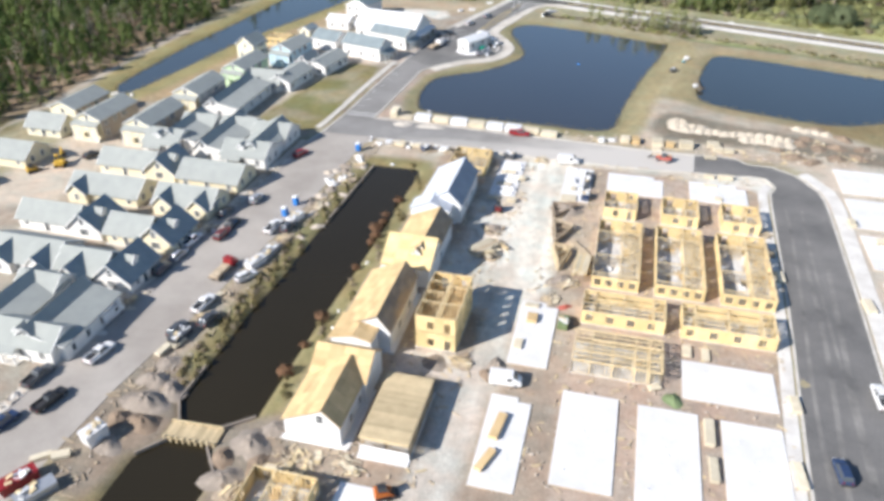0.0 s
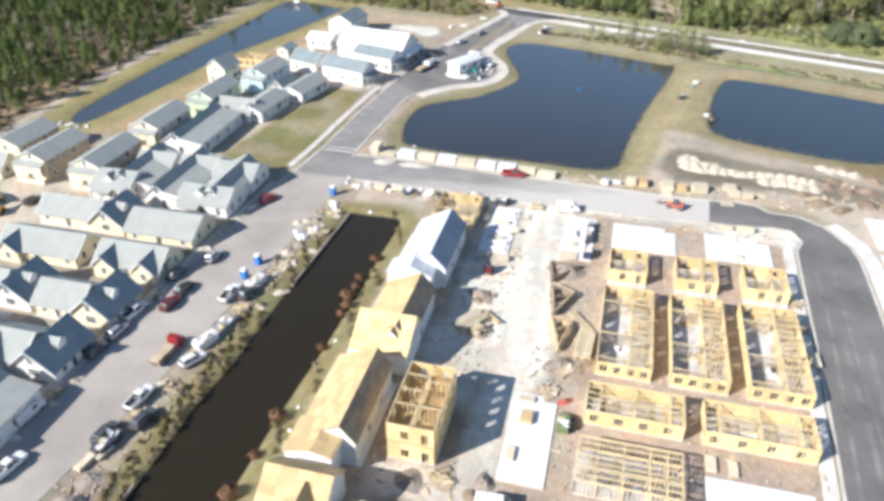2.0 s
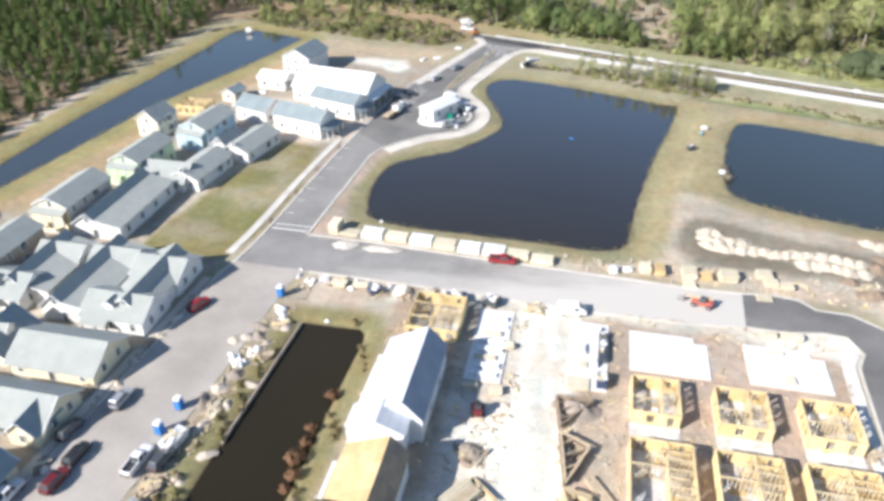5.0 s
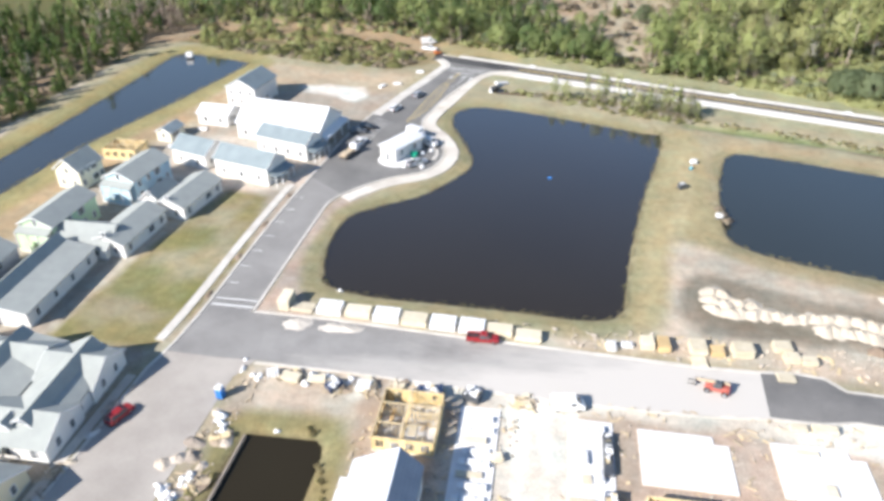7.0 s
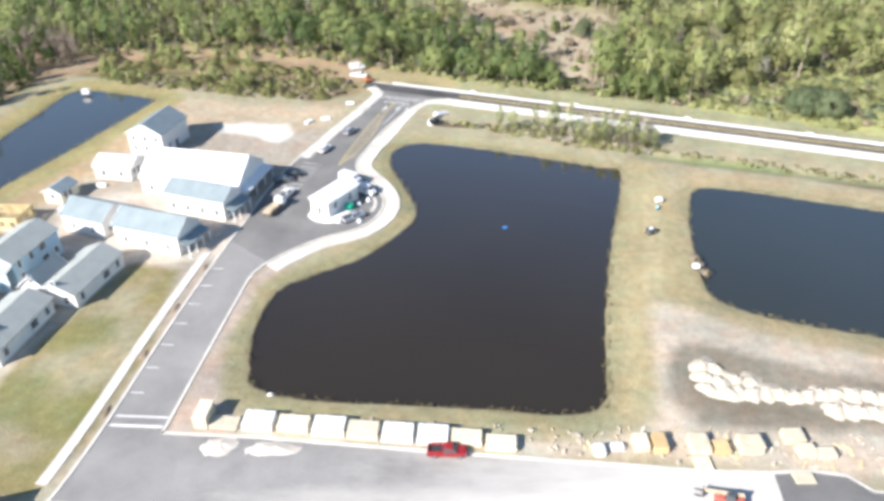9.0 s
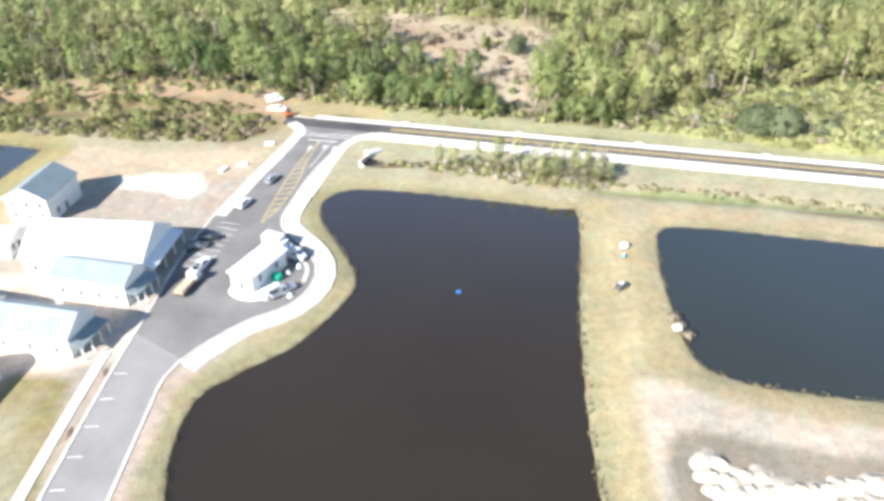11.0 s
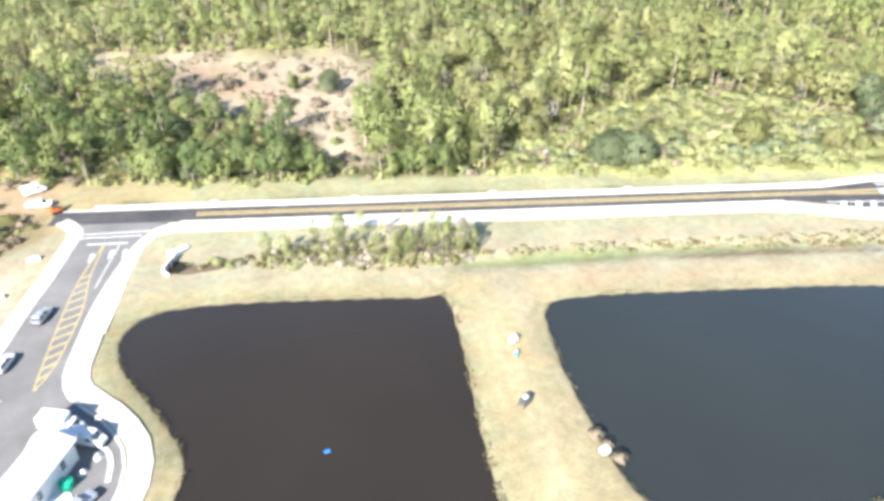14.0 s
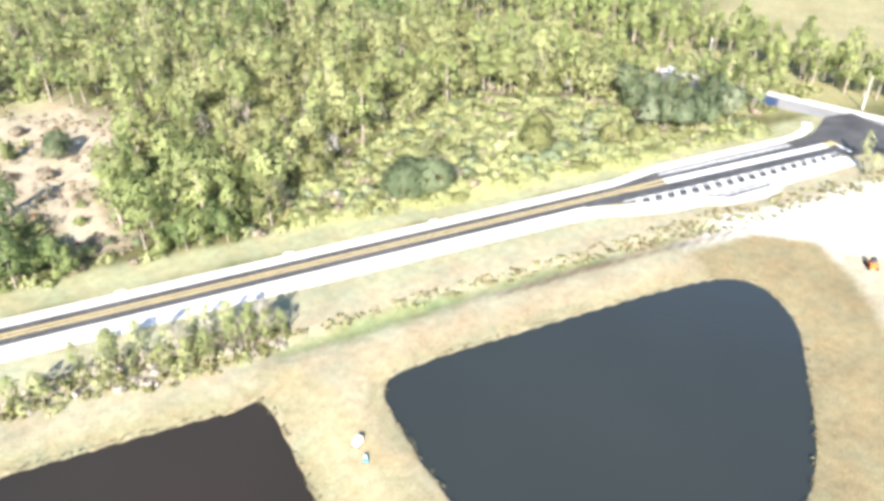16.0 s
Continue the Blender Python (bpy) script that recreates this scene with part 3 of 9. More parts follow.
def build_ground():
    xs, ys = spaced(-190, 190, 1.25, 3500), spaced(30, 370, 1.25, 3500)
    X, Y = np.meshgrid(xs, ys)
    Z = np.zeros(X.shape)
    shade = np.zeros(X.shape + (3,))
    wobble = np.zeros(X.shape)
    for k, (fx, fy, ph) in enumerate(((0.11, 0.07, 0.3), (0.05, 0.13, 1.7), (0.23, 0.19, 2.9), (0.41, 0.37, 4.4), (0.71, 0.83, 0.9))):
        wobble += np.sin(X * fx + Y * fy * 0.6 + ph) * np.cos(Y * fy - X * fx * 0.4 + 2 * ph) / (1 + 0.6 * k)

    def lay(poly, colour, edge=2.5, ragged=1.2, strength=1.0, sd=None):
        d = signed(X, Y, poly) if sd is None else sd
        w = np.clip(0.5 - (d + ragged * wobble) / edge, 0, 1)[..., None] * strength
        shade[:] = shade * (1 - w) + np.array(colour) * w

    STRAW, OLIVE = (0.335, 0.298, 0.205), (0.20, 0.185, 0.085)
    DIRT, DIRT_GREY, BEIGE, LIME = (0.38, 0.305, 0.245), (0.36, 0.31, 0.26), (0.47, 0.40, 0.33), (0.76, 0.72, 0.65)
    shade[:] = (0.125, 0.12, 0.055)
    # the cleared estate
    lay([(-176, -100), (-172, 200), (-176, 300), (-172, 352), (-66, 338), (-54, 352), (225, 268), (230, -100)], STRAW, 5, 2)
    # far fields
    lay([(232, 240), (246, 300), (252, 330), (300, 400), (420, 470), (700, 420), (700, 100), (232, 100)], (0.30, 0.265, 0.15), 6, 2)
    lay([(183, 302), (240, 270), (250, 330), (256, 420), (180, 430)], (0.27, 0.245, 0.13), 6, 3)
    # belt beyond the far road
    lay([far_road(u, s) for u, s in ((-30, 5), (230, 5), (230, 16), (-30, 16))], (0.305, 0.295, 0.18), 3, 1.2)
    lay([far_road(u, s) for u, s in ((-40, -4), (210, -4), (200, -14), (-10, -16))], (0.325, 0.305, 0.20), 3, 1)
    # scrub corner and clearing in the wood
    lay([(-132, 352), (-75, 331), (-62, 338), (-58, 356), (-100, 366)], (0.24, 0.19, 0.11), 4, 2)
    lay([(-175, 352), (-135, 357), (-58, 352), (-60, 364), (-105, 376), (-175, 368)], (0.30, 0.215, 0.135), 3, 1.5)
    lay([(-175, 364), (-130, 373), (-92, 370), (-64, 352), (-56, 358), (-64, 374), (-90, 388), (-130, 391), (-175, 378)], (0.36, 0.265, 0.17), 3, 1.5)
    lay([(-58, 466), (-62, 448), (-42, 436), (-26, 408), (-4, 388), (6, 372), (8, 356), (14, 354), (16, 380), (30, 392), (44, 428), (24, 452), (-20, 470)], (0.41, 0.34, 0.25), 9, 4)
    lay([(-30, 440), (-16, 410), (2, 392), (10, 398), (-4, 425), (-14, 448)], (0.30, 0.21, 0.14), 9, 5, 0.7)
    lay([(48, 334), (57, 346), (80, 351), (100, 362), (128, 365), (148, 352), (166, 326), (184, 298), (178, 292), (130, 306), (90, 317)], (0.40, 0.395, 0.18), 6, 3)
    lay([(100, 330), (110, 331), (120, 336), (130, 340), (126, 343), (112, 337)], (0.58, 0.50, 0.38), 2.5, 1)
    lay([(-75, 560), (-62, 492), (-40, 472), (28, 456), (30, 480), (0, 530), (-40, 570)], (0.33, 0.31, 0.15), 8, 3)
    lay([(-60, 344), (-44, 349), (-30, 345), (-30, 354), (-44, 366), (-60, 366)], (0.34, 0.285, 0.165), 3, 2)
    lay([(-320, 40), (-182, 40), (-179, 340), (-190, 372), (-320, 372)], (0.20, 0.145, 0.095), 5, 4)
    # west shore
    lay([(-176, 60), (-173, 200), (-175, 300), (-168, 352), (-150, 368), (-205, 392), (-196, 340), (-194, 300), (-192, 60)], (0.30, 0.225, 0.155), 5, 4, 0.9)
    lay([(-172.6, 60), (-172.4, 200), (-173.6, 290), (-170, 330), (-172, 332), (-176, 290), (-174.8, 200), (-175.5, 60)], (0.52, 0.46, 0.40), 2, 1.2, 0.8)
    # the building lots
    lay([(-150, -100), (-150, 150), (-150, 186), (-136, 190), (-134, 230), (-130, 262), (-122, 300), (-98, 312), (-66, 318), (-72, 260), (-78, 190), (-84, 170), (-92, -100)], DIRT_GREY, 4, 1.5)
    lay([(-150, 118), (-128, 121), (-126, 138), (-128, 150), (-140, 156), (-108, 152), (-106, 158), (-150, 160)], (0.56, 0.48, 0.40), 4, 1.5)
    lay([(-118, 240), (-120, 262), (-108, 270), (-74, 268), (-73, 244), (-88, 238)], (0.50, 0.43, 0.37), 3, 1.5)
    lay([(-136, 265), (-122, 268), (-116, 290), (-120, 305), (-66, 312), (-62, 330), (-130, 330)], (0.42, 0.34, 0.25), 5, 2)
    lay([(-150, 186), (-136, 190), (-127, 262), (-119, 300), (-123, 302), (-140, 250), (-150, 214)], (0.38, 0.285, 0.185), 3, 1)
    # dusty ground south of the cross street
    lay([(-47, -100), (-45, 166), (-46, 177), (34, 178), (37, 172), (34, 90), (30, -100)], DIRT, 3, 1)
    lay([(-66, 178), (-64.5, 168), (-44, 168), (-44, 178)], BEIGE, 2, 1)
    lay([(-3, -100), (-2.5, 174), (32, 174), (33, 90), (28, -100)], (0.44, 0.345, 0.285), 3, 1)
    lay([(-46, 172.5), (-30, 174), (0, 173.4), (22, 173.6), (35, 174.6), (36, 179), (-46, 178.6)], (0.60, 0.55, 0.48), 2.5, 1.2)
    lay([(-9.5, 120), (-8, 152), (-2, 152), (-1.4, 100), (-6, 100)], (0.46, 0.38, 0.31), 3, 2)
    # haul road of crushed lime rock
    lay([(-23.5, 20), (-19.5, 62), (-17.5, 92), (-20, 112), (-26, 120), (-25, 132), (-22.5, 150), (-21, 177), (-9, 177), (-9.5, 160), (-9, 140), (-8, 122), (-11, 112), (-14, 100), (-15, 80), (-16, 20)], LIME, 2.5, 0.8)
    lay([(-30.6, 112), (-30.8, 150), (-22, 152), (-16, 120), (-19, 108)], (0.66, 0.61, 0.55), 4, 2, 0.9)
    lay([(-46.5, 150), (-43.6, 178), (-40.8, 178), (-41.0, 150)], (0.34, 0.275, 0.225), 1.5, 0.6)
    lay([(25, 173.6), (38, 171), (40, 178.5), (33, 179), (25, 178)], (0.66, 0.62, 0.56), 2.0, 0.8)
    lay([(-23, 55), (-22.8, 88), (-31, 88.5), (-31, 93), (-21, 94), (-15, 97), (-13.4, 92), (-14.4, 86), (-14.4, 55)], (0.60, 0.55, 0.50), 2.0, 0.9, 0.9)
    for off in (-2.2, -0.6, 1.2, 2.6):
        rut = smooth_line([(-19.5 + off, 20), (-17.4 + off, 70), (-15.6 + off, 96), (-15.4 + off, 120), (-14.6 + off, 150), (-13.6 + off, 178)], 5)
        lay([(x - 0.35, y) for x, y in rut] + [(x + 0.35, y) for x, y in rut[::-1]], (0.40, 0.36, 0.31), 1.4, 0.25, 0.55)
    lay([(-25, 118), (-20, 108), (-17, 112), (-20, 122)], (0.42, 0.37, 0.31), 3, 1.5, 0.7)
    lay([(-29, 150), (-28.5, 176), (-20, 177), (-20, 150)], (0.55, 0.50, 0.44), 3, 1)
    lay([(-62, 60), (-75, 48), (-74, 66), (-72, 78), (-64, 76)], DIRT_GREY, 2, 1)
    lay([(-52, 72), (-53.6, 60), (-47, 52), (-40, 62), (-43, 72)], (0.30, 0.255, 0.21), 3, 1)
    # street verge on the canal side
    lay([(-74.6, 40), (-74.2, 75), (-71.8, 96), (-69.4, 122), (-67.6, 146), (-66.6, 174), (-62, 174), (-64, 146), (-66, 122), (-67, 96), (-68, 75), (-69, 40)], (0.37, 0.315, 0.255), 2, 1.2)
    # north verge of the cross street and the spoil ground
    lay([(-70, 192), (-64, 197), (-20, 195.5), (4, 196), (8, 205), (8, 232), (13, 231), (24, 226), (60, 213), (120, 190), (120, 150), (52, 160), (50, 182), (44, 187), (22, 190), (-30, 191)], BEIGE, 3, 1.2)
    lay([(9.5, 204), (11.5, 217), (18, 221), (49, 211), (80, 200), (75, 192), (40, 198), (13, 197)], (0.235, 0.205, 0.165), 3, 1.2)
    lay([(-70.5, 191), (-67.6, 236), (-61, 244), (-57.5, 241), (-63.6, 234), (-65.4, 214), (-63, 197), (-60, 193)], (0.42, 0.335, 0.285), 2.0, 0.8)
    # east lots and the white lot
    lay([(50, -100), (51, 180), (56, 192), (120, 190), (120, -100)], (0.52, 0.455, 0.39), 3, 1)
    lay([(106, 272), (117, 266), (131, 254), (124, 242), (109, 229), (96, 205), (100, 180), (210, 160), (196, 246), (168, 258), (128, 272)], (0.58, 0.55, 0.50), 3, 1)
    lay([(150, 262), (170, 256), (196, 246), (200, 225), (150, 235)], (0.44, 0.40, 0.32), 6, 3, 0.8)
    lay([(104, 268), (119, 264), (117, 250), (108, 238), (92, 228), (68, 217), (62, 221), (80, 228), (98, 240), (106, 252)], (0.33, 0.265, 0.16), 3, 1.2)
    lay([(131, 251), (118, 240), (110, 230), (92, 222), (70, 212), (90, 205), (100, 180), (130, 200), (140, 240)], (0.40, 0.345, 0.25), 5, 2)
    for k in range(4):
        ring = smooth_ring([(12 + k, 213 - k), (15 + k, 203 + 1.2 * k), (28, 200 + k), (44, 196.5 + k), (44, 197.1 + k), (28, 200.6 + k), (15.6 + k, 203.6 + 1.2 * k), (12.7 + k, 213 - k)], 2)
        lay(ring, (0.17, 0.145, 0.11), 1.2, 0.3, 0.7)
    # pale graded strip between ridge and pond
    lay([(6, 221), (10, 227), (14, 228), (48, 215), (75, 208), (74, 203), (46, 209), (20, 216)], (0.40, 0.345, 0.285), 2, 0.9)
    lay([(-99, 311), (-91, 314), (-80, 311.5), (-77.5, 307), (-79, 301), (-88, 304), (-97, 305.5)], (0.66, 0.63, 0.58), 2.5, 1.6)
    # green lawn beside the north street
    lay([(-106, 178), (-105, 200), (-99, 222), (-94, 238), (-84, 236), (-79.5, 210), (-82.5, 184), (-84, 178)], (0.24, 0.205, 0.10), 2.5, 0.7)
    for px, py, r in ((-94, 204, 4), (-88, 216, 5), (-97, 190, 4), (-91, 190, 3), (-100, 184, 3), (-86, 205, 3), (-92, 226, 4)):
        lay([(px - r, py - 1.6 * r), (px + r, py - r), (px + 0.8 * r, py + 1.5 * r), (px - r, py + r)], (0.33, 0.29, 0.21), 5, 3.5, 0.65)
    for px, py, r in ((-97, 198, 3), (-87, 195, 3), (-93, 215, 3), (-102, 181, 3)):
        lay([(px - r, py - r), (px + r, py - r), (px + r, py + 1.5 * r), (px - r, py + r)], (0.17, 0.175, 0.06), 5, 3.0, 0.7)
    lay([(-107, 180), (-105.6, 200), (-101.6, 222), (-98, 240), (-96, 240), (-99.6, 222), (-103.4, 200), (-104.6, 180)], (0.52, 0.46, 0.39), 2, 0.8, 0.8)
    # grassy banks
    for ring, reach, colour in ((POND_A, 6.4, (0.315, 0.28, 0.18)), (POND_B, 7.0, (0.335, 0.287, 0.19)), (POND_W, 8.6, (0.31, 0.265, 0.135)), (CANAL, 4.6, (0.27, 0.23, 0.125))):
        d = signed(X, Y, ring)
        lay(None, colour, 2.5, 0.6, 1.0, d - reach)
        lay(None, OLIVE, 2.0, 0.4, 0.45, np.abs(d - 2.2) - 1.2)
        lay(None, (0.13, 0.10, 0.06), 1.5, 0.2, 0.9, d)
        Z -= np.interp(-d, [-6, -1.2, 0, 3, 12], [0, 0.30, 0.45, 1.6, 3.0]) if ring is not CANAL else np.interp(-d, [-1.6, -0.3, 0.3, 3], [0, 0.25, 0.8, 2.0])
    lay([(-70.5, 191), (-69.8, 226), (-67.6, 237), (-62.5, 242.5), (-60, 241), (-65.6, 232), (-67.0, 214), (-64.6, 201), (-60, 194.6), (-60, 191)], (0.42, 0.335, 0.285), 1.6, 0.5)
    d = signed(X, Y, POND_B)
    lay(None, (0.36, 0.275, 0.175), 4.0, 2.0, 0.45, np.abs(d - 5.2) - 2.2)
    for off in (0.0, 1.9, 6.5, 8.3):
        rut = smooth_line([(8.6 + off * 0.5, 300), (13 + off * 0.8, 286), (16.5 + off, 270), (15.5 + off, 250), (11.5 + off, 234)], 4)
        lay([(x - 0.3, y) for x, y in rut] + [(x + 0.3, y) for x, y in rut[::-1]], (0.40, 0.335, 0.245), 1.2, 0.25, 0.6)
    # churned earth on both sides of the bridge
    lay([(-50.5, 71), (-53.4, 67), (-53.2, 64), (-50, 59), (-50, 50), (-40, 50), (-42.4, 70), (-45, 74)], (0.28, 0.235, 0.19), 2, 1.2)
    lay([(-64, 74), (-61.5, 70), (-61.4, 63), (-64.5, 60), (-64.5, 50), (-76, 50), (-74.5, 66), (-73, 80), (-67, 82)], (0.275, 0.225, 0.18), 2, 1.2)
    lay([(85, 231), (100, 239.6), (106.6, 247), (108, 255), (103, 262), (108, 268), (124, 264), (133, 252), (121, 239), (112, 229), (95, 215), (75, 206), (60, 212), (56, 220), (72, 222)], (0.245, 0.20, 0.115), 3, 1)
    # neck between the ponds, with wheel tracks
    lay([(1, 200), (6, 198), (10, 215), (13, 232), (22, 228), (22.5, 250), (26, 276), (24, 292), (18, 294), (17, 284), (9, 247)], (0.35, 0.295, 0.175), 3, 1)
    track = smooth_line([(10, 222), (13, 236), (17, 252), (19, 268), (22, 284)], 3)
    for side in (-1.0, 1.0):
        lay([(x + side - 0.5, y) for x, y in track] + [(x + side + 0.5, y) for x, y in track[::-1]], (0.45, 0.385, 0.25), 1.5, 0.3, 0.7)
    # ditch along the far road
    ditch = [far_road(u, s) for u, s in ((52, -24.6), (84, -23.4), (114, -22.4), (158, -22.8), (158, -24.4), (114, -24.4), (84, -25.2), (52, -27))]
    dd = signed(X, Y, ditch)
    lay(None, (0.19, 0.215, 0.10), 2.5, 1.2, 0.9, dd)
    lay([far_road(u, s) for u, s in ((96, -26.2), (118, -25.0), (150, -26.6), (174, -26.2), (174, -27.2), (150, -28.0), (118, -26.8), (96, -27.4))], (0.17, 0.125, 0.085), 1.4, 0.4, 0.9)
    Z -= np.interp(-dd, [-3, 0, 1], [0, 0.5, 0.8])
    Z += np.where(np.abs(X) < 240, wobble * 0.03, 0)
    me = bpy.data.meshes.new("ground")
    h, w = X.shape
    idx = np.arange(h * w).reshape(h, w)
    quads = np.stack([idx[:-1, :-1], idx[:-1, 1:], idx[1:, 1:], idx[1:, :-1]], -1).reshape(-1, 4)
    me.vertices.add(h * w)
    me.vertices.foreach_set("co", np.stack([X, Y, Z], -1).reshape(-1))
    me.loops.add(quads.size)
    me.loops.foreach_set("vertex_index", quads.reshape(-1).astype(np.int32))
    me.polygons.add(len(quads))
    me.polygons.foreach_set("loop_start", (np.arange(len(quads)) * 4).astype(np.int32))
    me.polygons.foreach_set("use_smooth", np.ones(len(quads), bool))
    att = me.attributes.new("cover", "FLOAT_COLOR", "POINT")
    att.data.foreach_set("color", np.concatenate([np.clip(shade, 0, 1), np.ones((h, w, 1))], -1).reshape(-1))
    me.materials.append(M["ground"])
    me.update()
    me.validate()
    tagged(new("ground", me), "bare building dirt, sand and dry grass", "ground", "", "structure")


build_ground()
for nm, ring, mt, lb in (("pond_water", POND_A, "water_brown", "still dark brown retention pond"), ("pond_water", POND_B, "water_grey", "still grey-blue retention pond"),
                         ("pond_water", POND_W, "water_west", "long grey retention pond beside the wood"), ("canal_water", CANAL, "water_canal", "dark still water of the straight canal")):
    c = np.mean(ring, 0)
    grown = [(x + 2.5 * (x - c[0]) / math.hypot(x - c[0], y - c[1]), y + 2.5 * (y - c[1]) / math.hypot(x - c[0], y - c[1])) for x, y in ring] if ring is not CANAL else ring
    structure(nm, flat(grown if ring is not CANAL else [(-64.5, -20), (-64.5, 162.6), (-47.2, 163), (-47.2, -20)], WATER_Z - 0.4, WATER_Z), M[mt], lb, "water")

# ---- roads ----
RZ = 0.06
structure("road", flat(STREET_W[:-1] + [(-82.7, 174), (-81.6, 178.8), (-72, 178.5), (-65.0, 178.8)] + STREET_E[::-1][1:], -0.3, RZ), M["asphalt_old"], "dusty grey asphalt street beside the canal", "road")
structure("road", flat([(-65.0, 178.8), (-67.0, 191.7)] + CROSS_N[1:] + CROSS_S[::-1][:-1], -0.3, RZ), M["asphalt_dusty"], "pale dust-covered asphalt cross street", "road")
structure("road", flat(EAST_OUT + EAST_IN[::-1], -0.3, RZ), M["asphalt_east"], "fresh black asphalt road with a bend", "road")
nw = [p for p in NORTH_W if p[1] >= 191.8]
ne = NORTH_E
structure("road", flat([(-67.0, 191.7), (-65.0, 178.8), (-72, 178.5), (-81.6, 178.8), (-81.0, 182), (-80.2, 191.8)] + [p for p in nw if p[1] < 247] + [(-76.6, 248), (-66.5, 240.2)] + [p for p in ne[::-1] if p[1] < 239], -0.3, RZ), M["asphalt"], "worn grey asphalt street beside the lawn", "road")
structure("road", flat([(-66.5, 240.2), (-76.6, 248)] + [p for p in nw if p[1] > 248.5] + [far_road(-40, -3.6), far_road(-15, -3.6)] + [p for p in ne[::-1] if p[1] > 241.2], -0.3, RZ), M["asphalt_mid"], "dark grey asphalt street with parking bays", "road")
far_main = [far_road(u, s) for u, s in ((-42, -4.2), (134, -4.6), (143, -6.6), (150, -9.3), (166, -10.2), (200, -9.8), (213, -9.2), (222, -12), (236, -16), (240, -16), (240, 12), (230, 13), (222, 8.6), (217.5, 5.8), (211, 4.2), (204, 3.9), (160, 4.1), (144, 1.6), (-42, 1.9))]
structure("road", flat(far_main, -0.3, RZ + 0.005), M["asphalt_new"], "black two-lane road with a double yellow line", "road")
cross_far = smooth_line([(170, 470), (187, 390), (199, 330), (206, 292), (211, 262), (216, 232), (222, 190), (230, 120)], 8)
structure("road", ribbon(cross_far, 8.5, -0.3, RZ), M["asphalt"], "grey country road behind the trees", "road")
structure("pavement", ribbon([p for p in cross_far if p[1] < 345], 4.0, -0.3, 0.04, 6.4), M["limerock"], "pale sandy road shoulder", "shoulder")
structure("pavement", ribbon([p for p in cross_far if p[1] < 262], 4.0, -0.3, 0.04, -6.4), M["limerock"], "pale sandy road shoulder", "shoulder")

# kerbs and pavements
kerbs = (
    (STREET_W, 0.5, 0.16, 0.2), (CROSS_N, 0.55, 0.16, 0.2), (EAST_OUT, 0.5, 0.13, 0.25), (EAST_IN, 0.5, 0.13, -0.25),
    (NORTH_W, 0.5, 0.16, 0.2), (NORTH_E, 0.5, 0.16, -0.2), (CROSS_S, 0.5, 0.16, -0.2),
    ([far_road(u, 2.1) for u in range(-42, 143, 8)], 0.5, 0.17, 0.0), ([far_road(u, -4.4) for u in range(-12, 133, 8)], 0.5, 0.17, 0.0),
)
for line, w, top, sh in kerbs:
    structure("kerb", ribbon(line, w, -0.2, top, sh), M["concrete"], "pale concrete kerb along the road", "kerb")
structure("pavement", ribbon([p for p in NORTH_W if 180 < p[1] < 243], 1.8, -0.2, 0.12, 3.2), M["concrete"], "pale concrete footpath beside the lawn", "footpath")
structure("pavement", ribbon([(-92.4, -20), (-91.0, 45), (-89.6, 74), (-88.4, 100), (-86.8, 126), (-85.8, 150), (-84.6, 172)], 1.6, -0.2, 0.11), M["limerock"], "dusty footpath in front of the houses", "footpath")
structure("pavement", ribbon([p for p in NORTH_E if 237 < p[1] < 300], 3.6, -0.2, 0.10, -2.5), M["limerock"], "white crushed-shell strip round the pond", "footpath")
structure("pavement", ribbon([p for p in EAST_OUT if p[1] < 184], 3.2, -0.2, 0.10, 2.6), M["gravel_white"], "pale graded strip beside the road", "footpath")
structure("pavement", ribbon([p for p in EAST_IN if p[1] < 177], 2.2, -0.2, 0.10, -2.0), M["gravel_white"], "pale graded strip beside the frame houses", "footpath")
structure("pavement", ribbon([far_road(u, -6.5) for u in range(-12, 128, 8)] + [far_road(134, -7.4), far_road(142, -10.2), far_road(150, -12.0), far_road(168, -13.0), far_road(184, -12.6), far_road(212, -11.8)], 4.7, -0.2, 0.09), M["gravel_white"], "white crushed-shell shoulder of the road", "shoulder")
structure("pavement", ribbon([far_road(u, 3.2) for u in range(-34, 140, 8)] + [far_road(146, 3.4), far_road(160, 5.7), far_road(204, 5.5), far_road(212, 6.4), far_road(218, 8.6), far_road(221, 12)], 2.6, -0.2, 0.09), M["gravel_white"], "white gravel edge of the road", "shoulder")
structure("pavement", flat([far_road(u, s) for u, s in ((156, -14.0), (164, -17.2), (177, -18.4), (184, -15.4), (186, -14.0))], -0.2, 0.08), M["gravel_white"], "white crushed-shell apron of the lay-by", "shoulder")
structure("pavement", flat([far_road(u, s) for u, s in ((161, -11.2), (167, -14.6), (181, -14.2), (183, -11.4))], -0.2, 0.105), M["asphalt_new"], "short strip of black asphalt in the lay-by", "lay-by")
structure("pavement", ribbon(smooth_line([(-69.4, 291), (-66.2, 302), (-63.2, 312.5), (-60.0, 322), (-57.4, 331), (-55.2, 340), (-58.5, 346)], 3), 3.2, -0.2, 0.10), M["concrete"], "pale concrete footpath to the junction", "footpath")
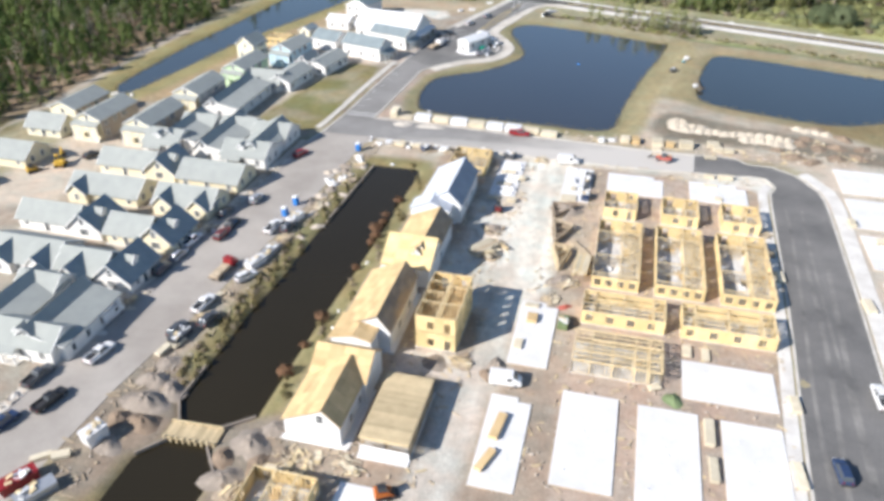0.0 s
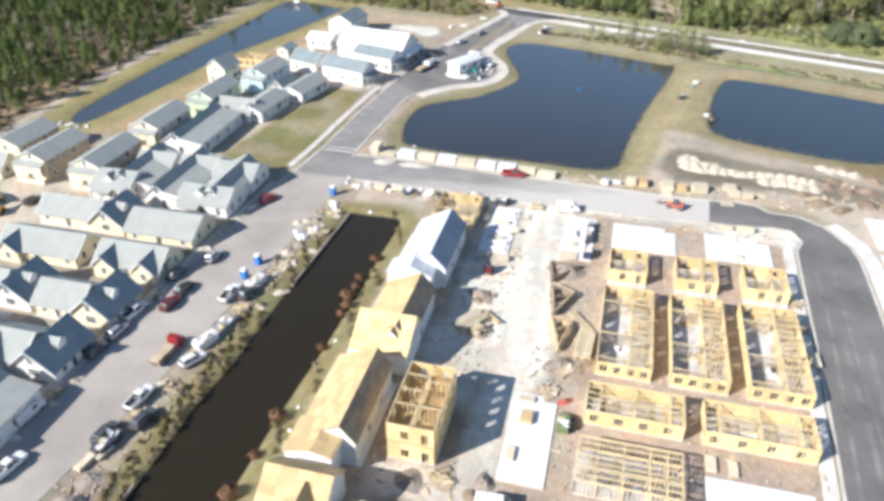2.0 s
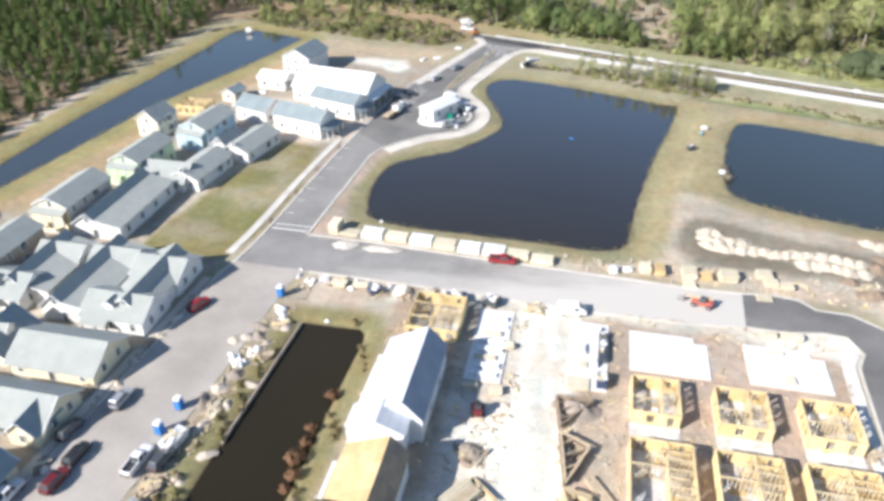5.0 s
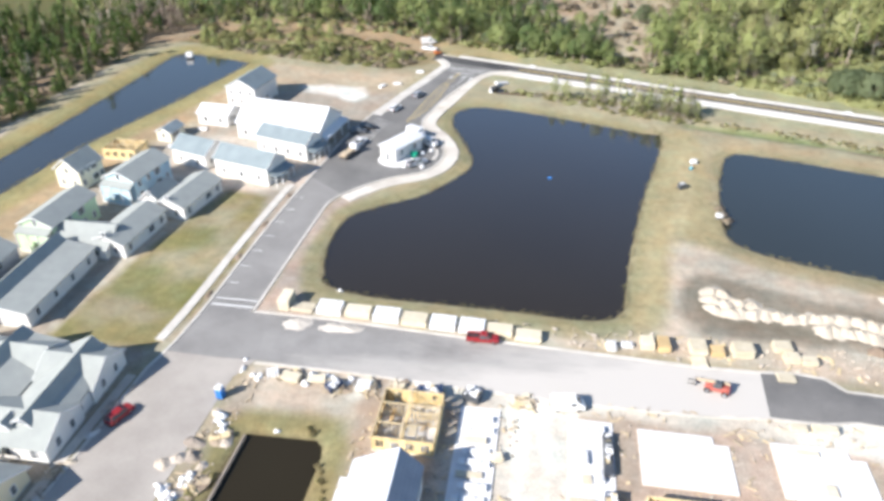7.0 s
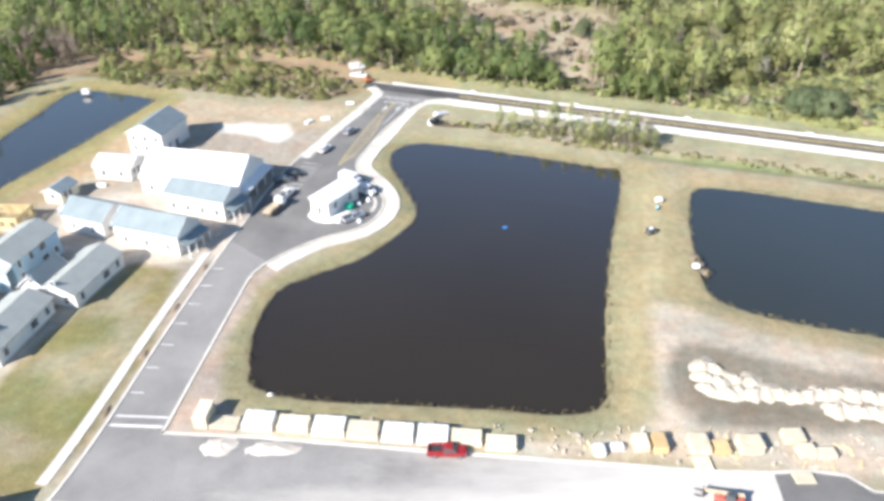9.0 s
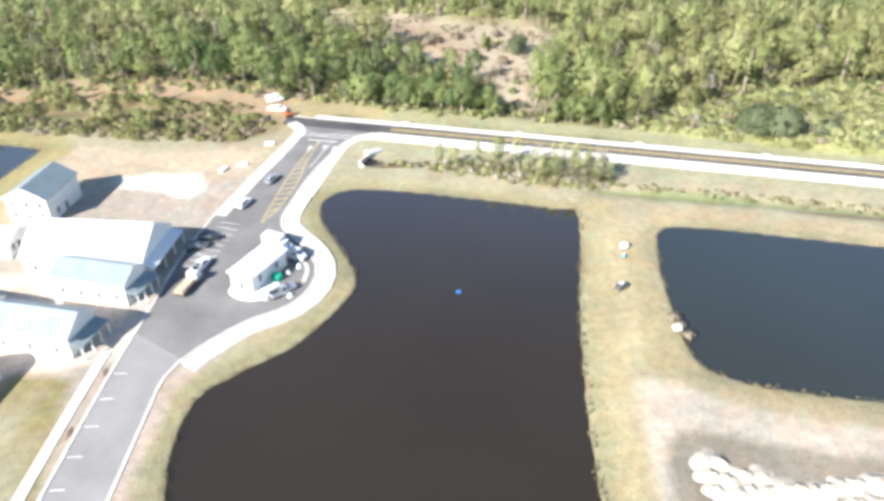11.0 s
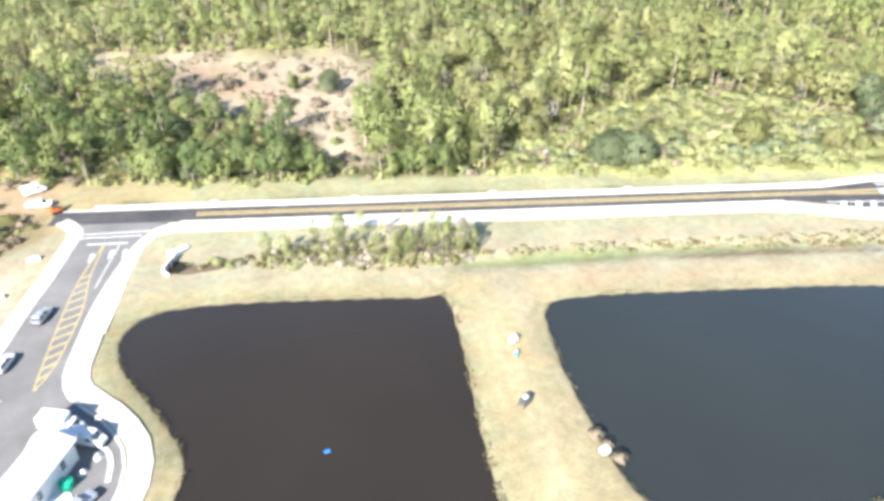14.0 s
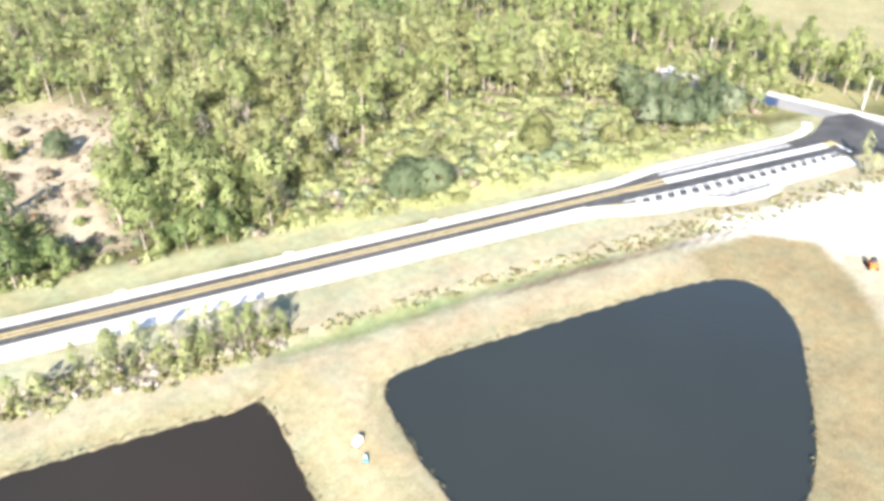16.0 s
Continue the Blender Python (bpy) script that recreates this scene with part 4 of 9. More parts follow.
structure("pavement", flat([(-52.3, 300.4), (-50.1, 308.2), (-47.2, 316.8), (-44.4, 324.9), (-41.4, 331.6), (-38.4, 335.2), (-34.6, 336.4), (-27, 334.8), (-27, 330.8), (-33.5, 332.3), (-37.6, 332), (-40.8, 327.4), (-43.1, 320), (-44.7, 313.6), (-46.2, 306.8), (-48.2, 299.3)], -0.2, 0.106), M["limerock"], "white strip curving from the street into the road's shoulder", "footpath")
structure("pavement", flat(ISLAND, -0.2, 0.17), M["slab"], "white concrete island inside the turning loop", "traffic island")

# road paint
def stripe(a, b, width, colour="paint_line", label="white painted road line", z=RZ + 0.012):
    structure("road_marking", ribbon([a, b], width, z - 0.008, z), M[colour], label, "road marking")


for s in (-0.5, -1.6):
    stripe(far_road(-9, s), far_road(146, s), 0.62, "paint_yellow", "broad yellow centre line of the road", RZ + 0.02)
stripe(far_road(146, -0.6), far_road(158, -0.3), 0.8, "paint_yellow", "broad yellow centre line of the road", RZ + 0.02)
stripe(far_road(146, -1.75), far_road(158, -2.1), 0.8, "paint_yellow", "broad yellow centre line of the road", RZ + 0.02)
stripe(far_road(158, -1.2), far_road(213, -2.2), 2.5, "paint_line", "pale painted median of the road", RZ + 0.02)
stripe(far_road(213, -1.9), far_road(217, -1.9), 2.3, "paint_yellow", "yellow end of the painted median", RZ + 0.024)
stripe(far_road(216.4, -2.6), far_road(216.0, -8.2), 0.7, z=RZ + 0.02)
stripe(far_road(159, 2.2), far_road(204, 1.9), 0.4, z=RZ + 0.02)
structure("road_marking", ribbon([far_road(159, 3.2), far_road(204, 2.9)], 1.5, RZ + 0.006, RZ + 0.014), M["asphalt"], "pale grey worn turning lane", "lane")
structure("road_marking", ribbon([far_road(u, s) for u, s in ((142, -5.7), (160, -6.4), (180, -6.7), (212, -6.9))], 0.4, RZ + 0.006, RZ + 0.02), M["paint_line"], "white edge line of the hatched strip", "road marking")
structure("road_marking", ribbon([far_road(u, s) for u, s in ((142, -7.6), (149, -8.8), (165, -9.8), (184, -9.8), (202, -9.5), (212, -8.6))], 0.35, RZ + 0.006, RZ + 0.02), M["paint_line"], "white edge line of the hatched strip", "road marking")
for k in range(18):
    u = 145.5 + k * 3.65
    stripe(far_road(u + 0.8, -6.0 - 0.05 * k), far_road(u - 0.8, np.interp(u, [142, 150, 166, 202, 212], [-7.8, -8.9, -9.8, -9.5, -8.6])), 1.25, z=RZ + 0.024)
for k in range(2):
    stripe(far_road(163.6 + 1.6 * k, -12.0 - 1.1 * k), far_road(182, -12.2 - 0.9 * k), 0.4, z=0.125)
stripe(far_road(130, -5.4), far_road(140, -7.0), 0.5, "paint_yellow", "yellow end mark on the shoulder", 0.11)
# stop line, crossing, hatched yellow island and arrows at the T junction
stripe((-52.6, 333.2), (-44.2, 331.0), 0.5)
stripe((-54.5, 336.6), (-41.2, 333.2), 0.35)
stripe((-55.5, 338.4), (-39.0, 334.6), 0.35)
hatch = [(-59.2, 287.0), (-58.3, 293.6), (-56.0, 307.5), (-53.6, 319), (-49.2, 332.0)]
hatch_r = [(-59.0, 287.0), (-56.2, 292.8), (-52.6, 307.5), (-51.6, 319), (-49.0, 332.0)]
for line in (hatch, hatch_r):
    structure("road_marking", ribbon(smooth_line(line, 3), 0.28, RZ + 0.004, RZ + 0.014), M["paint_yellow"], "yellow painted edge of the hatched island", "road marking")
for k in range(12):
    f = k / 11
    y0 = 289.5 + f * 30
    xl = np.interp(y0, [p[1] for p in hatch], [p[0] for p in hatch])
    xr = np.interp(y0 + 1.2, [p[1] for p in hatch_r], [p[0] for p in hatch_r])
    stripe((xl, y0), (xr, y0 + 1.2), 0.5, "paint_yellow", "yellow hatching bar")
stripe((-50.5, 315), (-45.6, 331.6), 0.18)
for ax, ay in ((-51.6, 327.0), (-47.6, 327.2), (-44.9, 326.4)):
    g = ribbon([(ax - 0.5, ay - 1.6), (ax + 0.2, ay + 0.8)], 0.35, RZ + 0.004, RZ + 0.014)
    g.prism([(ax - 0.55, ay + 0.7), (ax + 0.75, ay + 0.3), (ax + 0.5, ay + 2.0)], RZ + 0.004, RZ + 0.014)
    structure("road_marking", g, M["paint_line"], "white painted lane arrow", "road marking")
# parking bay ticks and the crossing on the north street
for k in range(7):
    y0 = 200.5 + k * 6.1
    x0 = np.interp(y0, [p[1] for p in NORTH_W], [p[0] for p in NORTH_W])
    stripe((x0 + 0.5, y0), (x0 + 2.7, y0), 0.18)
stripe((-79.5, 193.2), (-71.0, 193.2), 0.5)
stripe((-79.3, 195.2), (-70.9, 195.2), 0.35)
for k in range(9):
    y0 = 288.0 - k * 2.25
    x0 = np.interp(y0, [270, 288], [-72.5, -68.8])
    stripe((x0, y0), (x0 + 4.9, y0 - 1.7), 0.16)
for k in range(6):
    stripe((-71.8 + 0.85 * k, 273.7 - 0.3 * k), (-71.0 + 0.85 * k, 275.3 - 0.3 * k), 0.14)
# canal walls
for line in (CANAL[1:5], [CANAL[4], (-63.1, 82)], CANAL[12:16], [(-61.4, 132), (-60.2, 162)]):
    structure("seawall", ribbon(line, 0.34, -2.0, 0.16, 0.2), M["dirt_grey"], "muddy grey cap of the canal wall", "seawall")

# dusty wheel tracks on the new road
EAST_MID = [((EAST_OUT[int(f * (len(EAST_OUT) - 1))][0] + EAST_IN[int(f * (len(EAST_IN) - 1))][0]) / 2, (EAST_OUT[int(f * (len(EAST_OUT) - 1))][1] + EAST_IN[int(f * (len(EAST_IN) - 1))][1]) / 2) for f in np.linspace(0.1, 1, 30)]
for k, (off, wd) in enumerate(((-3.9, 0.7), (-1.9, 0.9), (0.6, 0.6), (2.3, 1.0))):
    line = [(x + 0.7 * math.sin(0.05 * y + 2 * k), y) for x, y in smooth_line(EAST_MID[2 + 3 * (k % 2):], 4)]
    structure("road_marking", ribbon(line, wd, RZ + 0.002, RZ + 0.008 + 0.0005 * k, off), M["tyre_dust"], "pale dusty wheel track on black asphalt", "tyre mark")


# ---- finished and sheathed houses ----
def window_mesh(w, h):
    frame, pane = Geo(), Geo()
    t = 0.12
    for x0, x1, z0, z1 in ((-w / 2 - t, w / 2 + t, -t, 0), (-w / 2 - t, w / 2 + t, h, h + t), (-w / 2 - t, -w / 2, 0, h), (w / 2, w / 2 + t, 0, h), (-w / 2, w / 2, h / 2 - 0.04, h / 2 + 0.04)):
        frame.box(x0, x1, -0.09, 0.0, z0, z1)
    pane.box(-w / 2, w / 2, -0.04, -0.01, 0, h)
    return frame.mesh("window", M["trim_white"]), pane.mesh("pane", M["glass"])


def door_mesh():
    leaf, trim = Geo(), Geo()
    leaf.box(-0.5, 0.5, -0.07, 0.0, 0, 2.1)
    for z0, z1 in ((0.2, 0.95), (1.1, 1.95)):
        leaf.box(-0.35, 0.35, -0.10, -0.07, z0, z1)
    for x0, x1, z0, z1 in ((-0.64, -0.5, 0, 2.22), (0.5, 0.64, 0, 2.22), (-0.5, 0.5, 2.1, 2.22)):
        trim.box(x0, x1, -0.11, 0.0, z0, z1)
    return leaf.mesh("door", M["grey_paint"]), trim.mesh("frame", M["trim_white"])


WINDOW = window_mesh(1.0, 1.45)
WINDOW_WIDE = window_mesh(1.9, 1.45)
DOOR = door_mesh()


def put_window(parent, x, y, z, facing, meshes=None):
    """facing: degrees; 0 looks south, 90 east."""
    meshes = meshes or WINDOW
    w = part("window", meshes[0], None, parent)
    w.matrix_basis = pose(x, y, z, 0, 0, facing)
    part("pane", meshes[1], None, w, "dark window glass")
    return w


def put_door(parent, x, y, z, facing):
    d = part("door", DOOR[0], None, parent)
    d.matrix_basis = pose(x, y, z, 0, 0, facing)
    part("frame", DOOR[1], None, d)
    return d


def roofed(parent, profile, a0, a1, axis, wall, roof, z0=0.0, over=0.4, th=0.16, roof_label="", panels=False, trims=True):
    """A wing under one roof. profile: (place across, height) from eave to eave over the ridge; a0, a1: its ends along the ridge; axis: of the ridge."""
    def at(p, z, a):
        return (a, p, z) if axis == "x" else (p, a, z)

    walls = Geo()
    n = len(profile)
    ring = [(profile[0][0], z0)] + list(profile) + [(profile[-1][0], z0)]
    k = len(ring)
    verts = [at(p, z, a0) for p, z in ring] + [at(p, z, a1) for p, z in ring]
    walls.add(verts, [tuple(range(k)), tuple(range(k, 2 * k))[::-1]] + [(i, k + i, k + (i + 1) % k, (i + 1) % k) for i in range(k)])
    body = part("wall", walls, wall, parent)
    for i in range(n - 1):
        (p0, h0), (p1, h1) = profile[i], profile[i + 1]
        s = (h1 - h0) / (p1 - p0)
        q0, g0 = (p0 - over, h0 - over * s) if i == 0 else (p0, h0)
        q1, g1 = (p1 + over, h1 + over * s) if i == n - 2 else (p1, h1)
        lift = 0.03
        cover = roof[min(i, len(roof) - 1)] if isinstance(roof, tuple) else roof
        c = []
        for dz in (lift, lift + th):
            c += [at(q0, g0 + dz, a0 - over), at(q1, g1 + dz, a0 - over), at(q1, g1 + dz, a1 + over), at(q0, g0 + dz, a1 + over)]
        part("roof_slope", Geo().hexa(c), cover, parent, roof_label)
        if trims:
            for a in (a0 - over, a1 + over):
                part("rake_board", Geo().beam(at(q0, g0 + 0.06, a), at(q1, g1 + 0.06, a), 0.10, 0.22), M["trim_white"], parent)
    return body


def sheath(parent, profile, a0, a1, axis, material, over=0.3):
    """Roof decking of single boards laid on the slopes."""
    for i in range(len(profile) - 1):
        (p0, h0), (p1, h1) = profile[i], profile[i + 1]
        run = math.hypot(p1 - p0, h1 - h0)
        rows = max(1, round(run / 1.25))
        cols = max(1, round((a1 - a0 + 2 * over) / 2.44))
        w, l = run / rows, (a1 - a0 + 2 * over) / cols
        sheet = Geo().box(0.012, l - 0.012, 0.012, w - 0.012, 0, 0.03).mesh("panel", material[min(i, len(material) - 1)])
        tilt = math.degrees(math.atan2(h1 - h0, p1 - p0))
        for r in range(rows):
            for c in range(cols):
                f = r / rows
                p, h = p0 + (p1 - p0) * f, h0 + (h1 - h0) * f + 0.20
                ob = part("panel", sheet, None, parent)
                lift = 0.006 * ((r * 7 + c * 3) % 4)
                if axis == "x":
                    ob.matrix_basis = Matrix.Translation((a0 - over + c * l, p, h + lift)) @ pose(0, 0, 0, tilt, 0, 0)
                else:
                    ob.matrix_basis = Matrix.Translation((p, a1 + over - c * l, h + lift)) @ pose(0, 0, 0, 0, 0, -90) @ pose(0, 0, 0, tilt, 0, 0)


def gable_profile(p0, p1, eave, ridge, at=0.5):
    return [(p0, eave), (p0 + (p1 - p0) * at, ridge), (p1, eave)]


def dormer(parent, x, y, z, facing, wall, roof, w=1.8, d=2.2, h=1.3):
    """A small gabled dormer; x, y, z: the middle of its front sill."""
    holder = new("dormer")
    holder.parent = parent
    holder.matrix_basis = pose(x, y, z, 0, 0, facing)
    roofed(holder, gable_profile(-w / 2, w / 2, h, h + 0.75), 0, d, "y", wall, roof, z0=-0.6, over=0.2, th=0.1)
    put = part("window", WINDOW[0], None, holder)
    put.matrix_basis = Matrix.Translation((0, 0, 0.15)) @ Matrix.Diagonal((0.8, 1, 0.72, 1))
    return holder


def porch(parent, x0, x1, y0, y1, z, roof, posts=3, facing_x=False):
    """A lean-to porch roof on white posts."""
    holder = new("porch")
    holder.parent = parent
    g = Geo()
    g.hexa([(x0, y0, z - 0.45), (x1, y0, z - 0.45), (x1, y1, z + 0.25), (x0, y1, z + 0.25), (x0, y0, z - 0.3), (x1, y0, z - 0.3), (x1, y1, z + 0.4), (x0, y1, z + 0.4)])
    part("porch_roof", g, roof, holder)
    for k in range(posts):
        x = x0 + 0.2 + (x1 - x0 - 0.4) * k / max(1, posts - 1)
        part("post", Geo().box(x - 0.1, x + 0.1, y0 + 0.15, y0 + 0.35, 0.15, z - 0.42), M["trim_white"], holder)
    part("porch_floor", Geo().box(x0, x1, y0, y1, 0, 0.16), M["concrete"], holder)
    return holder


WALLS = {"white": "siding_white", "cream": "siding_cream", "green": "siding_green", "blue": "siding_blue", "ivory": "siding_ivory"}
GROUP = "houses along the canal street"


def cottage(x0, x1, y0, y1, colour, cross=True, smalls=(), turn=0.0, dormers=True, cross_w=8.2, roof="shingle", label=""):
    """Storey-and-a-half cottage: long roof from west to east, a cross wing with a dormer at the street end or small front gables."""
    wall = M[WALLS[colour]]
    cx, cy = (x0 + x1) / 2, (y0 + y1) / 2
    t = thing("house", cx, cy, turn, 0, label or f"{colour} one-storey cottage with a grey shingle roof", "house", GROUP)
    X0, X1, Y0, Y1 = x0 - cx, x1 - cx, y0 - cy, y1 - cy
    end = X1 - cross_w + 1.0 if cross else X1
    roofed(t, gable_profile(Y0 + 0.8 if cross else Y0, Y1, 2.75, 5.6), X0, end, "x", wall, M[roof], over=0.6)
    part("foundation", Geo().box(X0 - 0.1, X1 + 0.1, Y0 - 0.1, Y1 + 0.1, -0.2, 0.14), M["concrete"], t)
    if cross:
        roofed(t, gable_profile(X1 - cross_w, X1, 2.8, 6.4), Y0, Y1 + 0.4, "y", wall, M["shingle_teal"], over=0.55)
        if dormers:
            dormer(t, X1 - cross_w * 0.16, (Y0 + Y1) / 2, 3.9, 90, M["siding_white"], M[roof])
        put_window(t, X1 - cross_w / 2, Y0 - 0.01, 1.0, 0, WINDOW_WIDE)
        put_window(t, X1 - cross_w / 2, Y0 - 0.01, 3.6, 0)
        for f in (0.25, 0.75):
            put_window(t, X1 + 0.01, Y0 + (Y1 - Y0) * f, 1.0, 90)
        put_door(t, X1 + 0.01, (Y0 + Y1) / 2, 0.14, 90)
    else:
        for f in (0.3, 0.7):
            put_window(t, X1 + 0.01, Y0 + (Y1 - Y0) * f, 1.0, 90)
    for sx in smalls:
        u = sx - cx
        roofed(t, gable_profile(u - 2.5, u + 2.5, 2.9, 5.2), Y0 - 1.2, 0, "y", wall, M["shingle_teal"])
        put_window(t, u, Y0 - 1.21, 1.0, 0)
    sy = Y0 + (0.79 if cross else -0.01)
    for k in range(3):
        u = X0 + 2.0 + k * (end - X0 - 4.0) / 2
        if all(abs(u + cx - s) > 3.4 for s in smalls):
            (put_door if k == 1 else put_window)(t, u, sy, 0.14 if k == 1 else 1.0, 0)
    return t


def saltbox(x0, xr, xb, x1, y0, y1, colour, south=None, north=None, label=""):
    """Long house with its ridge along the street: a steep roof that flattens over the east side; south and north: cross wings (x0, x1, y0, y1, dormer)."""
    wall = M[WALLS[colour]]
    cx, cy = (x0 + x1) / 2, (y0 + y1) / 2
    t = thing("house", cx, cy, 0, 0, label or "white house with a long grey roof sloping to the street", "house", GROUP)
    roofed(t, [(x0 - cx, 3.0), (xr - cx, 6.1), (xb - cx, 4.5), (x1 - cx, 3.4)], y0 - cy, y1 - cy, "y", wall, M["shingle"])
    part("foundation", Geo().box(x0 - cx - 0.1, x1 - cx + 0.1, y0 - cy - 0.1, y1 - cy + 0.1, -0.2, 0.14), M["concrete"], t)
    for k in range(4):
        put_window(t, x1 - cx + 0.01, y0 - cy + (y1 - y0) * (k + 0.5) / 4, 1.1, 90)
    put_window(t, xr - cx, y0 - cy - 0.01, 3.9, 0)
    put_door(t, xr - cx + 1.5, y0 - cy - 0.01, 0.14, 0)
    for w in (south, north):
        if not w:
            continue
        a0, a1, b0, b1, has = w
        roofed(t, gable_profile(b0 - cy, b1 - cy, 3.2, 5.7), a0 - cx, a1 - cx, "x", wall, M["shingle"])
        if has:
            dormer(t, (a0 + a1) / 2 - cx - 1.0, b0 - cy + 1.6, 3.8, 0, M["siding_white"], M["shingle"])
            porch(t, a0 - cx + 0.5, a0 - cx + 6.0, b0 - cy - 1.8, b0 - cy, 2.9, M["shingle"])
        for k in range(3):
            put_window(t, a0 - cx + (a1 - a0) * (k + 0.5) / 3, b0 - cy - 0.01, 1.1, 0)
        for k in range(2):
            put_window(t, a1 - cx + 0.01, b0 - cy + (b1 - b0) * (k + 0.8) / 2.6, 1.1, 90)
    return t


def townhouse(x0, x1, y0, y1, colour, turn=0.0, eave=5.8, ridge=7.7, front=True, label="", side=None):
    """Narrow two-storey house, gable to the south, with a lower porch in front."""
    wall = M[WALLS[colour]]
    cx, cy = (x0 + x1) / 2, (y0 + y1) / 2
    w, l = (x1 - x0) / 2, (y1 - y0) / 2
    t = thing("house", cx, cy, turn, 0, label or f"{colour} narrow two-storey house with a grey roof", "house", "two-storey houses by the long pond")
    roofed(t, gable_profile(-w, w, eave, ridge), -l, l, "y", wall, M["shingle"])
    part("foundation", Geo().box(-w - 0.1, w + 0.1, -l - 0.1, l + 0.1, -0.2, 0.14), M["concrete"], t)
    if front:
        p = porch(t, -w, w, -l - 2.2, -l, 5.0, M["shingle"], 4)
        part("porch_wall", Geo().box(-w + 0.2, w - 0.2, -l - 1.9, -l - 1.75, 0.1, 1.0).box(-w + 0.2, w - 0.2, -l - 1.9, -l - 1.75, 2.7, 4.2).box(-w + 0.2, -w + 2.2, -l - 1.9, -l - 1.75, 1.0, 2.7).box(w - 2.6, w - 0.2, -l - 1.9, -l - 1.75, 1.0, 2.7), wall, p)
        put_window(t, 0, -l - 0.01, 5.6, 0)
    else:
        put_window(t, -w / 2, -l - 0.01, 1.0, 0)
        put_window(t, w / 2, -l - 0.01, 1.0, 0)
        put_window(t, 0, -l - 0.01, 4.2, 0)
    if side:
        # a thin sheet, darker than the other walls, over the east wall
        part("side_siding", Geo().box(w, w + 0.03, -l + 0.05, l - 0.05, 0.16, eave - 0.12), M[side], t, "darker cladding on the long side")
    for z in (1.0, 3.9) if eave > 5 else (1.0,):
        for k in range(4):
            if (k + int(z)) % 4 != 2:
                put_window(t, w + (0.035 if side else 0.01), -l + 2 * l * (k + 0.5) / 4, z, 90, WINDOW_WIDE if k == 2 else WINDOW)
    return t


# front rows
cottage(-105.6, -88.0, 96.0, 105.4, "white", True, (-101.1,))
cottage(-104.6, -87.8, 110.7, 119.8, "cream", True)
cottage(-128.0, -106.2, 111.7, 119.9, "white", True)
cottage(-127.6, -105.6, 140.0, 148.6, "cream", True)
cottage(-125.6, -107.2, 126.4, 135.4, "cream", False, (-122.6,))
cottage(-102.2, -87.8, 126.2, 135.2, "cream", False, (-99.4, -90.4))
cottage(-103.6, -87.8, 138.7, 149.0, "cream", False)
cottage(-123.2, -107.0, 97.2, 107.2, "white", False, (-109.7, -118.7))
cottage(-163.0, -152.0, 156.4, 164.0, "ivory", False, label="ivory cottage with a small dormer at the wood's edge")
cottage(-166.0, -147.8, 137.6, 147.0, "cream", False)
cottage(-168.0, -154.0, 120.0, 129.0, "cream", False)
cottage(-150.0, -136.0, 82.0, 90.0, "cream", False)
# houses with long street-side slopes
saltbox(-97.6, -94.4, -92.7, -87.0, 76.0, 91.6, "white", south=(-101.0, -88.6, 74.4, 82.0, True))
saltbox(-109.0, -105.6, -103.8, -99.0, 77.0, 93.0, "white", north=(-108.0, -99.4, 88.0, 95.4, False))
saltbox(-108.4, -105.0, -103.2, -97.6, 153.4, 174.6, "white", north=(-107.6, -97.8, 166.5, 175.0, False))
saltbox(-97.2, -91.4, -89.9, -87.4, 155.0, 173.6, "white", south=(-99.2, -86.8, 152.2, 161.6, True), north=(-97.0, -86.9, 164.8, 174.6, False))
saltbox(-120.4, -117.0, -115.2, -109.6, 157.0, 174.0, "white", south=(-123.4, -113.4, 153.8, 163.8, True), north=(-119.4, -109.8, 166.0, 174.4, False))
saltbox(-121.4, -117.2, -115.4, -109.4, 181.0, 203.6, "white")
cottage(-120.4, -107.6, 204.4, 214.6, "white", False, label="white cottage with a dormer and an open porch")
townhouse(-111.6, -103.2, 206.0, 221.6, "white", -6, 3.2, 4.9, False, "white one-storey house beside the lawn")
townhouse(-110.2, -104.4, 224.6, 232.4, "white", -8, 3.2, 5.8, False, "small white gabled house wing beside the lawn")
townhouse(-105.4, -97.2, 223.0, 238.2, "white", -10, 3.2, 4.9, False, "white one-storey house at the lawn's end")
# two-storey row
townhouse(-147.4, -138.6, 158.6, 174.0, "cream", -4, side="siding_tan")
townhouse(-160.0, -151.0, 164.0, 178.0, "cream", -4, front=False, side="siding_tan")
townhouse(-131.6, -123.4, 158.6, 175.0, "cream", -2, side="siding_tan")
townhouse(-131.4, -122.8, 183.0, 198.4, "cream", -2, side="siding_grey")
townhouse(-127.6, -119.4, 206.6, 221.4, "green", -4, label="pale green two-storey house with an unfinished porch")
townhouse(-120.8, -112.2, 229.0, 242.6, "blue", -9, label="light blue two-storey house with a white porch")
townhouse(-136.6, -129.4, 232.8, 241.0, "ivory", -9, 5.2, 8.0, False, "tall ivory house with a steep grey roof")


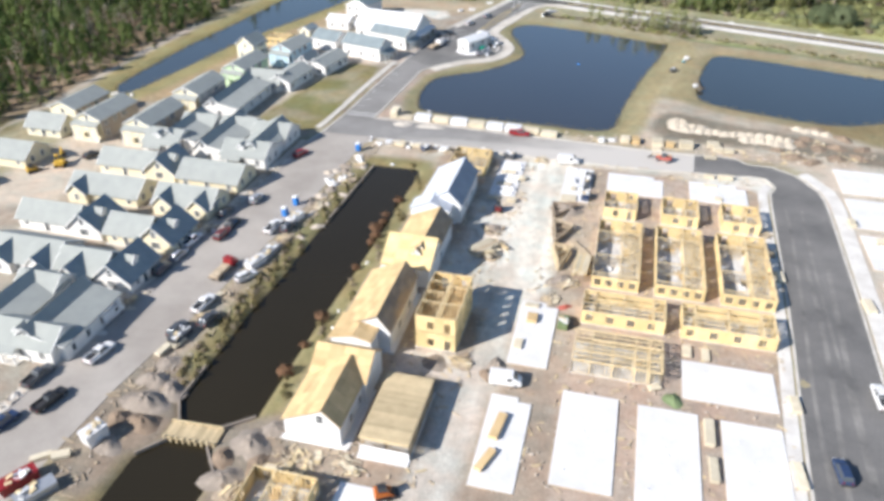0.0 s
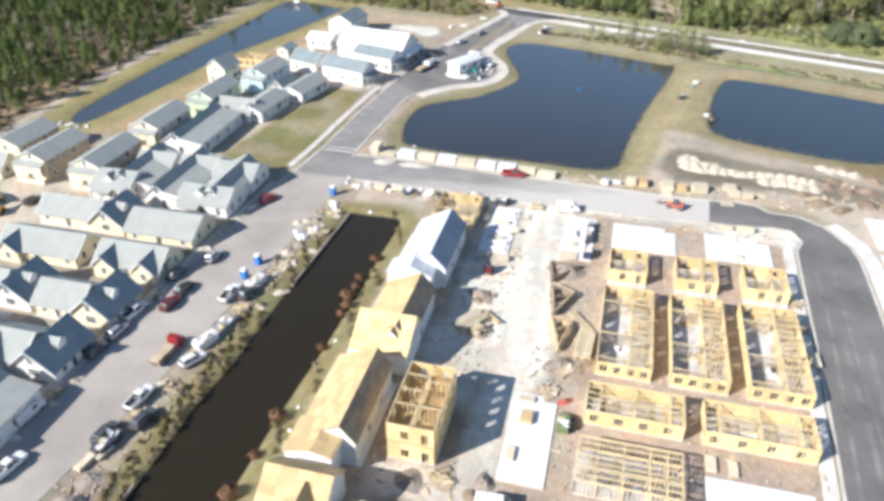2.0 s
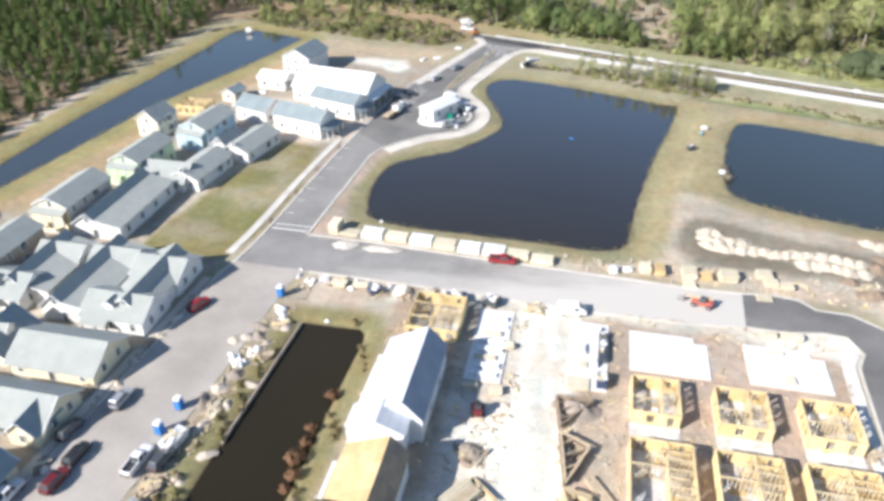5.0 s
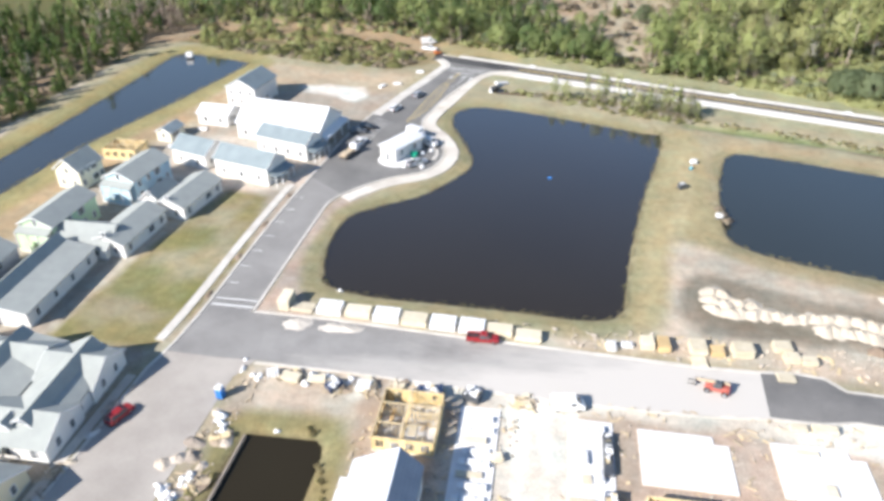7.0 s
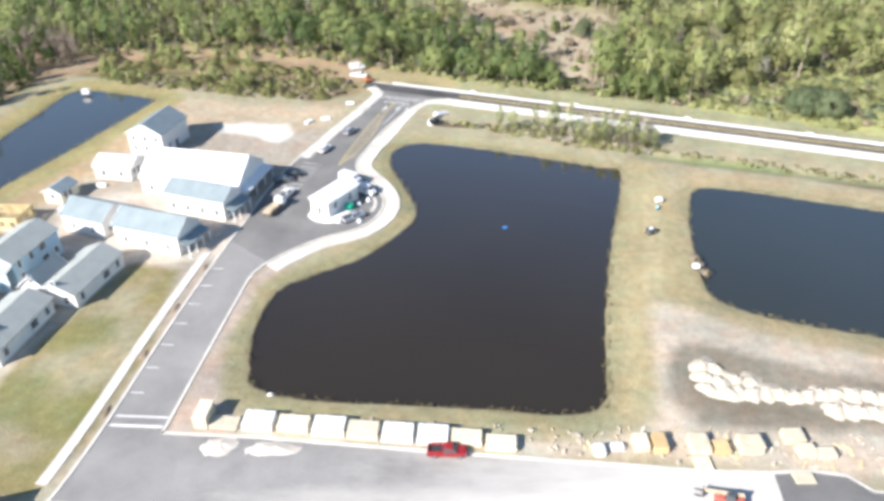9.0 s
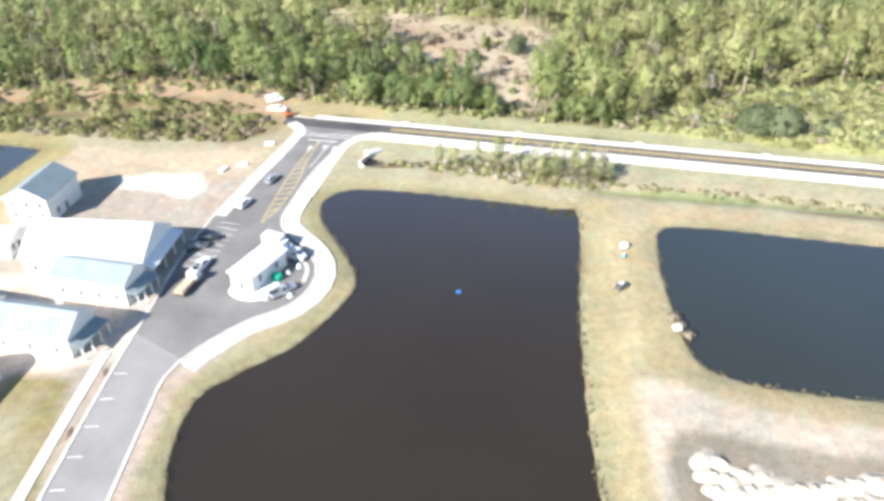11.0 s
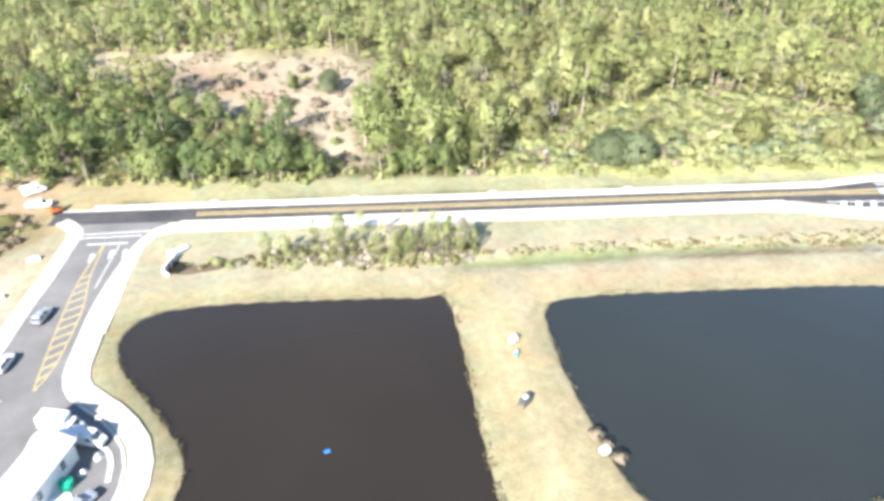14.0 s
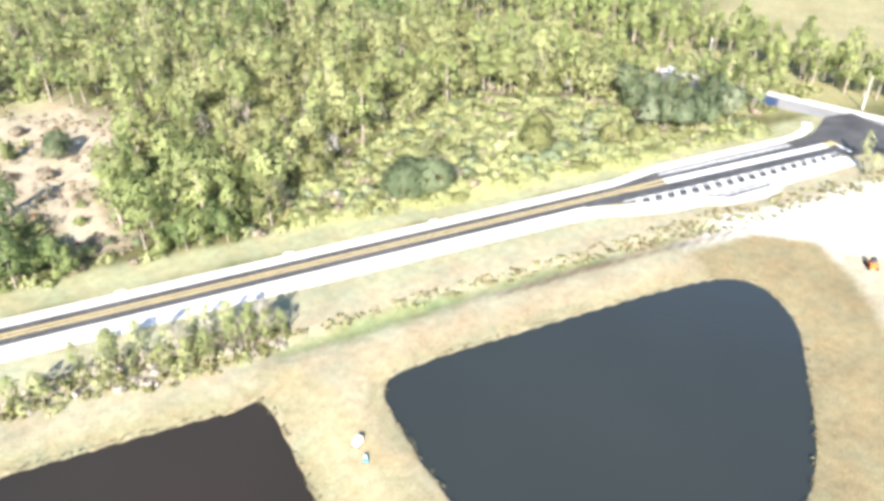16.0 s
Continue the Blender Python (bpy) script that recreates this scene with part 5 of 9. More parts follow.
def hall(cx, cy, lx, ly, turn, eave, ridge, label, roof="metal_roof", axis="x", windows=4, porch_east=False, wall="white"):
    w = M[WALLS[wall]]
    t = thing("building", cx, cy, turn, 0, label, "building")
    if axis == "x":
        roofed(t, gable_profile(-ly / 2, ly / 2, eave, ridge), -lx / 2, lx / 2, "x", w, M[roof])
    else:
        roofed(t, gable_profile(-lx / 2, lx / 2, eave, ridge), -ly / 2, ly / 2, "y", w, M[roof])
    part("foundation", Geo().box(-lx / 2 - 0.1, lx / 2 + 0.1, -ly / 2 - 0.1, ly / 2 + 0.1, -0.2, 0.16), M["concrete"], t)
    for k in range(windows):
        put_window(t, -lx / 2 + lx * (k + 0.5) / windows, -ly / 2 - 0.01, 1.1, 0)
        if eave > 5:
            put_window(t, -lx / 2 + lx * (k + 0.5) / windows, -ly / 2 - 0.01, 3.9, 0)
    put_door(t, lx / 2 + 0.01, 0, 0.16, 90)
    put_window(t, lx / 2 + 0.01, -ly / 4, 1.1, 90)
    if porch_east:
        g = Geo().hexa([(lx / 2, -ly / 2, 3.4), (lx / 2 + 2.6, -ly / 2, 2.8), (lx / 2 + 2.6, ly / 2, 2.8), (lx / 2, ly / 2, 3.4),
                        (lx / 2, -ly / 2, 3.6), (lx / 2 + 2.6, -ly / 2, 3.0), (lx / 2 + 2.6, ly / 2, 3.0), (lx / 2, ly / 2, 3.6)])
        part("porch_roof", g, M[roof], t)
        for k in range(4):
            yy = -ly / 2 + 0.2 + (ly - 0.4) * k / 3
            part("post", Geo().box(lx / 2 + 2.3, lx / 2 + 2.5, yy - 0.1, yy + 0.1, 0, 2.85), M["trim_white"], t)
    return t


hall(-108.6, 253.2, 11.0, 8.4, -17, 4.2, 6.6, "white house with a pale metal roof", windows=2)
hall(-92.2, 247.4, 16.0, 8.0, -15, 4.9, 7.4, "white two-storey building with a metal roof and porch", windows=3, porch_east=True)
hall(-86.8, 262.2, 15.6, 7.4, -16, 5.0, 7.0, "white two-storey building with four front windows", windows=4, porch_east=True)
hall(-90.9, 274.6, 25.2, 15.2, -8.5, 4.5, 9.0, "large white hall with a bright white roof", "membrane", windows=5, porch_east=True)
hall(-110.9, 297.3, 9.9, 13.4, -9.6, 6.2, 8.8, "tall white barn with a grey metal roof", axis="y", windows=3)
hall(-114.6, 279.6, 9.6, 7.6, -6, 3.4, 5.0, "low white house beside the hall", "membrane", windows=2)
hall(-123.4, 266.0, 4.6, 6.2, -10, 2.8, 4.0, "small ivory shed with an open side", "shingle_teal", axis="y", windows=1, wall="ivory")


# ---- houses in sheathing along the canal ----
def sheathed(label, wings, wraps=(), wall="osb_wall"):
    """wings: (profile, a0, a1, axis, roof material, boards or not); wraps: white house-wrap faces as boxes."""
    p = wings[0]
    t = thing("unfinished_house", -38.0, p[1] if p[3] == "y" else p[0][0][0], 0, 0, label, "house", "unfinished houses along the canal")
    oy = t.location.y
    for profile, a0, a1, axis, roof, boards in wings:
        if axis == "y":
            prof, b0, b1 = [(q + 38.0, z) for q, z in profile], a0 - oy, a1 - oy
        else:
            prof, b0, b1 = [(q - oy, z) for q, z in profile], a0 + 38.0, a1 + 38.0
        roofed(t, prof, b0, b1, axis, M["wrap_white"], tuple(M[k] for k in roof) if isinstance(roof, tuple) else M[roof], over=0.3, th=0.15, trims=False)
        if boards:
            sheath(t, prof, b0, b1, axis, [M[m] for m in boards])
    part("slab", Geo().box(-5.6, 5.4, -0.6, max(w[2] for w in wings if w[3] == "y") - oy + 0.4, -0.2, 0.15), M["slab"], t)
    for k, (x, y, z, f) in enumerate(wraps):
        put_window(t, x + 38.0, y - oy, z, f)
    return t


sheathed("half-built house with bare board roof and white wrap",
         [([(-43.0, 3.9), (-36.5, 7.0), (-33.9, 4.4)], 69.6, 82.0, "y", "osb", ("osb",)), ([(79.2, 4.5), (83.6, 7.4), (87.2, 4.6)], -42.6, -33.2, "x", "osb", ("osb",))],
         [(-37.0, 69.58, 4.4, 0), (-33.88, 74, 1.2, 90), (-33.88, 78, 1.2, 90)])
# main roofs here and on the next house: darker boards on the east slope
sheathed("half-built house with board roof dark on one side",
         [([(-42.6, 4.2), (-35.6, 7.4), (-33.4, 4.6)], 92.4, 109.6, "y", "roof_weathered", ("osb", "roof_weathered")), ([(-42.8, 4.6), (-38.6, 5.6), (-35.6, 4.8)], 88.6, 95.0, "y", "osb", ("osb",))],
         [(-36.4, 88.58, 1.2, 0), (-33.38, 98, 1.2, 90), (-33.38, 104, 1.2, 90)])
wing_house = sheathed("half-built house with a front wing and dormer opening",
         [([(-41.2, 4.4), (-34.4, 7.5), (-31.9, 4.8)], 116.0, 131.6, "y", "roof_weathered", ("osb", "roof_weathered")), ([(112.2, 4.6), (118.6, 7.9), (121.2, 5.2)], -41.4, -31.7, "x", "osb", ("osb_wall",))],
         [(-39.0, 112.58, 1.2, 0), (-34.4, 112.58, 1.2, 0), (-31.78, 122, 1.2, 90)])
dormer(wing_house, 3.1, -1.4, 5.5, 0, M["wrap_white"], M["roof_weathered"], 1.5, 1.8, 0.9)
# the main roof's east slope has its shade painted in, darker and bluer
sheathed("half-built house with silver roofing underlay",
         [([(-41.0, 4.4), (-34.4, 8.0), (-31.4, 4.8)], 138.4, 156.0, "y", ("underlay", "underlay_shaded"), False), ([(-42.2, 4.6), (-37.6, 6.6), (-33.4, 4.8)], 135.0, 139.4, "y", "underlay", False)],
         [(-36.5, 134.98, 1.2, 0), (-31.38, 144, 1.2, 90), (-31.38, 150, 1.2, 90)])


# ---- open stud frames ----
def stud_wall(parent, a, b, h, z0=0.15, step=0.6, sheathed_to=None, openings=(), material="lumber"):
    """Plates and studs from a to b; sheathed_to: its boards with openings (from, to, sill, head) along the wall."""
    a, b = Vector(a), Vector(b)
    L = (b - a).length
    d = (b - a) / L
    holder = part("stud_wall", stud_geo(a, b, d, L, h, z0, step), M[material], parent)
    if sheathed_to:
        n = Vector((d.y, -d.x)) * 0.07
        cuts = sorted(openings)
        cells, at = [], 0.0
        for o0, o1, sill, head in cuts:
            cells += [(at, o0, z0, z0 + h), (o0, o1, z0, z0 + sill), (o0, o1, z0 + head, z0 + h)]
            at = o1
        cells.append((at, L, z0, z0 + h))
        for u0, u1, za, zb in cells:
            if u1 - u0 < 0.05 or zb - za < 0.05:
                continue
            k = max(1, round((u1 - u0) / 2.44))
            for i in range(k):
                v0, v1 = u0 + (u1 - u0) * i / k, u0 + (u1 - u0) * (i + 1) / k - 0.012
                p, q = a + d * v0 + n, a + d * v1 + n
                g = Geo()
                m = n.normalized() * 0.02
                g.hexa([(p.x - m.x, p.y - m.y, za), (q.x - m.x, q.y - m.y, za), (q.x + m.x, q.y + m.y, za), (p.x + m.x, p.y + m.y, za),
                        (p.x - m.x, p.y - m.y, zb), (q.x - m.x, q.y - m.y, zb), (q.x + m.x, q.y + m.y, zb), (p.x + m.x, p.y + m.y, zb)])
                part("panel", g, M["osb_wall"], holder)
    return holder


def stud_geo(a, b, d, L, h, z0, step):
    g = Geo()
    g.beam((a.x, a.y, z0 + 0.03), (b.x, b.y, z0 + 0.03), 0.14, 0.06)
    for z in (z0 + h - 0.10, z0 + h - 0.03):
        g.beam((a.x, a.y, z), (b.x, b.y, z), 0.15, 0.06)
    n = max(2, int(L / step))
    for i in range(n + 1):
        p = a + d * (L * i / n)
        g.box(p.x - 0.055, p.x + 0.055, p.y - 0.055, p.y + 0.055, z0 + 0.06, z0 + h - 0.12)
    return g


FRAMES = "open timber house frames"


def frame_house(x0, x1, y0, y1, h=2.75, rooms_x=(), rooms_y=(), joists=False, south=True, side=True, label="", floors=1, porch_s=0.0, material="lumber", seed=1):
    """Stud walls on a slab. rooms_x: inner walls that run along y at those shares of the width; rooms_y: the same along x (share, from, to)."""
    rnd = random.Random(seed)
    cx, cy = (x0 + x1) / 2, (y0 + y1) / 2
    w, l = (x1 - x0) / 2, (y1 - y0) / 2
    t = thing("unfinished_house", cx, cy, 0, 0, label or "open yellow timber house frame on a concrete slab", "house", FRAMES)
    part("slab", Geo().box(-w - 0.15, w + 0.15, -l - 0.15 - porch_s, l + 0.15, -0.2, 0.14), M["slab_floor"], t)
    for f in range(floors):
        z0 = 0.15 + f * (h + 0.45)
        W, D = 2 * w, 2 * l
        ops = [(W * k / 4 + W * 0.05, W * k / 4 + W * 0.05 + min(1.3, W * 0.14), 0.7, 2.1) for k in range(4)] if W > 9 else [(W * 0.3, W * 0.3 + 1.2, 0.6, 2.1), (W * 0.72, W * 0.72 + 1.1, 0.0, 2.15)]
        stud_wall(t, (-w, -l), (w, -l), h, z0, sheathed_to=south, openings=ops if south else (), material=material)
        stud_wall(t, (w, -l), (w, l), h, z0, sheathed_to=side, openings=[(D * k / 5 + 1.0, D * k / 5 + 2.0, 0.9, 2.1) for k in range(1, 5)] if side else (), material=material)
        stud_wall(t, (w, l), (-w, l), h, z0, sheathed_to=side, openings=[(1.0, 2.0, 0.9, 2.1), (W - 2.4, W - 1.2, 0.0, 2.1)] if side else (), material=material)
        stud_wall(t, (-w, l), (-w, -l), h, z0, sheathed_to=side, openings=[(D * k / 5 + 1.0, D * k / 5 + 2.0, 0.9, 2.1) for k in range(1, 4)] if side else (), material=material)
        for s in rooms_x:
            stud_wall(t, (-w + W * s, -l), (-w + W * s, l), h, z0, material=material)
        for s, a, b in rooms_y:
            stud_wall(t, (-w + W * a, -l + D * s), (-w + W * b, -l + D * s), h, z0, material=material)
        if floors > 1 and f == 0:
            part("floor_deck", Geo().box(-w, w, -l, l, z0 + h + 0.02, z0 + h + 0.42), M["osb"], t)
        if joists:
            n = int(D / 1.2)
            for k in range(n + 1):
                yy = -l + D * k / n
                part("joist", Geo().beam((-w, yy, z0 + h + 0.06), (w, yy, z0 + h + 0.06), 0.06, 0.2), M[material], t)
    # sheets and packed goods lying on the slab, offcuts and long braces
    for k in range(int(w * l / 4)):
        x, y, a = rnd.uniform(-w + 1, w - 1), rnd.uniform(-l + 1, l - 1), rnd.uniform(-0.3, 0.3)
        sx, sy, hh = rnd.choice(((1.2, 0.6, 0.1), (0.6, 1.2, 0.16), (0.5, 0.5, 0.5), (0.3, 1.6, 0.25)))
        c, s = math.cos(a), math.sin(a)
        q = [(x + u * c - v * s, y + u * s + v * c) for u, v in ((-sx, -sy), (sx, -sy), (sx, sy), (-sx, sy))]
        part("sheet" if hh < 0.3 else "crate", Geo().hexa([(*e, 0.16) for e in q] + [(*e, 0.16 + hh) for e in q]), M[rnd.choice(("wrap_white", "lumber_pale", "osb", "lumber_grey", "slab"))], t)
    for k in range(int(4 * w * l / 11)):
        x, y = rnd.uniform(-w + 0.6, w - 0.6), rnd.uniform(-l + 0.6, l - 0.6)
        a = rnd.uniform(0, 6.28)
        s = rnd.uniform(0.5, 1.6)
        part("offcut", Geo().beam((x - s * math.cos(a), y - s * math.sin(a), 0.24), (x + s * math.cos(a), y + s * math.sin(a), 0.22), rnd.choice((0.1, 0.2, 0.6)), 0.06), M["lumber_grey"], t)
    for k in range(max(5, int(l))):
        sx = rnd.choice((-1, 1))
        y = rnd.uniform(-l + 1, l - 1)
        part("brace", Geo().beam((sx * w, y, 0.15 + h * rnd.uniform(0.7, 1.0)), (sx * (w - rnd.uniform(1.6, 2.8)), y + rnd.uniform(-0.8, 0.8), 0.2), 0.11, 0.06), M[material], t)
    for k in range(max(3, int(l / 2))):
        y, x = rnd.uniform(-l + 1, l - 2), rnd.uniform(-w, w - 2)
        part("brace", Geo().beam((x, y, 0.2 + h), (x + rnd.uniform(1.2, 3.0), y + rnd.uniform(0.5, 2.0), 0.22 + h), 0.14, 0.05), M[material], t)
    return t


LONG_ROOMS = dict(rooms_x=(0.58,), rooms_y=((0.06, 0, 1), (0.2, 0.58, 1), (0.28, 0.58, 0.84), (0.36, 0, 1), (0.43, 0.58, 1), (0.5, 0.58, 0.8), (0.57, 0.7, 1), (0.64, 0.58, 1), (0.71, 0.58, 0.86), (0.78, 0, 1), (0.86, 0.4, 1), (0.92, 0.3, 1)))
for k, (a, b) in enumerate(((-0.6, 8.5), (11.7, 21.0), (24.2, 33.9))):
    frame_house(a, b, 120.8, 143.6, seed=k, **LONG_ROOMS)
for k, (a, b) in enumerate(((-0.2, 7.2), (12.9, 20.8), (25.9, 33.9))):
    frame_house(a, b, 149.2, 157.4, 2.75, (0.62,), ((0.4, 0, 0.62), (0.6, 0.62, 1)), seed=10 + k, porch_s=2.4, label="small open timber garage frame on a slab")
WIDE_ROOMS = dict(rooms_x=(0.14, 0.5, 0.86), rooms_y=((0.55, 0.14, 0.5), (0.5, 0.5, 0.86), (0.3, 0.86, 1)))
frame_house(-1.5, 13.5, 108.9, 115.6, joists=True, seed=20, **WIDE_ROOMS)
frame_house(16.5, 32.7, 108.9, 115.8, joists=True, seed=21, **WIDE_ROOMS)
frame_house(-1.9, 13.0, 95.0, 103.4, rooms_x=(0.2, 0.45, 0.7, 0.86), rooms_y=((0.35, 0, 1), (0.7, 0.2, 1)), joists=True, south=False, side=False, seed=22, label="bare timber stud frame without boards on a slab")
frame_house(-40.2, -30.8, 162.2, 172.6, 2.8, (0.45,), ((0.3, 0, 0.45), (0.55, 0.45, 1), (0.7, 0, 1)), seed=23)
frame_house(-29.4, -22.2, 94.9, 108.4, 3.3, (0.5,), ((0.32, 0, 1), (0.55, 0, 0.5), (0.72, 0.5, 1), (0.8, 0, 0.5)), floors=2, seed=24, label="two-storey open timber frame with boarded front")
frame_house(-43.6, -34.0, 48.0, 61.0, 2.75, (0.35, 0.7), ((0.4, 0, 0.7), (0.8, 0.35, 1)), seed=25)


def deck_frame():
    t = thing("unfinished_house", -27.0, 76.8, 0, 0, "timber ground floor with a new board deck on top", "house", FRAMES)
    w, l, h = 3.8, 7.2, 2.7
    part("slab", Geo().box(-w - 0.2, w + 0.2, -l - 1.4, l + 0.2, -0.2, 0.2), M["slab"], t)
    for a, b in (((-w, -l), (w, -l)), ((w, -l), (w, l)), ((w, l), (-w, l)), ((-w, l), (-w, -l)), ((0, -l), (0, l))):
        stud_wall(t, a, b, h, 0.2, step=0.45, material="lumber_grey")
    part("rim", Geo().box(-w - 0.1, w + 0.1, -l - 0.1, -l, 2.9, 3.25).box(-w - 0.1, w + 0.1, l, l + 0.1, 2.9, 3.25).box(-w - 0.1, -w, -l, l, 2.9, 3.25).box(w, w + 0.1, -l, l, 2.9, 3.25), M["lumber"], t)
    part("wrap", Geo().box(-w - 0.05, w + 0.05, -l - 0.14, -l - 0.1, 0.2, 1.6), M["wrap_white"], t, "white house wrap")
    rows = 24
    board = Geo().box(-w, w, 0.01, 2 * l / rows - 0.01, 0, 0.04).mesh("plank", M["lumber_deck"])
    for k in range(rows):
        ob = part("plank", board, None, t)
        ob.location = (0, -l + 2 * l * k / rows, 3.25 + 0.01 * (k % 3))
    return t

deck_frame()


# ---- poured slabs ----
def slab(x0, x1, y0, y1, label="bare white concrete house slab", notch=0.0, mat="slab"):
    cx, cy = (x0 + x1) / 2, (y0 + y1) / 2
    w, l = (x1 - x0) / 2, (y1 - y0) / 2
    out = [(-w, -l), (w, -l), (w, l - notch), (w - 2.2, l - notch), (w - 2.2, l), (-w, l)] if notch else [(-w, -l), (w, -l), (w, l), (-w, l)]
    t = thing("slab", cx, cy, 0, 0, label, "concrete slab", "poured house slabs")
    part("plate", flat(out, -0.2, 0.2), M[mat], t)
    form = Geo()
    for a, b in zip(out, out[1:] + out[:1]):
        form.beam((*a, 0.06), (*b, 0.06), 0.08, 0.2)
    part("form_board", form, M["lumber_grey"], t)
    for k in range(6):
        x, y = -w + (0.2 + 0.6 * ((k * 37) % 10) / 10) * 2 * w, -l + (0.15 + 0.7 * ((k * 53) % 10) / 10) * 2 * l
        part("pipe_stub", Geo().tube((x, y, 0.2), (x, y, 0.55), 0.06, 0.06, 6), M["trim_white"], t)
    return t


for a in ((-2.6, 6.4, 70.4, 90.0), (9.5, 18.8, 70.0, 89.7), (22.2, 31.4, 70.4, 89.4), (16.5, 31.5, 93.0, 102.6)):
    slab(*a)
slab(-13.0, -6.0, 94.4, 113.0, notch=1.2)
slab(-13.9, -7.2, 67.3, 86.4, notch=1.0)
slab(-0.2, 13.3, 161.6, 172.4, notch=1.6)
slab(19.6, 33.0, 162.1, 172.6, notch=1.8, label="pale slab with boards lying on it")
slab(-28.0, -21.6, 153.4, 173.2, label="pale slab cluttered with building material")
slab(-10.9, -4.0, 155.0, 173.0, label="pale slab with pallets along one side")
slab(-31.6, -24.0, 50.0, 63.4)
slab(55.8, 68.6, 175.0, 188.6)
slab(55.6, 66.0, 158.0, 172.4)
slab(55.6, 68.0, 141.0, 155.0)
slab(56.0, 68.0, 118.0, 136.0)


# ---- trees, scrub and woods ----
def leaf_cloud(rs, centres, radius, count, size, up=0.35, round_crown=0.0, lift=0.3):
    """Small three-cornered leaf sprays round each centre: vertices and triangles; round_crown turns them outwards from the crown's heart."""
    n = len(centres) * count
    c = np.repeat(np.asarray(centres, float), count, 0)
    off = rs.normal(size=(n, 3))
    off /= np.linalg.norm(off, axis=1)[:, None]
    mid = c + off * (radius * rs.uniform(0.25, 1.1, (n, 1)))
    out = (mid - np.asarray(centres, float).mean(0)) * np.array([1, 1, 0.6])
    out /= np.linalg.norm(out, axis=1)[:, None] + 1e-6
    nrm = off * (1 - round_crown) + out * 1.3 * round_crown + rs.normal(size=(n, 3)) * 0.3 + np.array([0, 0, up])
    nrm /= np.linalg.norm(nrm, axis=1)[:, None]
    a = np.cross(nrm, rs.normal(size=(n, 3)))
    a /= np.linalg.norm(a, axis=1)[:, None]
    b = np.cross(nrm, a)
    s = size * rs.uniform(0.65, 1.25, (n, 1))
    v = np.stack([mid + a * s * 1.35, mid - a * s * 0.6 + b * s * 0.62, mid - a * s * 0.6 - b * s * 0.62], 1).reshape(-1, 3)
    soft = off * 0.22 + out * 0.95 + rs.normal(size=(n, 3)) * 0.10 + np.array([0, 0, lift])
    soft /= np.linalg.norm(soft, axis=1)[:, None]
    return v, np.arange(3 * n).reshape(-1, 3), np.repeat(soft, 3, 0)


def tri_tube(points, radii, n=5):
    """A limb through points, in triangles."""
    v, f = [], []
    for p, r in zip(points, radii):
        for i in range(n):
            a = 2 * math.pi * i / n
            v.append((p[0] + r * math.cos(a), p[1] + r * math.sin(a), p[2]))
    for k in range(len(points) - 1):
        for i in range(n):
            j = (i + 1) % n
            f += [(k * n + i, k * n + j, (k + 1) * n + j), (k * n + i, (k + 1) * n + j, (k + 1) * n + i)]
    return np.array(v, float), np.array(f)


def join(pieces):
    v, f, n = [], [], 0
    for a, b in pieces:
        v.append(a)
        f.append(b + n)
        n += len(a)
    return np.concatenate(v), np.concatenate(f)


def boughs(rs, h, base, r, count, lean, reach):
    """Centres of needle sprays in tufts at the ends of uneven boughs, with gaps between them."""
    out = []
    while len(out) < count:
        t, an = rs.uniform(0, 1), rs.uniform(0, 6.283)
        far = r * reach(t) * rs.uniform(0.45, 1.15)
        for k in range(rs.randint(2, 5)):
            f = far * rs.uniform(0.55, 1.0)
            a = an + rs.normal() * 0.3
            out.append((f * math.cos(a) + lean[0] * (base + t * (1 - base)), f * math.sin(a) + lean[1] * (base + t * (1 - base)), h * (base + (1 - base) * t) + rs.normal() * 0.3))
    return np.array(out[:count])


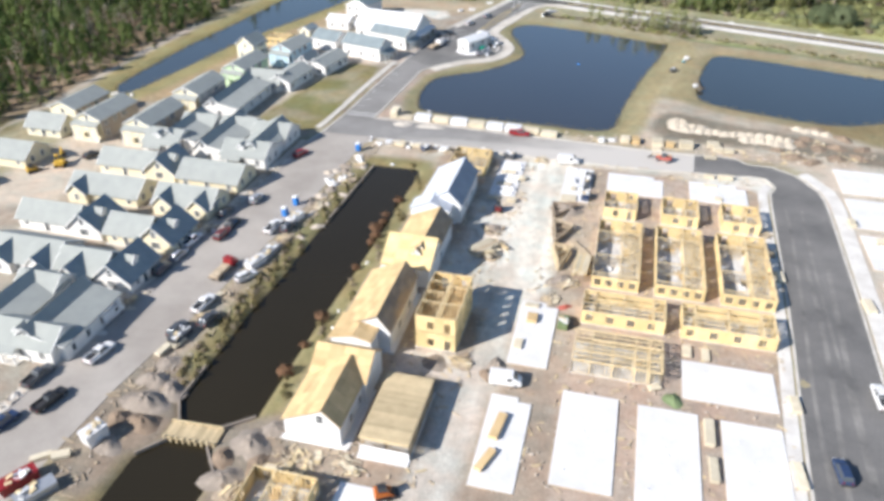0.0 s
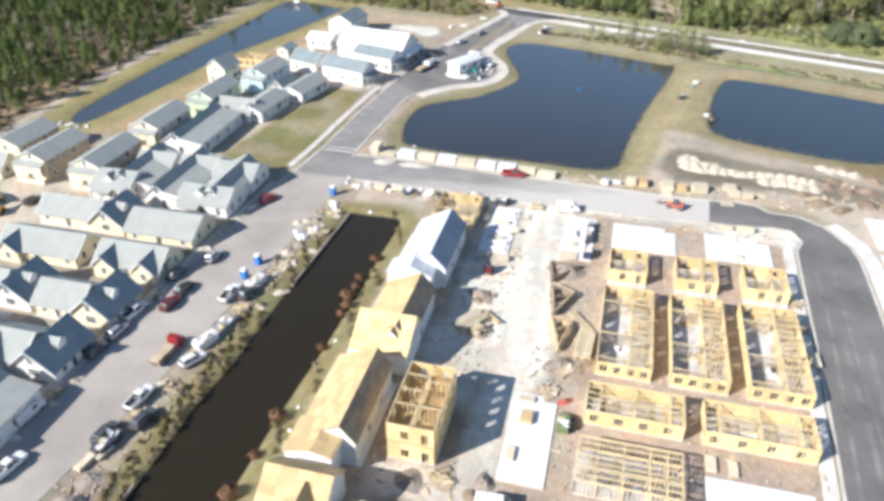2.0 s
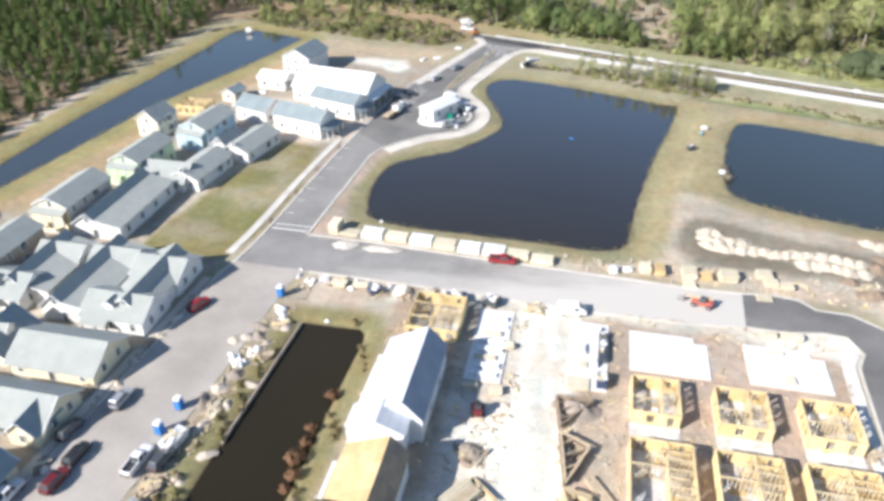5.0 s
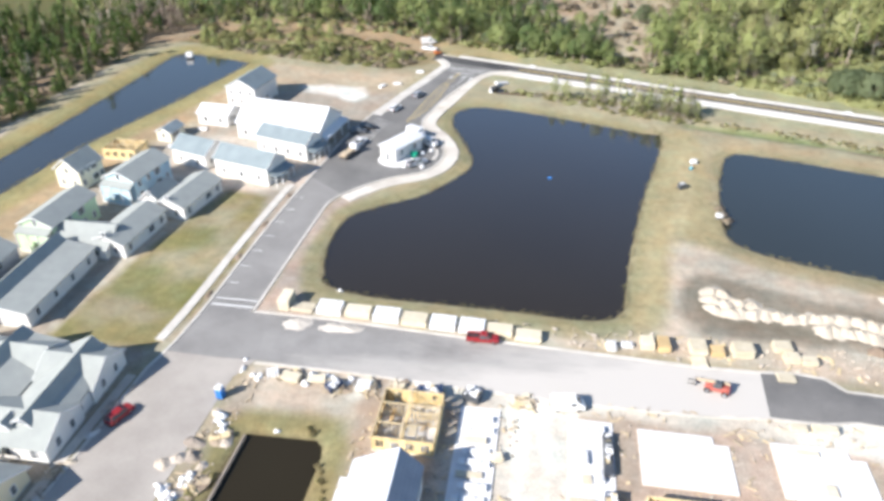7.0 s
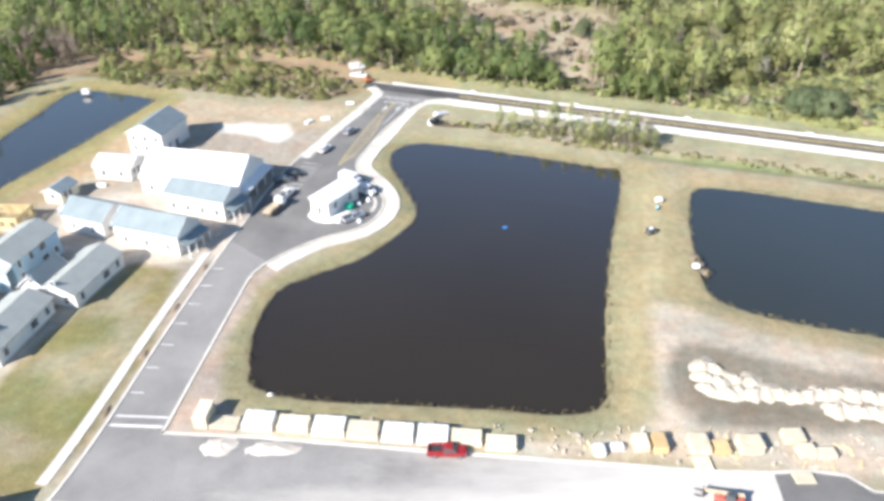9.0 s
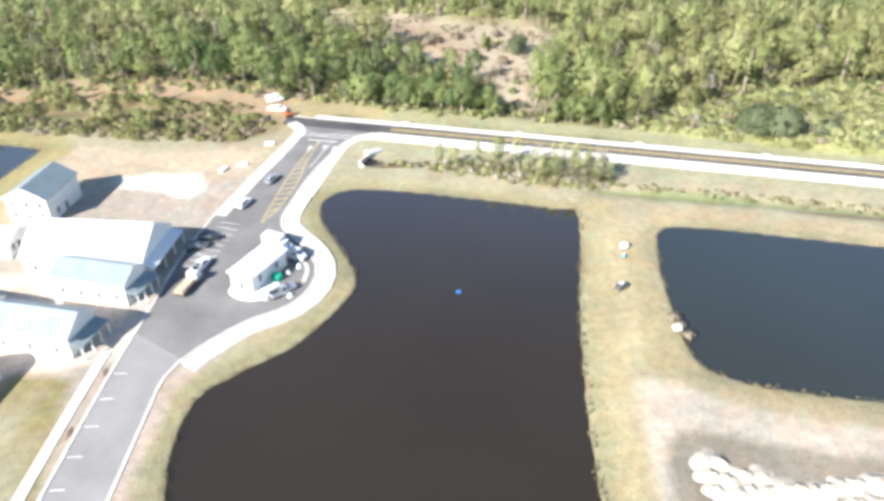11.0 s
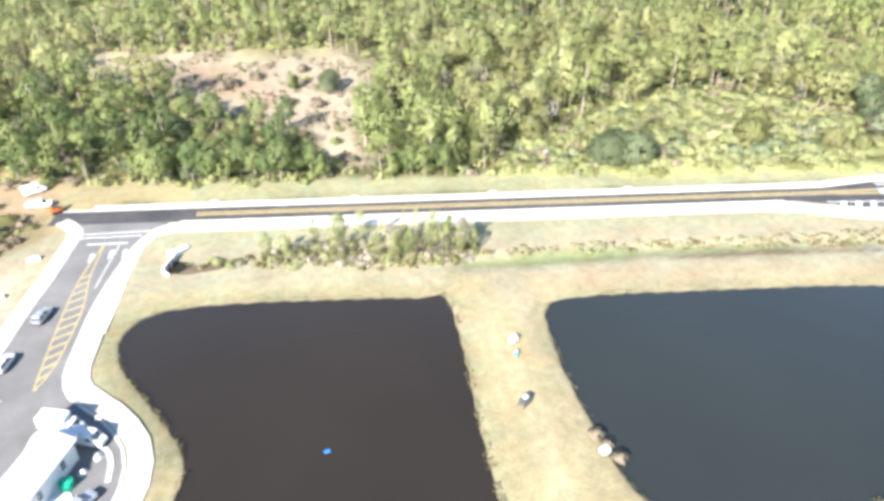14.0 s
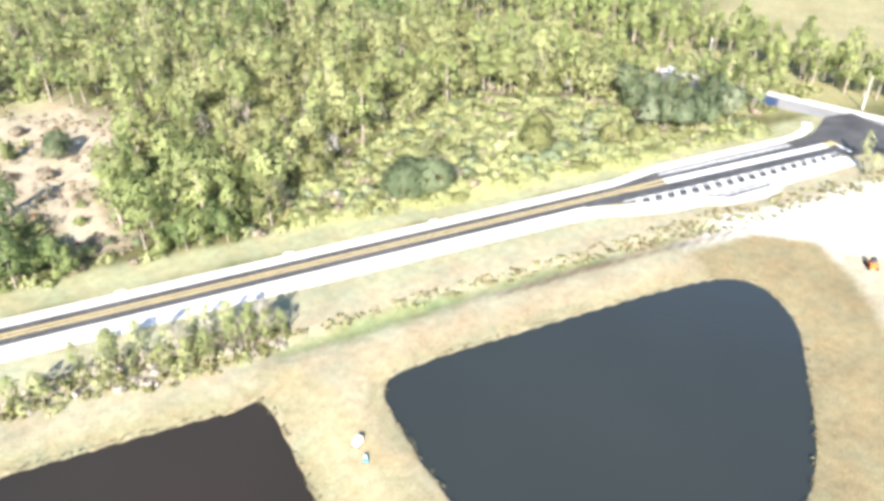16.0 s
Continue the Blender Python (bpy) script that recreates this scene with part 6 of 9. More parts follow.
def tree_shape(kind, seed, rich=1.0):
    """Wood and leaves of one tree, standing at the origin."""
    rs = np.random.RandomState(seed)
    limbs = []
    if kind == "pine":
        h, r, base, count, rad, size = rs.uniform(10, 15.5), rs.uniform(3.3, 4.7), 0.22, int(60 * rich), 1.2, 0.5
        lean = rs.normal(size=2) * 0.4
        limbs.append(tri_tube([(0, 0, -0.3), (lean[0] * 0.5, lean[1] * 0.5, h * 0.5), (lean[0], lean[1], h)], [0.24, 0.17, 0.05]))
        c = boughs(rs, h, base, r, count, lean, lambda t: (1 - 0.75 * t ** 1.6) * (0.7 + 0.3 * min(1, t / 0.2)))
    elif kind == "young":
        h, r, base, count, rad, size = rs.uniform(6, 10), rs.uniform(2.1, 3.1), 0.10, int(30 * rich), 1.0, 0.48
        limbs.append(tri_tube([(0, 0, -0.3), (0, 0, h)], [0.13, 0.03]))
        t = rs.uniform(0, 1, count)
        rr = r * (1 - 0.85 * t) * np.sqrt(rs.uniform(0.2, 1, count))
        an = rs.uniform(0, 6.283, count)
        c = np.stack([rr * np.cos(an), rr * np.sin(an), h * (base + (1 - base) * t)], 1)
    elif kind == "tall":
        h, r, base, count, rad, size = rs.uniform(13, 18), rs.uniform(3.2, 4.5), 0.48, int(50 * rich), 1.2, 0.5
        lean = rs.normal(size=2) * 0.6
        limbs.append(tri_tube([(0, 0, -0.3), (lean[0] * 0.4, lean[1] * 0.4, h * 0.6), (lean[0], lean[1], h * 0.96)], [0.28, 0.21, 0.06]))
        c = boughs(rs, h, base, r, count, lean, lambda t: math.sin(math.pi * (0.22 + 0.7 * t)))
    elif kind == "oak":
        h, r, count, rad, size = rs.uniform(8, 9.5), rs.uniform(4.2, 5.0), int(100 * rich), 1.05, 0.4
        limbs.append(tri_tube([(0, 0, -0.3), (0.1, 0, 2.2)], [0.4, 0.3]))
        d = rs.normal(size=(count, 3))
        d /= np.linalg.norm(d, axis=1)[:, None]
        d[:, 2] = np.abs(d[:, 2]) * 1.0 - 0.25
        c = d * np.array([r, r, h * 0.55]) * rs.uniform(0.86, 1.04, (count, 1)) + np.array([0, 0, h * 0.42])
        for k in range(6):
            e = c[k * 5]
            limbs.append(tri_tube([(0.1, 0, 2.0), (e[0] * 0.5, e[1] * 0.5, 2.0 + (e[2] - 2.0) * 0.6), tuple(e)], [0.2, 0.12, 0.04]))
    elif kind == "dome":
        h, r, count, rad, size = rs.uniform(11, 15.5), rs.uniform(3.4, 4.9), int(66 * rich), 1.1, 0.55
        lean = rs.normal(size=2) * 0.4
        limbs.append(tri_tube([(0, 0, -0.3), (lean[0] * 0.4, lean[1] * 0.4, h * 0.4), (lean[0], lean[1], h * 0.85)], [0.26, 0.2, 0.08]))
        d = rs.normal(size=(count, 3))
        d /= np.linalg.norm(d, axis=1)[:, None]
        swell = 1 + 0.22 * np.sin(3 * np.arctan2(d[:, 1], d[:, 0]) + rs.uniform(0, 6)) * np.cos(2.2 * d[:, 2] + rs.uniform(0, 6))
        c = d * np.array([r, r, h * 0.34]) * (rs.uniform(0.84, 1.0, count) * swell)[:, None] + np.array([lean[0] * 0.8, lean[1] * 0.8, h * 0.64])
    elif kind == "bush":
        h, r, count, rad, size = rs.uniform(1.1, 2.2), rs.uniform(1.3, 2.2), int(30 * rich), 0.38, 0.27
        limbs.append(tri_tube([(0, 0, -0.2), (0, 0, h * 0.6)], [0.06, 0.03], 3))
        d = rs.normal(size=(count, 3))
        d /= np.linalg.norm(d, axis=1)[:, None]
        d[:, 2] = np.abs(d[:, 2])
        c = d * np.array([r, r, h * 0.8]) * rs.uniform(0.9, 1.0, (count, 1)) + np.array([0, 0, 0.1])
    elif kind == "mat":
        h, r, count, rad, size = rs.uniform(0.8, 1.7), rs.uniform(2.2, 4.0), int(62 * rich), 0.5, 0.27
        limbs.append(tri_tube([(0, 0, -0.2), (0, 0, h * 0.6)], [0.06, 0.03], 3))
        rr, an = r * np.sqrt(rs.uniform(0, 1, count)), rs.uniform(0, 6.283, count)
        c = np.stack([rr * np.cos(an), rr * np.sin(an), h * np.sqrt(1.02 - (rr / r) ** 2)], 1)
    elif kind == "thin":
        h, r, base, count, rad, size = rs.uniform(7, 11), rs.uniform(1.5, 2.4), 0.30, int(30 * rich), 0.7, 0.27
        lean = rs.normal(size=2) * 0.5
        limbs.append(tri_tube([(0, 0, -0.3), (lean[0] * 0.4, lean[1] * 0.4, h * 0.5), (lean[0], lean[1], h)], [0.14, 0.11, 0.04]))
        t = rs.uniform(0, 1, count)
        rr = r * np.sin(np.pi * (0.15 + 0.8 * t)) * np.sqrt(rs.uniform(0.1, 1, count))
        an = rs.uniform(0, 6.283, count)
        c = np.stack([rr * np.cos(an) + lean[0] * 0.7, rr * np.sin(an) + lean[1] * 0.7, h * (base + (1 - base) * t)], 1)
    elif kind == "bare":
        h, count, rad, size = rs.uniform(8, 13), int(30 * rich), 1.1, 0.2
        limbs.append(tri_tube([(0, 0, -0.3), (0.2, 0.1, h * 0.55), (0.3, 0.1, h)], [0.16, 0.1, 0.03]))
        an, t = rs.uniform(0, 6.283, count), rs.uniform(0.4, 1, count)
        c = np.stack([2.3 * (1.35 - t) * np.cos(an), 2.3 * (1.35 - t) * np.sin(an), h * t], 1)
        for k in range(8):
            limbs.append(tri_tube([(0.15, 0.1, h * t[k] * 0.75), tuple(c[k])], [0.06, 0.02], 3))
    else:
        h, r, count, rad, size = rs.uniform(1.0, 2.2), rs.uniform(1.0, 1.9), int(19 * rich), 0.5, 0.3
        limbs.append(tri_tube([(0, 0, -0.2), (0, 0, h * 0.6)], [0.06, 0.03], 3))
        an = rs.uniform(0, 6.283, count)
        rr = r * np.sqrt(rs.uniform(0, 1, count))
        c = np.stack([rr * np.cos(an), rr * np.sin(an), h * (0.25 + 0.75 * rs.uniform(0, 1, count) * (1 - rr / r * 0.6))], 1)
    # limbs reach out to some of the sprays
    if kind in ("pine", "tall", "thin", "young", "dome"):
        for k in range(5):
            e = c[k]
            limbs.append(tri_tube([(0, 0, e[2] - 0.5), tuple(e)], [0.05, 0.02], 3))
    wood = join(limbs)
    fine = kind in ("pine", "tall", "young", "oak", "dome")
    leaves = leaf_cloud(rs, c, rad, 8 if fine else 7, size * (0.85 if fine else 1.0), 0.35 if fine else 0.7, 0.6 if fine else 0.4, 1.3 if kind == "mat" else 0.3)
    return wood, leaves


def fast_mesh(name, verts, tris, materials, slot, tone, normals=None):
    me = bpy.data.meshes.new(name)
    me.vertices.add(len(verts))
    me.vertices.foreach_set("co", np.ascontiguousarray(verts, np.float32).reshape(-1))
    me.loops.add(tris.size)
    me.loops.foreach_set("vertex_index", np.ascontiguousarray(tris, np.int32).reshape(-1))
    me.polygons.add(len(tris))
    me.polygons.foreach_set("loop_start", (np.arange(len(tris)) * 3).astype(np.int32))
    for m in materials:
        me.materials.append(m)
    me.polygons.foreach_set("material_index", np.asarray(slot, np.int32))
    att = me.attributes.new("tone", "FLOAT", "POINT")
    att.data.foreach_set("value", np.asarray(tone, np.float32))
    if normals is not None:
        soft = me.attributes.new("custom_normal", "FLOAT_VECTOR", "POINT")
        soft.data.foreach_set("vector", np.ascontiguousarray(normals, np.float32).reshape(-1))
        me.polygons.foreach_set("use_smooth", np.ones(len(tris), bool))
    me.update()
    return me


def side_normals(v):
    """Normals of upright stems: straight out from the axis."""
    n = v * np.array([1.0, 1.0, 0.0]) + np.array([1e-4, 0, 0])
    return n / np.linalg.norm(n, axis=1)[:, None]


def wood_stuff(name, places, kinds, shares, leaf_materials, label, category, seed, scale=(0.8, 1.2), rich=1.0):
    """Uncountable growth as one object: places (n, 2), kinds of tree and their shares, one leaf material a kind."""
    rs = np.random.RandomState(seed)
    V, F, S, T, N, n = [], [], [], [], [], 0
    mats = [M["bark"]] + [M[k] for k in leaf_materials]
    forms = [[tree_shape(k, seed * 100 + 10 * i + j, rich) for j in range(4)] for i, k in enumerate(kinds)]
    pick = rs.choice(len(kinds), len(places), p=np.array(shares) / sum(shares))
    which = rs.randint(0, 4, len(places))
    for i in range(len(kinds)):
        for j in range(4):
            at = places[(pick == i) & (which == j)]
            if not len(at):
                continue
            (wv, wf), (lv, lf, ln) = forms[i][j]
            n0 = np.concatenate([side_normals(wv), ln])
            v0 = np.concatenate([wv, lv])
            f0 = np.concatenate([wf, lf + len(wv)])
            a, s = rs.uniform(0, 6.283, len(at)), rs.uniform(*scale, len(at))
            co, si = np.cos(a) * s, np.sin(a) * s
            x = v0[None, :, 0] * co[:, None] - v0[None, :, 1] * si[:, None] + at[:, :1]
            y = v0[None, :, 0] * si[:, None] + v0[None, :, 1] * co[:, None] + at[:, 1:]
            z = v0[None, :, 2] * s[:, None] + np.zeros_like(x)
            V.append(np.stack([x, y, z], -1).reshape(-1, 3))
            cs, sn = np.cos(a)[:, None], np.sin(a)[:, None]
            N.append(np.stack([n0[None, :, 0] * cs - n0[None, :, 1] * sn, n0[None, :, 0] * sn + n0[None, :, 1] * cs, n0[None, :, 2] + np.zeros_like(x)], -1).reshape(-1, 3))
            F.append((f0[None] + (np.arange(len(at)) * len(v0))[:, None, None]).reshape(-1, 3) + n)
            S.append(np.tile(np.concatenate([np.zeros(len(wf)), np.full(len(lf), i + 1)]), len(at)))
            T.append(np.repeat(rs.uniform(0, 1, len(at)), len(v0)))
            n += len(at) * len(v0)
    me = fast_mesh(name, np.concatenate(V), np.concatenate(F), mats, np.concatenate(S), np.concatenate(T), np.concatenate(N))
    return tagged(new(name, me), label, category, "", "stuff")


def scatter(x0, x1, y0, y1, step, keep, seed):
    rs = np.random.RandomState(seed)
    X, Y = np.meshgrid(np.arange(x0, x1, step), np.arange(y0, y1, step))
    P = np.stack([X.ravel(), Y.ravel()], 1) + rs.uniform(-0.48, 0.48, (X.size, 2)) * step
    return P[keep(P[:, 0], P[:, 1])]


def far_s(X, Y):
    """Metres to the left of the far road's centre line, and along it."""
    dx, dy = X - FAR_O.x, Y - FAR_O.y
    return dx * FAR_LEFT.x + dy * FAR_LEFT.y, dx * FAR.x + dy * FAR.y


CLEARING = [(-58, 468), (-62, 448), (-42, 436), (-26, 410), (-4, 388), (5, 372), (5, 352), (15, 348), (18, 380), (30, 392), (43, 428), (26, 450), (-16, 468)]
SCRUB = [(50, 332), (57, 346), (80, 351), (100, 362), (128, 365), (148, 352), (160, 338), (166, 326), (182, 300), (178, 294), (130, 308), (90, 319)]
OAKS = [(135, 314), (133, 308), (170, 301), (178, 318), (176, 338), (164, 340), (152, 324)]
OPEN_BACK = [(-75, 560), (-62, 492), (-40, 472), (28, 456), (30, 480), (0, 530), (-40, 570)]
ROAD_E = [np.array(p) for p in cross_far]


def clear_of_road(X, Y, reach=6.0):
    best = np.full(X.shape, 1e9)
    for a, b in zip(ROAD_E[:-1], ROAD_E[1:]):
        d = b - a
        t = np.clip(((X - a[0]) * d[0] + (Y - a[1]) * d[1]) / (d @ d), 0, 1)
        best = np.minimum(best, np.hypot(X - a[0] - t * d[0], Y - a[1] - t * d[1]))
    return best > np.where(Y < 348, reach, 5.5)


def north_wood(X, Y):
    s, u = far_s(X, Y)
    ok = ((X <= -52) & (Y > np.interp(X, [-215, -115, -83, -68, -52], [372, 380, 378, 370, 360]) + 2 * np.sin(X * 0.3))) | ((s > 16) & (X > -52))
    ok &= np.sin(X * 0.21 + 1.3) * np.sin(Y * 0.17 + X * 0.05) > -0.72
    ok &= (signed(X, Y, CLEARING) > 1.5) & (signed(X, Y, SCRUB) > 0) & (signed(X, Y, OAKS) > 0) & clear_of_road(X, Y, 10)
    east = X > np.interp(Y, [100, 470], [222, 178])
    ok &= ~east
    return ok & (Y > 300)


# the wood behind the far road: dark young pines to the clearing, tall pale pines past it, then the depth
near = scatter(-215, 215, 290, 430, 6.8, north_wood, 3)
young_side = (near[:, 0] < 14) & (near[:, 0] > -46) & (near[:, 1] < 405)
west_side = near[:, 0] <= -46
wood_stuff("woodland", near[young_side], ("pine", "young", "oak", "dome"), (24, 22, 16, 38), ("needles_deep", "needles_deep", "leaves_dark", "needles_deep"), "dense young pines in front of the clearing", "wood", 11, (0.5, 0.9))
wood_stuff("woodland", near[west_side], ("pine", "dome", "tall", "bare", "bare", "young"), (20, 32, 16, 12, 8, 12), ("needles", "needles_deep", "needles", "grey_twigs", "twig_mauve", "needles"), "mixed wood with pale bare stems", "wood", 41, (0.6, 1.1))
east_side = near[:, 0] > 52
wood_stuff("woodland", near[~young_side & ~west_side & ~east_side], ("pine", "tall", "dome", "bare", "young", "dome"), (12, 14, 46, 10, 6, 12), ("needles", "needles", "needles", "grey_twigs", "needles_deep", "leaves_olive"), "tall green pine wood with thin trunks", "wood", 42, (0.6, 1.25))
# milky haze on the eastern wood is painted into its needle colour
wood_stuff("woodland", near[east_side], ("pine", "tall", "dome", "bare", "bare", "dome"), (12, 16, 42, 12, 6, 12), ("needles_hazy", "needles", "needles_hazy", "grey_twigs", "pale_twigs", "leaves_olive"), "pine wood paled for haze with grey leafless trees", "wood", 43, (0.6, 1.2))
deep = scatter(-290, 320, 430, 580, 7.0, lambda X, Y: clear_of_road(X, Y) & (signed(X, Y, CLEARING) > 1.5) & ~((X > 235) & (Y < 520)) & ((signed(X, Y, OPEN_BACK) > 0) | (np.sin(X * 0.9) * np.sin(Y * 0.7) > 0.45)), 4)
wood_stuff("woodland", deep, ("pine", "tall", "dome", "bare", "dome"), (20, 16, 38, 12, 14), ("needles_hazy", "needles", "needles_hazy", "grey_twigs", "needles_deep"), "deep pine wood towards the horizon", "wood", 12, (0.7, 1.15), rich=0.6)
back = scatter(-80, 40, 452, 572, 3.4, lambda X, Y: signed(X, Y, OPEN_BACK) < 2, 44)
wood_stuff("scrub_belt", back, ("shrub", "shrub", "young"), (62, 30, 8), ("scrub", "twig_brown", "needles"), "open yellow-green scrub behind the clearing", "scrub", 45, (0.9, 1.7))
under = scatter(-215, 215, 300, 440, 4.4, lambda X, Y: (((far_s(X, Y)[0] > 14.5) & (X > -52)) | ((Y > np.interp(X, [-215, -115, -83, -68, -52], [370, 376, 374, 366, 358])) & (X <= -52))) & ((signed(X, Y, CLEARING) > 0.5) | (np.sin(X * 1.3) * np.sin(Y * 1.1) > 0.62)) & clear_of_road(X, Y, 8) & (X < 205), 5)
wood_stuff("undergrowth", under, ("shrub", "shrub", "shrub", "shrub"), (44, 12, 22, 22), ("scrub", "leaves_dark", "twig_brown", "needles"), "palmetto and brush under the pines", "undergrowth", 13, (0.8, 1.5))
glade = scatter(-50, 46, 346, 470, 2.0, lambda X, Y: (signed(X, Y, CLEARING) < 1) & (np.sin(X * 0.23 + 2) * np.sin(Y * 0.19 + X * 0.06) + 0.35 * np.sin(X * 1.9 + Y * 1.3) > 0.12), 64)
wood_stuff("undergrowth", glade, ("shrub", "shrub", "shrub"), (50, 6, 44), ("twig_brown", "rust_brush", "bank_weed"), "low brown brush in the clearing", "undergrowth", 65, (0.25, 0.7), rich=0.7)
# the low dense pine stand behind the long pond
west = scatter(-300, -168, 60, 366, 4.9, lambda X, Y: ((X < -196) | (np.sin(X * 0.7 + 1) * np.sin(Y * 0.45) > -0.25)) & (X < -183.5 - 3 * np.sin(Y * 0.11) + np.interp(Y, [240, 290], [0, 5.5]) + np.clip((Y - 340) * 0.6, 0, 14)), 6)
wood_stuff("woodland", west, ("young", "pine", "bare"), (78, 18, 4), ("needles_dark", "needles_dark", "grey_twigs"), "dense dark young pine stand", "wood", 14, (0.75, 1.1), rich=0.85)
# scrub belts
palm = scatter(40, 210, 286, 372, 3.1, lambda X, Y: (signed(X, Y, SCRUB) < 2) & (np.abs(signed(X, Y, [(100, 330), (116, 336), (128, 340), (116, 333)])) > 2.2) & (np.sin(X * 0.31 + 1) * np.sin(Y * 0.37 + X * 0.1) > -0.55), 7)
wood_stuff("scrub_belt", palm, ("mat", "mat", "bush", "bush"), (60, 20, 14, 6), ("scrub", "leaves_olive", "leaves_grey", "twig_brown"), "yellow-green palmetto scrub beside the road", "scrub", 15, (0.8, 1.2))
corner = scatter(-165, -55, 326, 382, 2.6, lambda X, Y: (signed(X, Y, [(-158, 354), (-146, 345), (-130, 341), (-104, 337), (-88, 333), (-70, 335), (-63, 346), (-68, 358), (-92, 366), (-125, 374), (-160, 372)]) < 0) & ((Y < 352) | (np.sin(X * 0.16) * np.sin(Y * 0.33 + X * 0.07) > -0.35)), 8)
wood_stuff("scrub_belt", corner, ("mat", "shrub", "bush", "young"), (40, 36, 20, 4), ("leaves_olive", "twig_brown", "scrub", "needles"), "mixed green and brown brush on a field corner", "scrub", 16, (0.4, 1.1))
band = scatter(-50, 40, 290, 330, 1.7, lambda X, Y: signed(X, Y, [(-34, 317.5), (-32, 315.5), (-19, 311), (8, 300), (23, 297.5), (29, 303), (10, 312), (-4, 316)]) < 0, 9)
wood_stuff("scrub_belt", band, ("shrub", "bush", "shrub", "shrub"), (20, 30, 25, 25), ("leaves_olive", "scrub", "bank_weed", "grey_twigs"), "pale green and tan brush along the drain by the pond", "scrub", 17, (0.4, 0.85), rich=0.9)
ditch_side = scatter(20, 195, 250, 306, 1.4, lambda X, Y: (np.abs(far_s(X, Y)[0] + 22.2) < np.interp(far_s(X, Y)[1], [60, 120, 150, 190], [1.6, 2.4, 4.2, 3.4])) & (np.sin(X * 0.5 + Y * 0.3) > -0.85), 10)
wood_stuff("scrub_belt", ditch_side, ("shrub", "shrub", "shrub"), (50, 30, 20), ("bank_weed", "dry_brush", "scrub"), "weedy brush along the ditch", "scrub", 18, (0.2, 0.55), rich=0.7)
bank = scatter(-69, -44, 60, 170, 1.15, lambda X, Y: (np.abs(signed(X, Y, CANAL) - 2.2) < 2.0) & (Y > 76) & (((X > -56) & (np.sin(X * 0.9 + Y * 0.4) > 0.93)) | ((X < -56) & (Y < 158) & (np.sin(X * 1.7 + Y * 0.9) > np.interp(Y, [112, 128], [-0.5, 0.72])))), 20)
wood_stuff("scrub_belt", bank, ("shrub", "shrub", "shrub"), (45, 30, 25), ("dry_brush", "bank_weed", "twig_brown"), "rank dry weeds on the canal bank", "weeds", 19, (0.25, 0.62))
east_wood = scatter(214, 262, 200, 420, 5.6, lambda X, Y: clear_of_road(X, Y, 17) & ((X > 228) | (Y > 350)) & (X < np.interp(Y, [200, 300, 420], [236, 244, 262])), 21)
wood_stuff("woodland", east_wood, ("tall", "pine", "shrub"), (50, 30, 20), ("needles", "needles", "scrub"), "row of tall pines along the country road", "wood", 22)
far_row = scatter(300, 520, 330, 640, 7.0, lambda X, Y: (Y > 345 + 0.42 * (X - 300) + 60) & (Y < 345 + 0.42 * (X - 300) + 130), 23)
wood_stuff("woodland", far_row, ("pine", "tall"), (60, 40), ("needles", "needles"), "tree line behind the far field", "wood", 24, rich=0.7)


# weeds and reeds along the shores
for ring, seed in ((POND_A, 61), (POND_B, 62), (POND_W, 63)):
    xs, ys = [q[0] for q in ring], [q[1] for q in ring]
    reed = scatter(min(xs) - 2, max(xs) + 2, min(ys) - 2, max(ys) + 2, 0.75, lambda X, Y: (np.abs(signed(X, Y, ring) - 0.3) < 0.55) & (np.sin(X * 0.8) * np.sin(Y * 0.9 + X * 0.3) > -0.45), seed)
    wood_stuff("reed_belt", reed, ("shrub", "shrub"), (60, 40), ("dry_brush", "bank_weed"), "low dry weeds fringing the pond's shore", "weeds", seed, (0.12, 0.26), rich=0.4)


screen = [(np.interp(y, [330, 390, 470], [199, 187, 170]) - 9.5 - 1.6 * math.sin(k * 2.1), y) for k, y in enumerate(np.arange(336, 452, 4.6))]
screen_places = [(float(x), float(y)) for x, y in screen]
roadside = scatter(184, 232, 298, 420, 3.0, lambda X, Y: clear_of_road(X, Y, 8) & (X > np.interp(Y, [298, 350, 420], [190, 186, 178])) & (X < np.interp(Y, [298, 420], [226, 214])), 66)
wood_stuff("undergrowth", roadside, ("shrub", "shrub", "young"), (55, 35, 10), ("scrub", "leaves_olive", "needles"), "brush along the country road", "undergrowth", 67, (0.7, 1.4), rich=0.8)


# single trees that can be told apart
def tree_things(name, kind, leaf, places, label, category, group, seed, scale=(0.85, 1.15), forms=3, rich=1.6):
    rs = random.Random(seed)
    made = []
    for j in range(forms):
        (wv, wf), (lv, lf, ln) = tree_shape(kind, seed * 10 + j, rich)
        tone = np.random.RandomState(seed + j).uniform(0.1, 0.9)
        made.append((fast_mesh("trunk", wv, wf, [M["bark"]], np.zeros(len(wf)), np.zeros(len(wv))),
                     fast_mesh("crown", lv, lf, [M[leaf]], np.zeros(len(lf)), np.full(len(lv), tone), ln)))
    for k, (x, y) in enumerate(places):
        t = thing(name, x, y, rs.uniform(0, 360), 0, label, category, group)
        t.scale = [rs.uniform(*scale)] * 3
        part("trunk", made[k % forms][0], None, t)
        part("crown", made[k % forms][1], None, t)


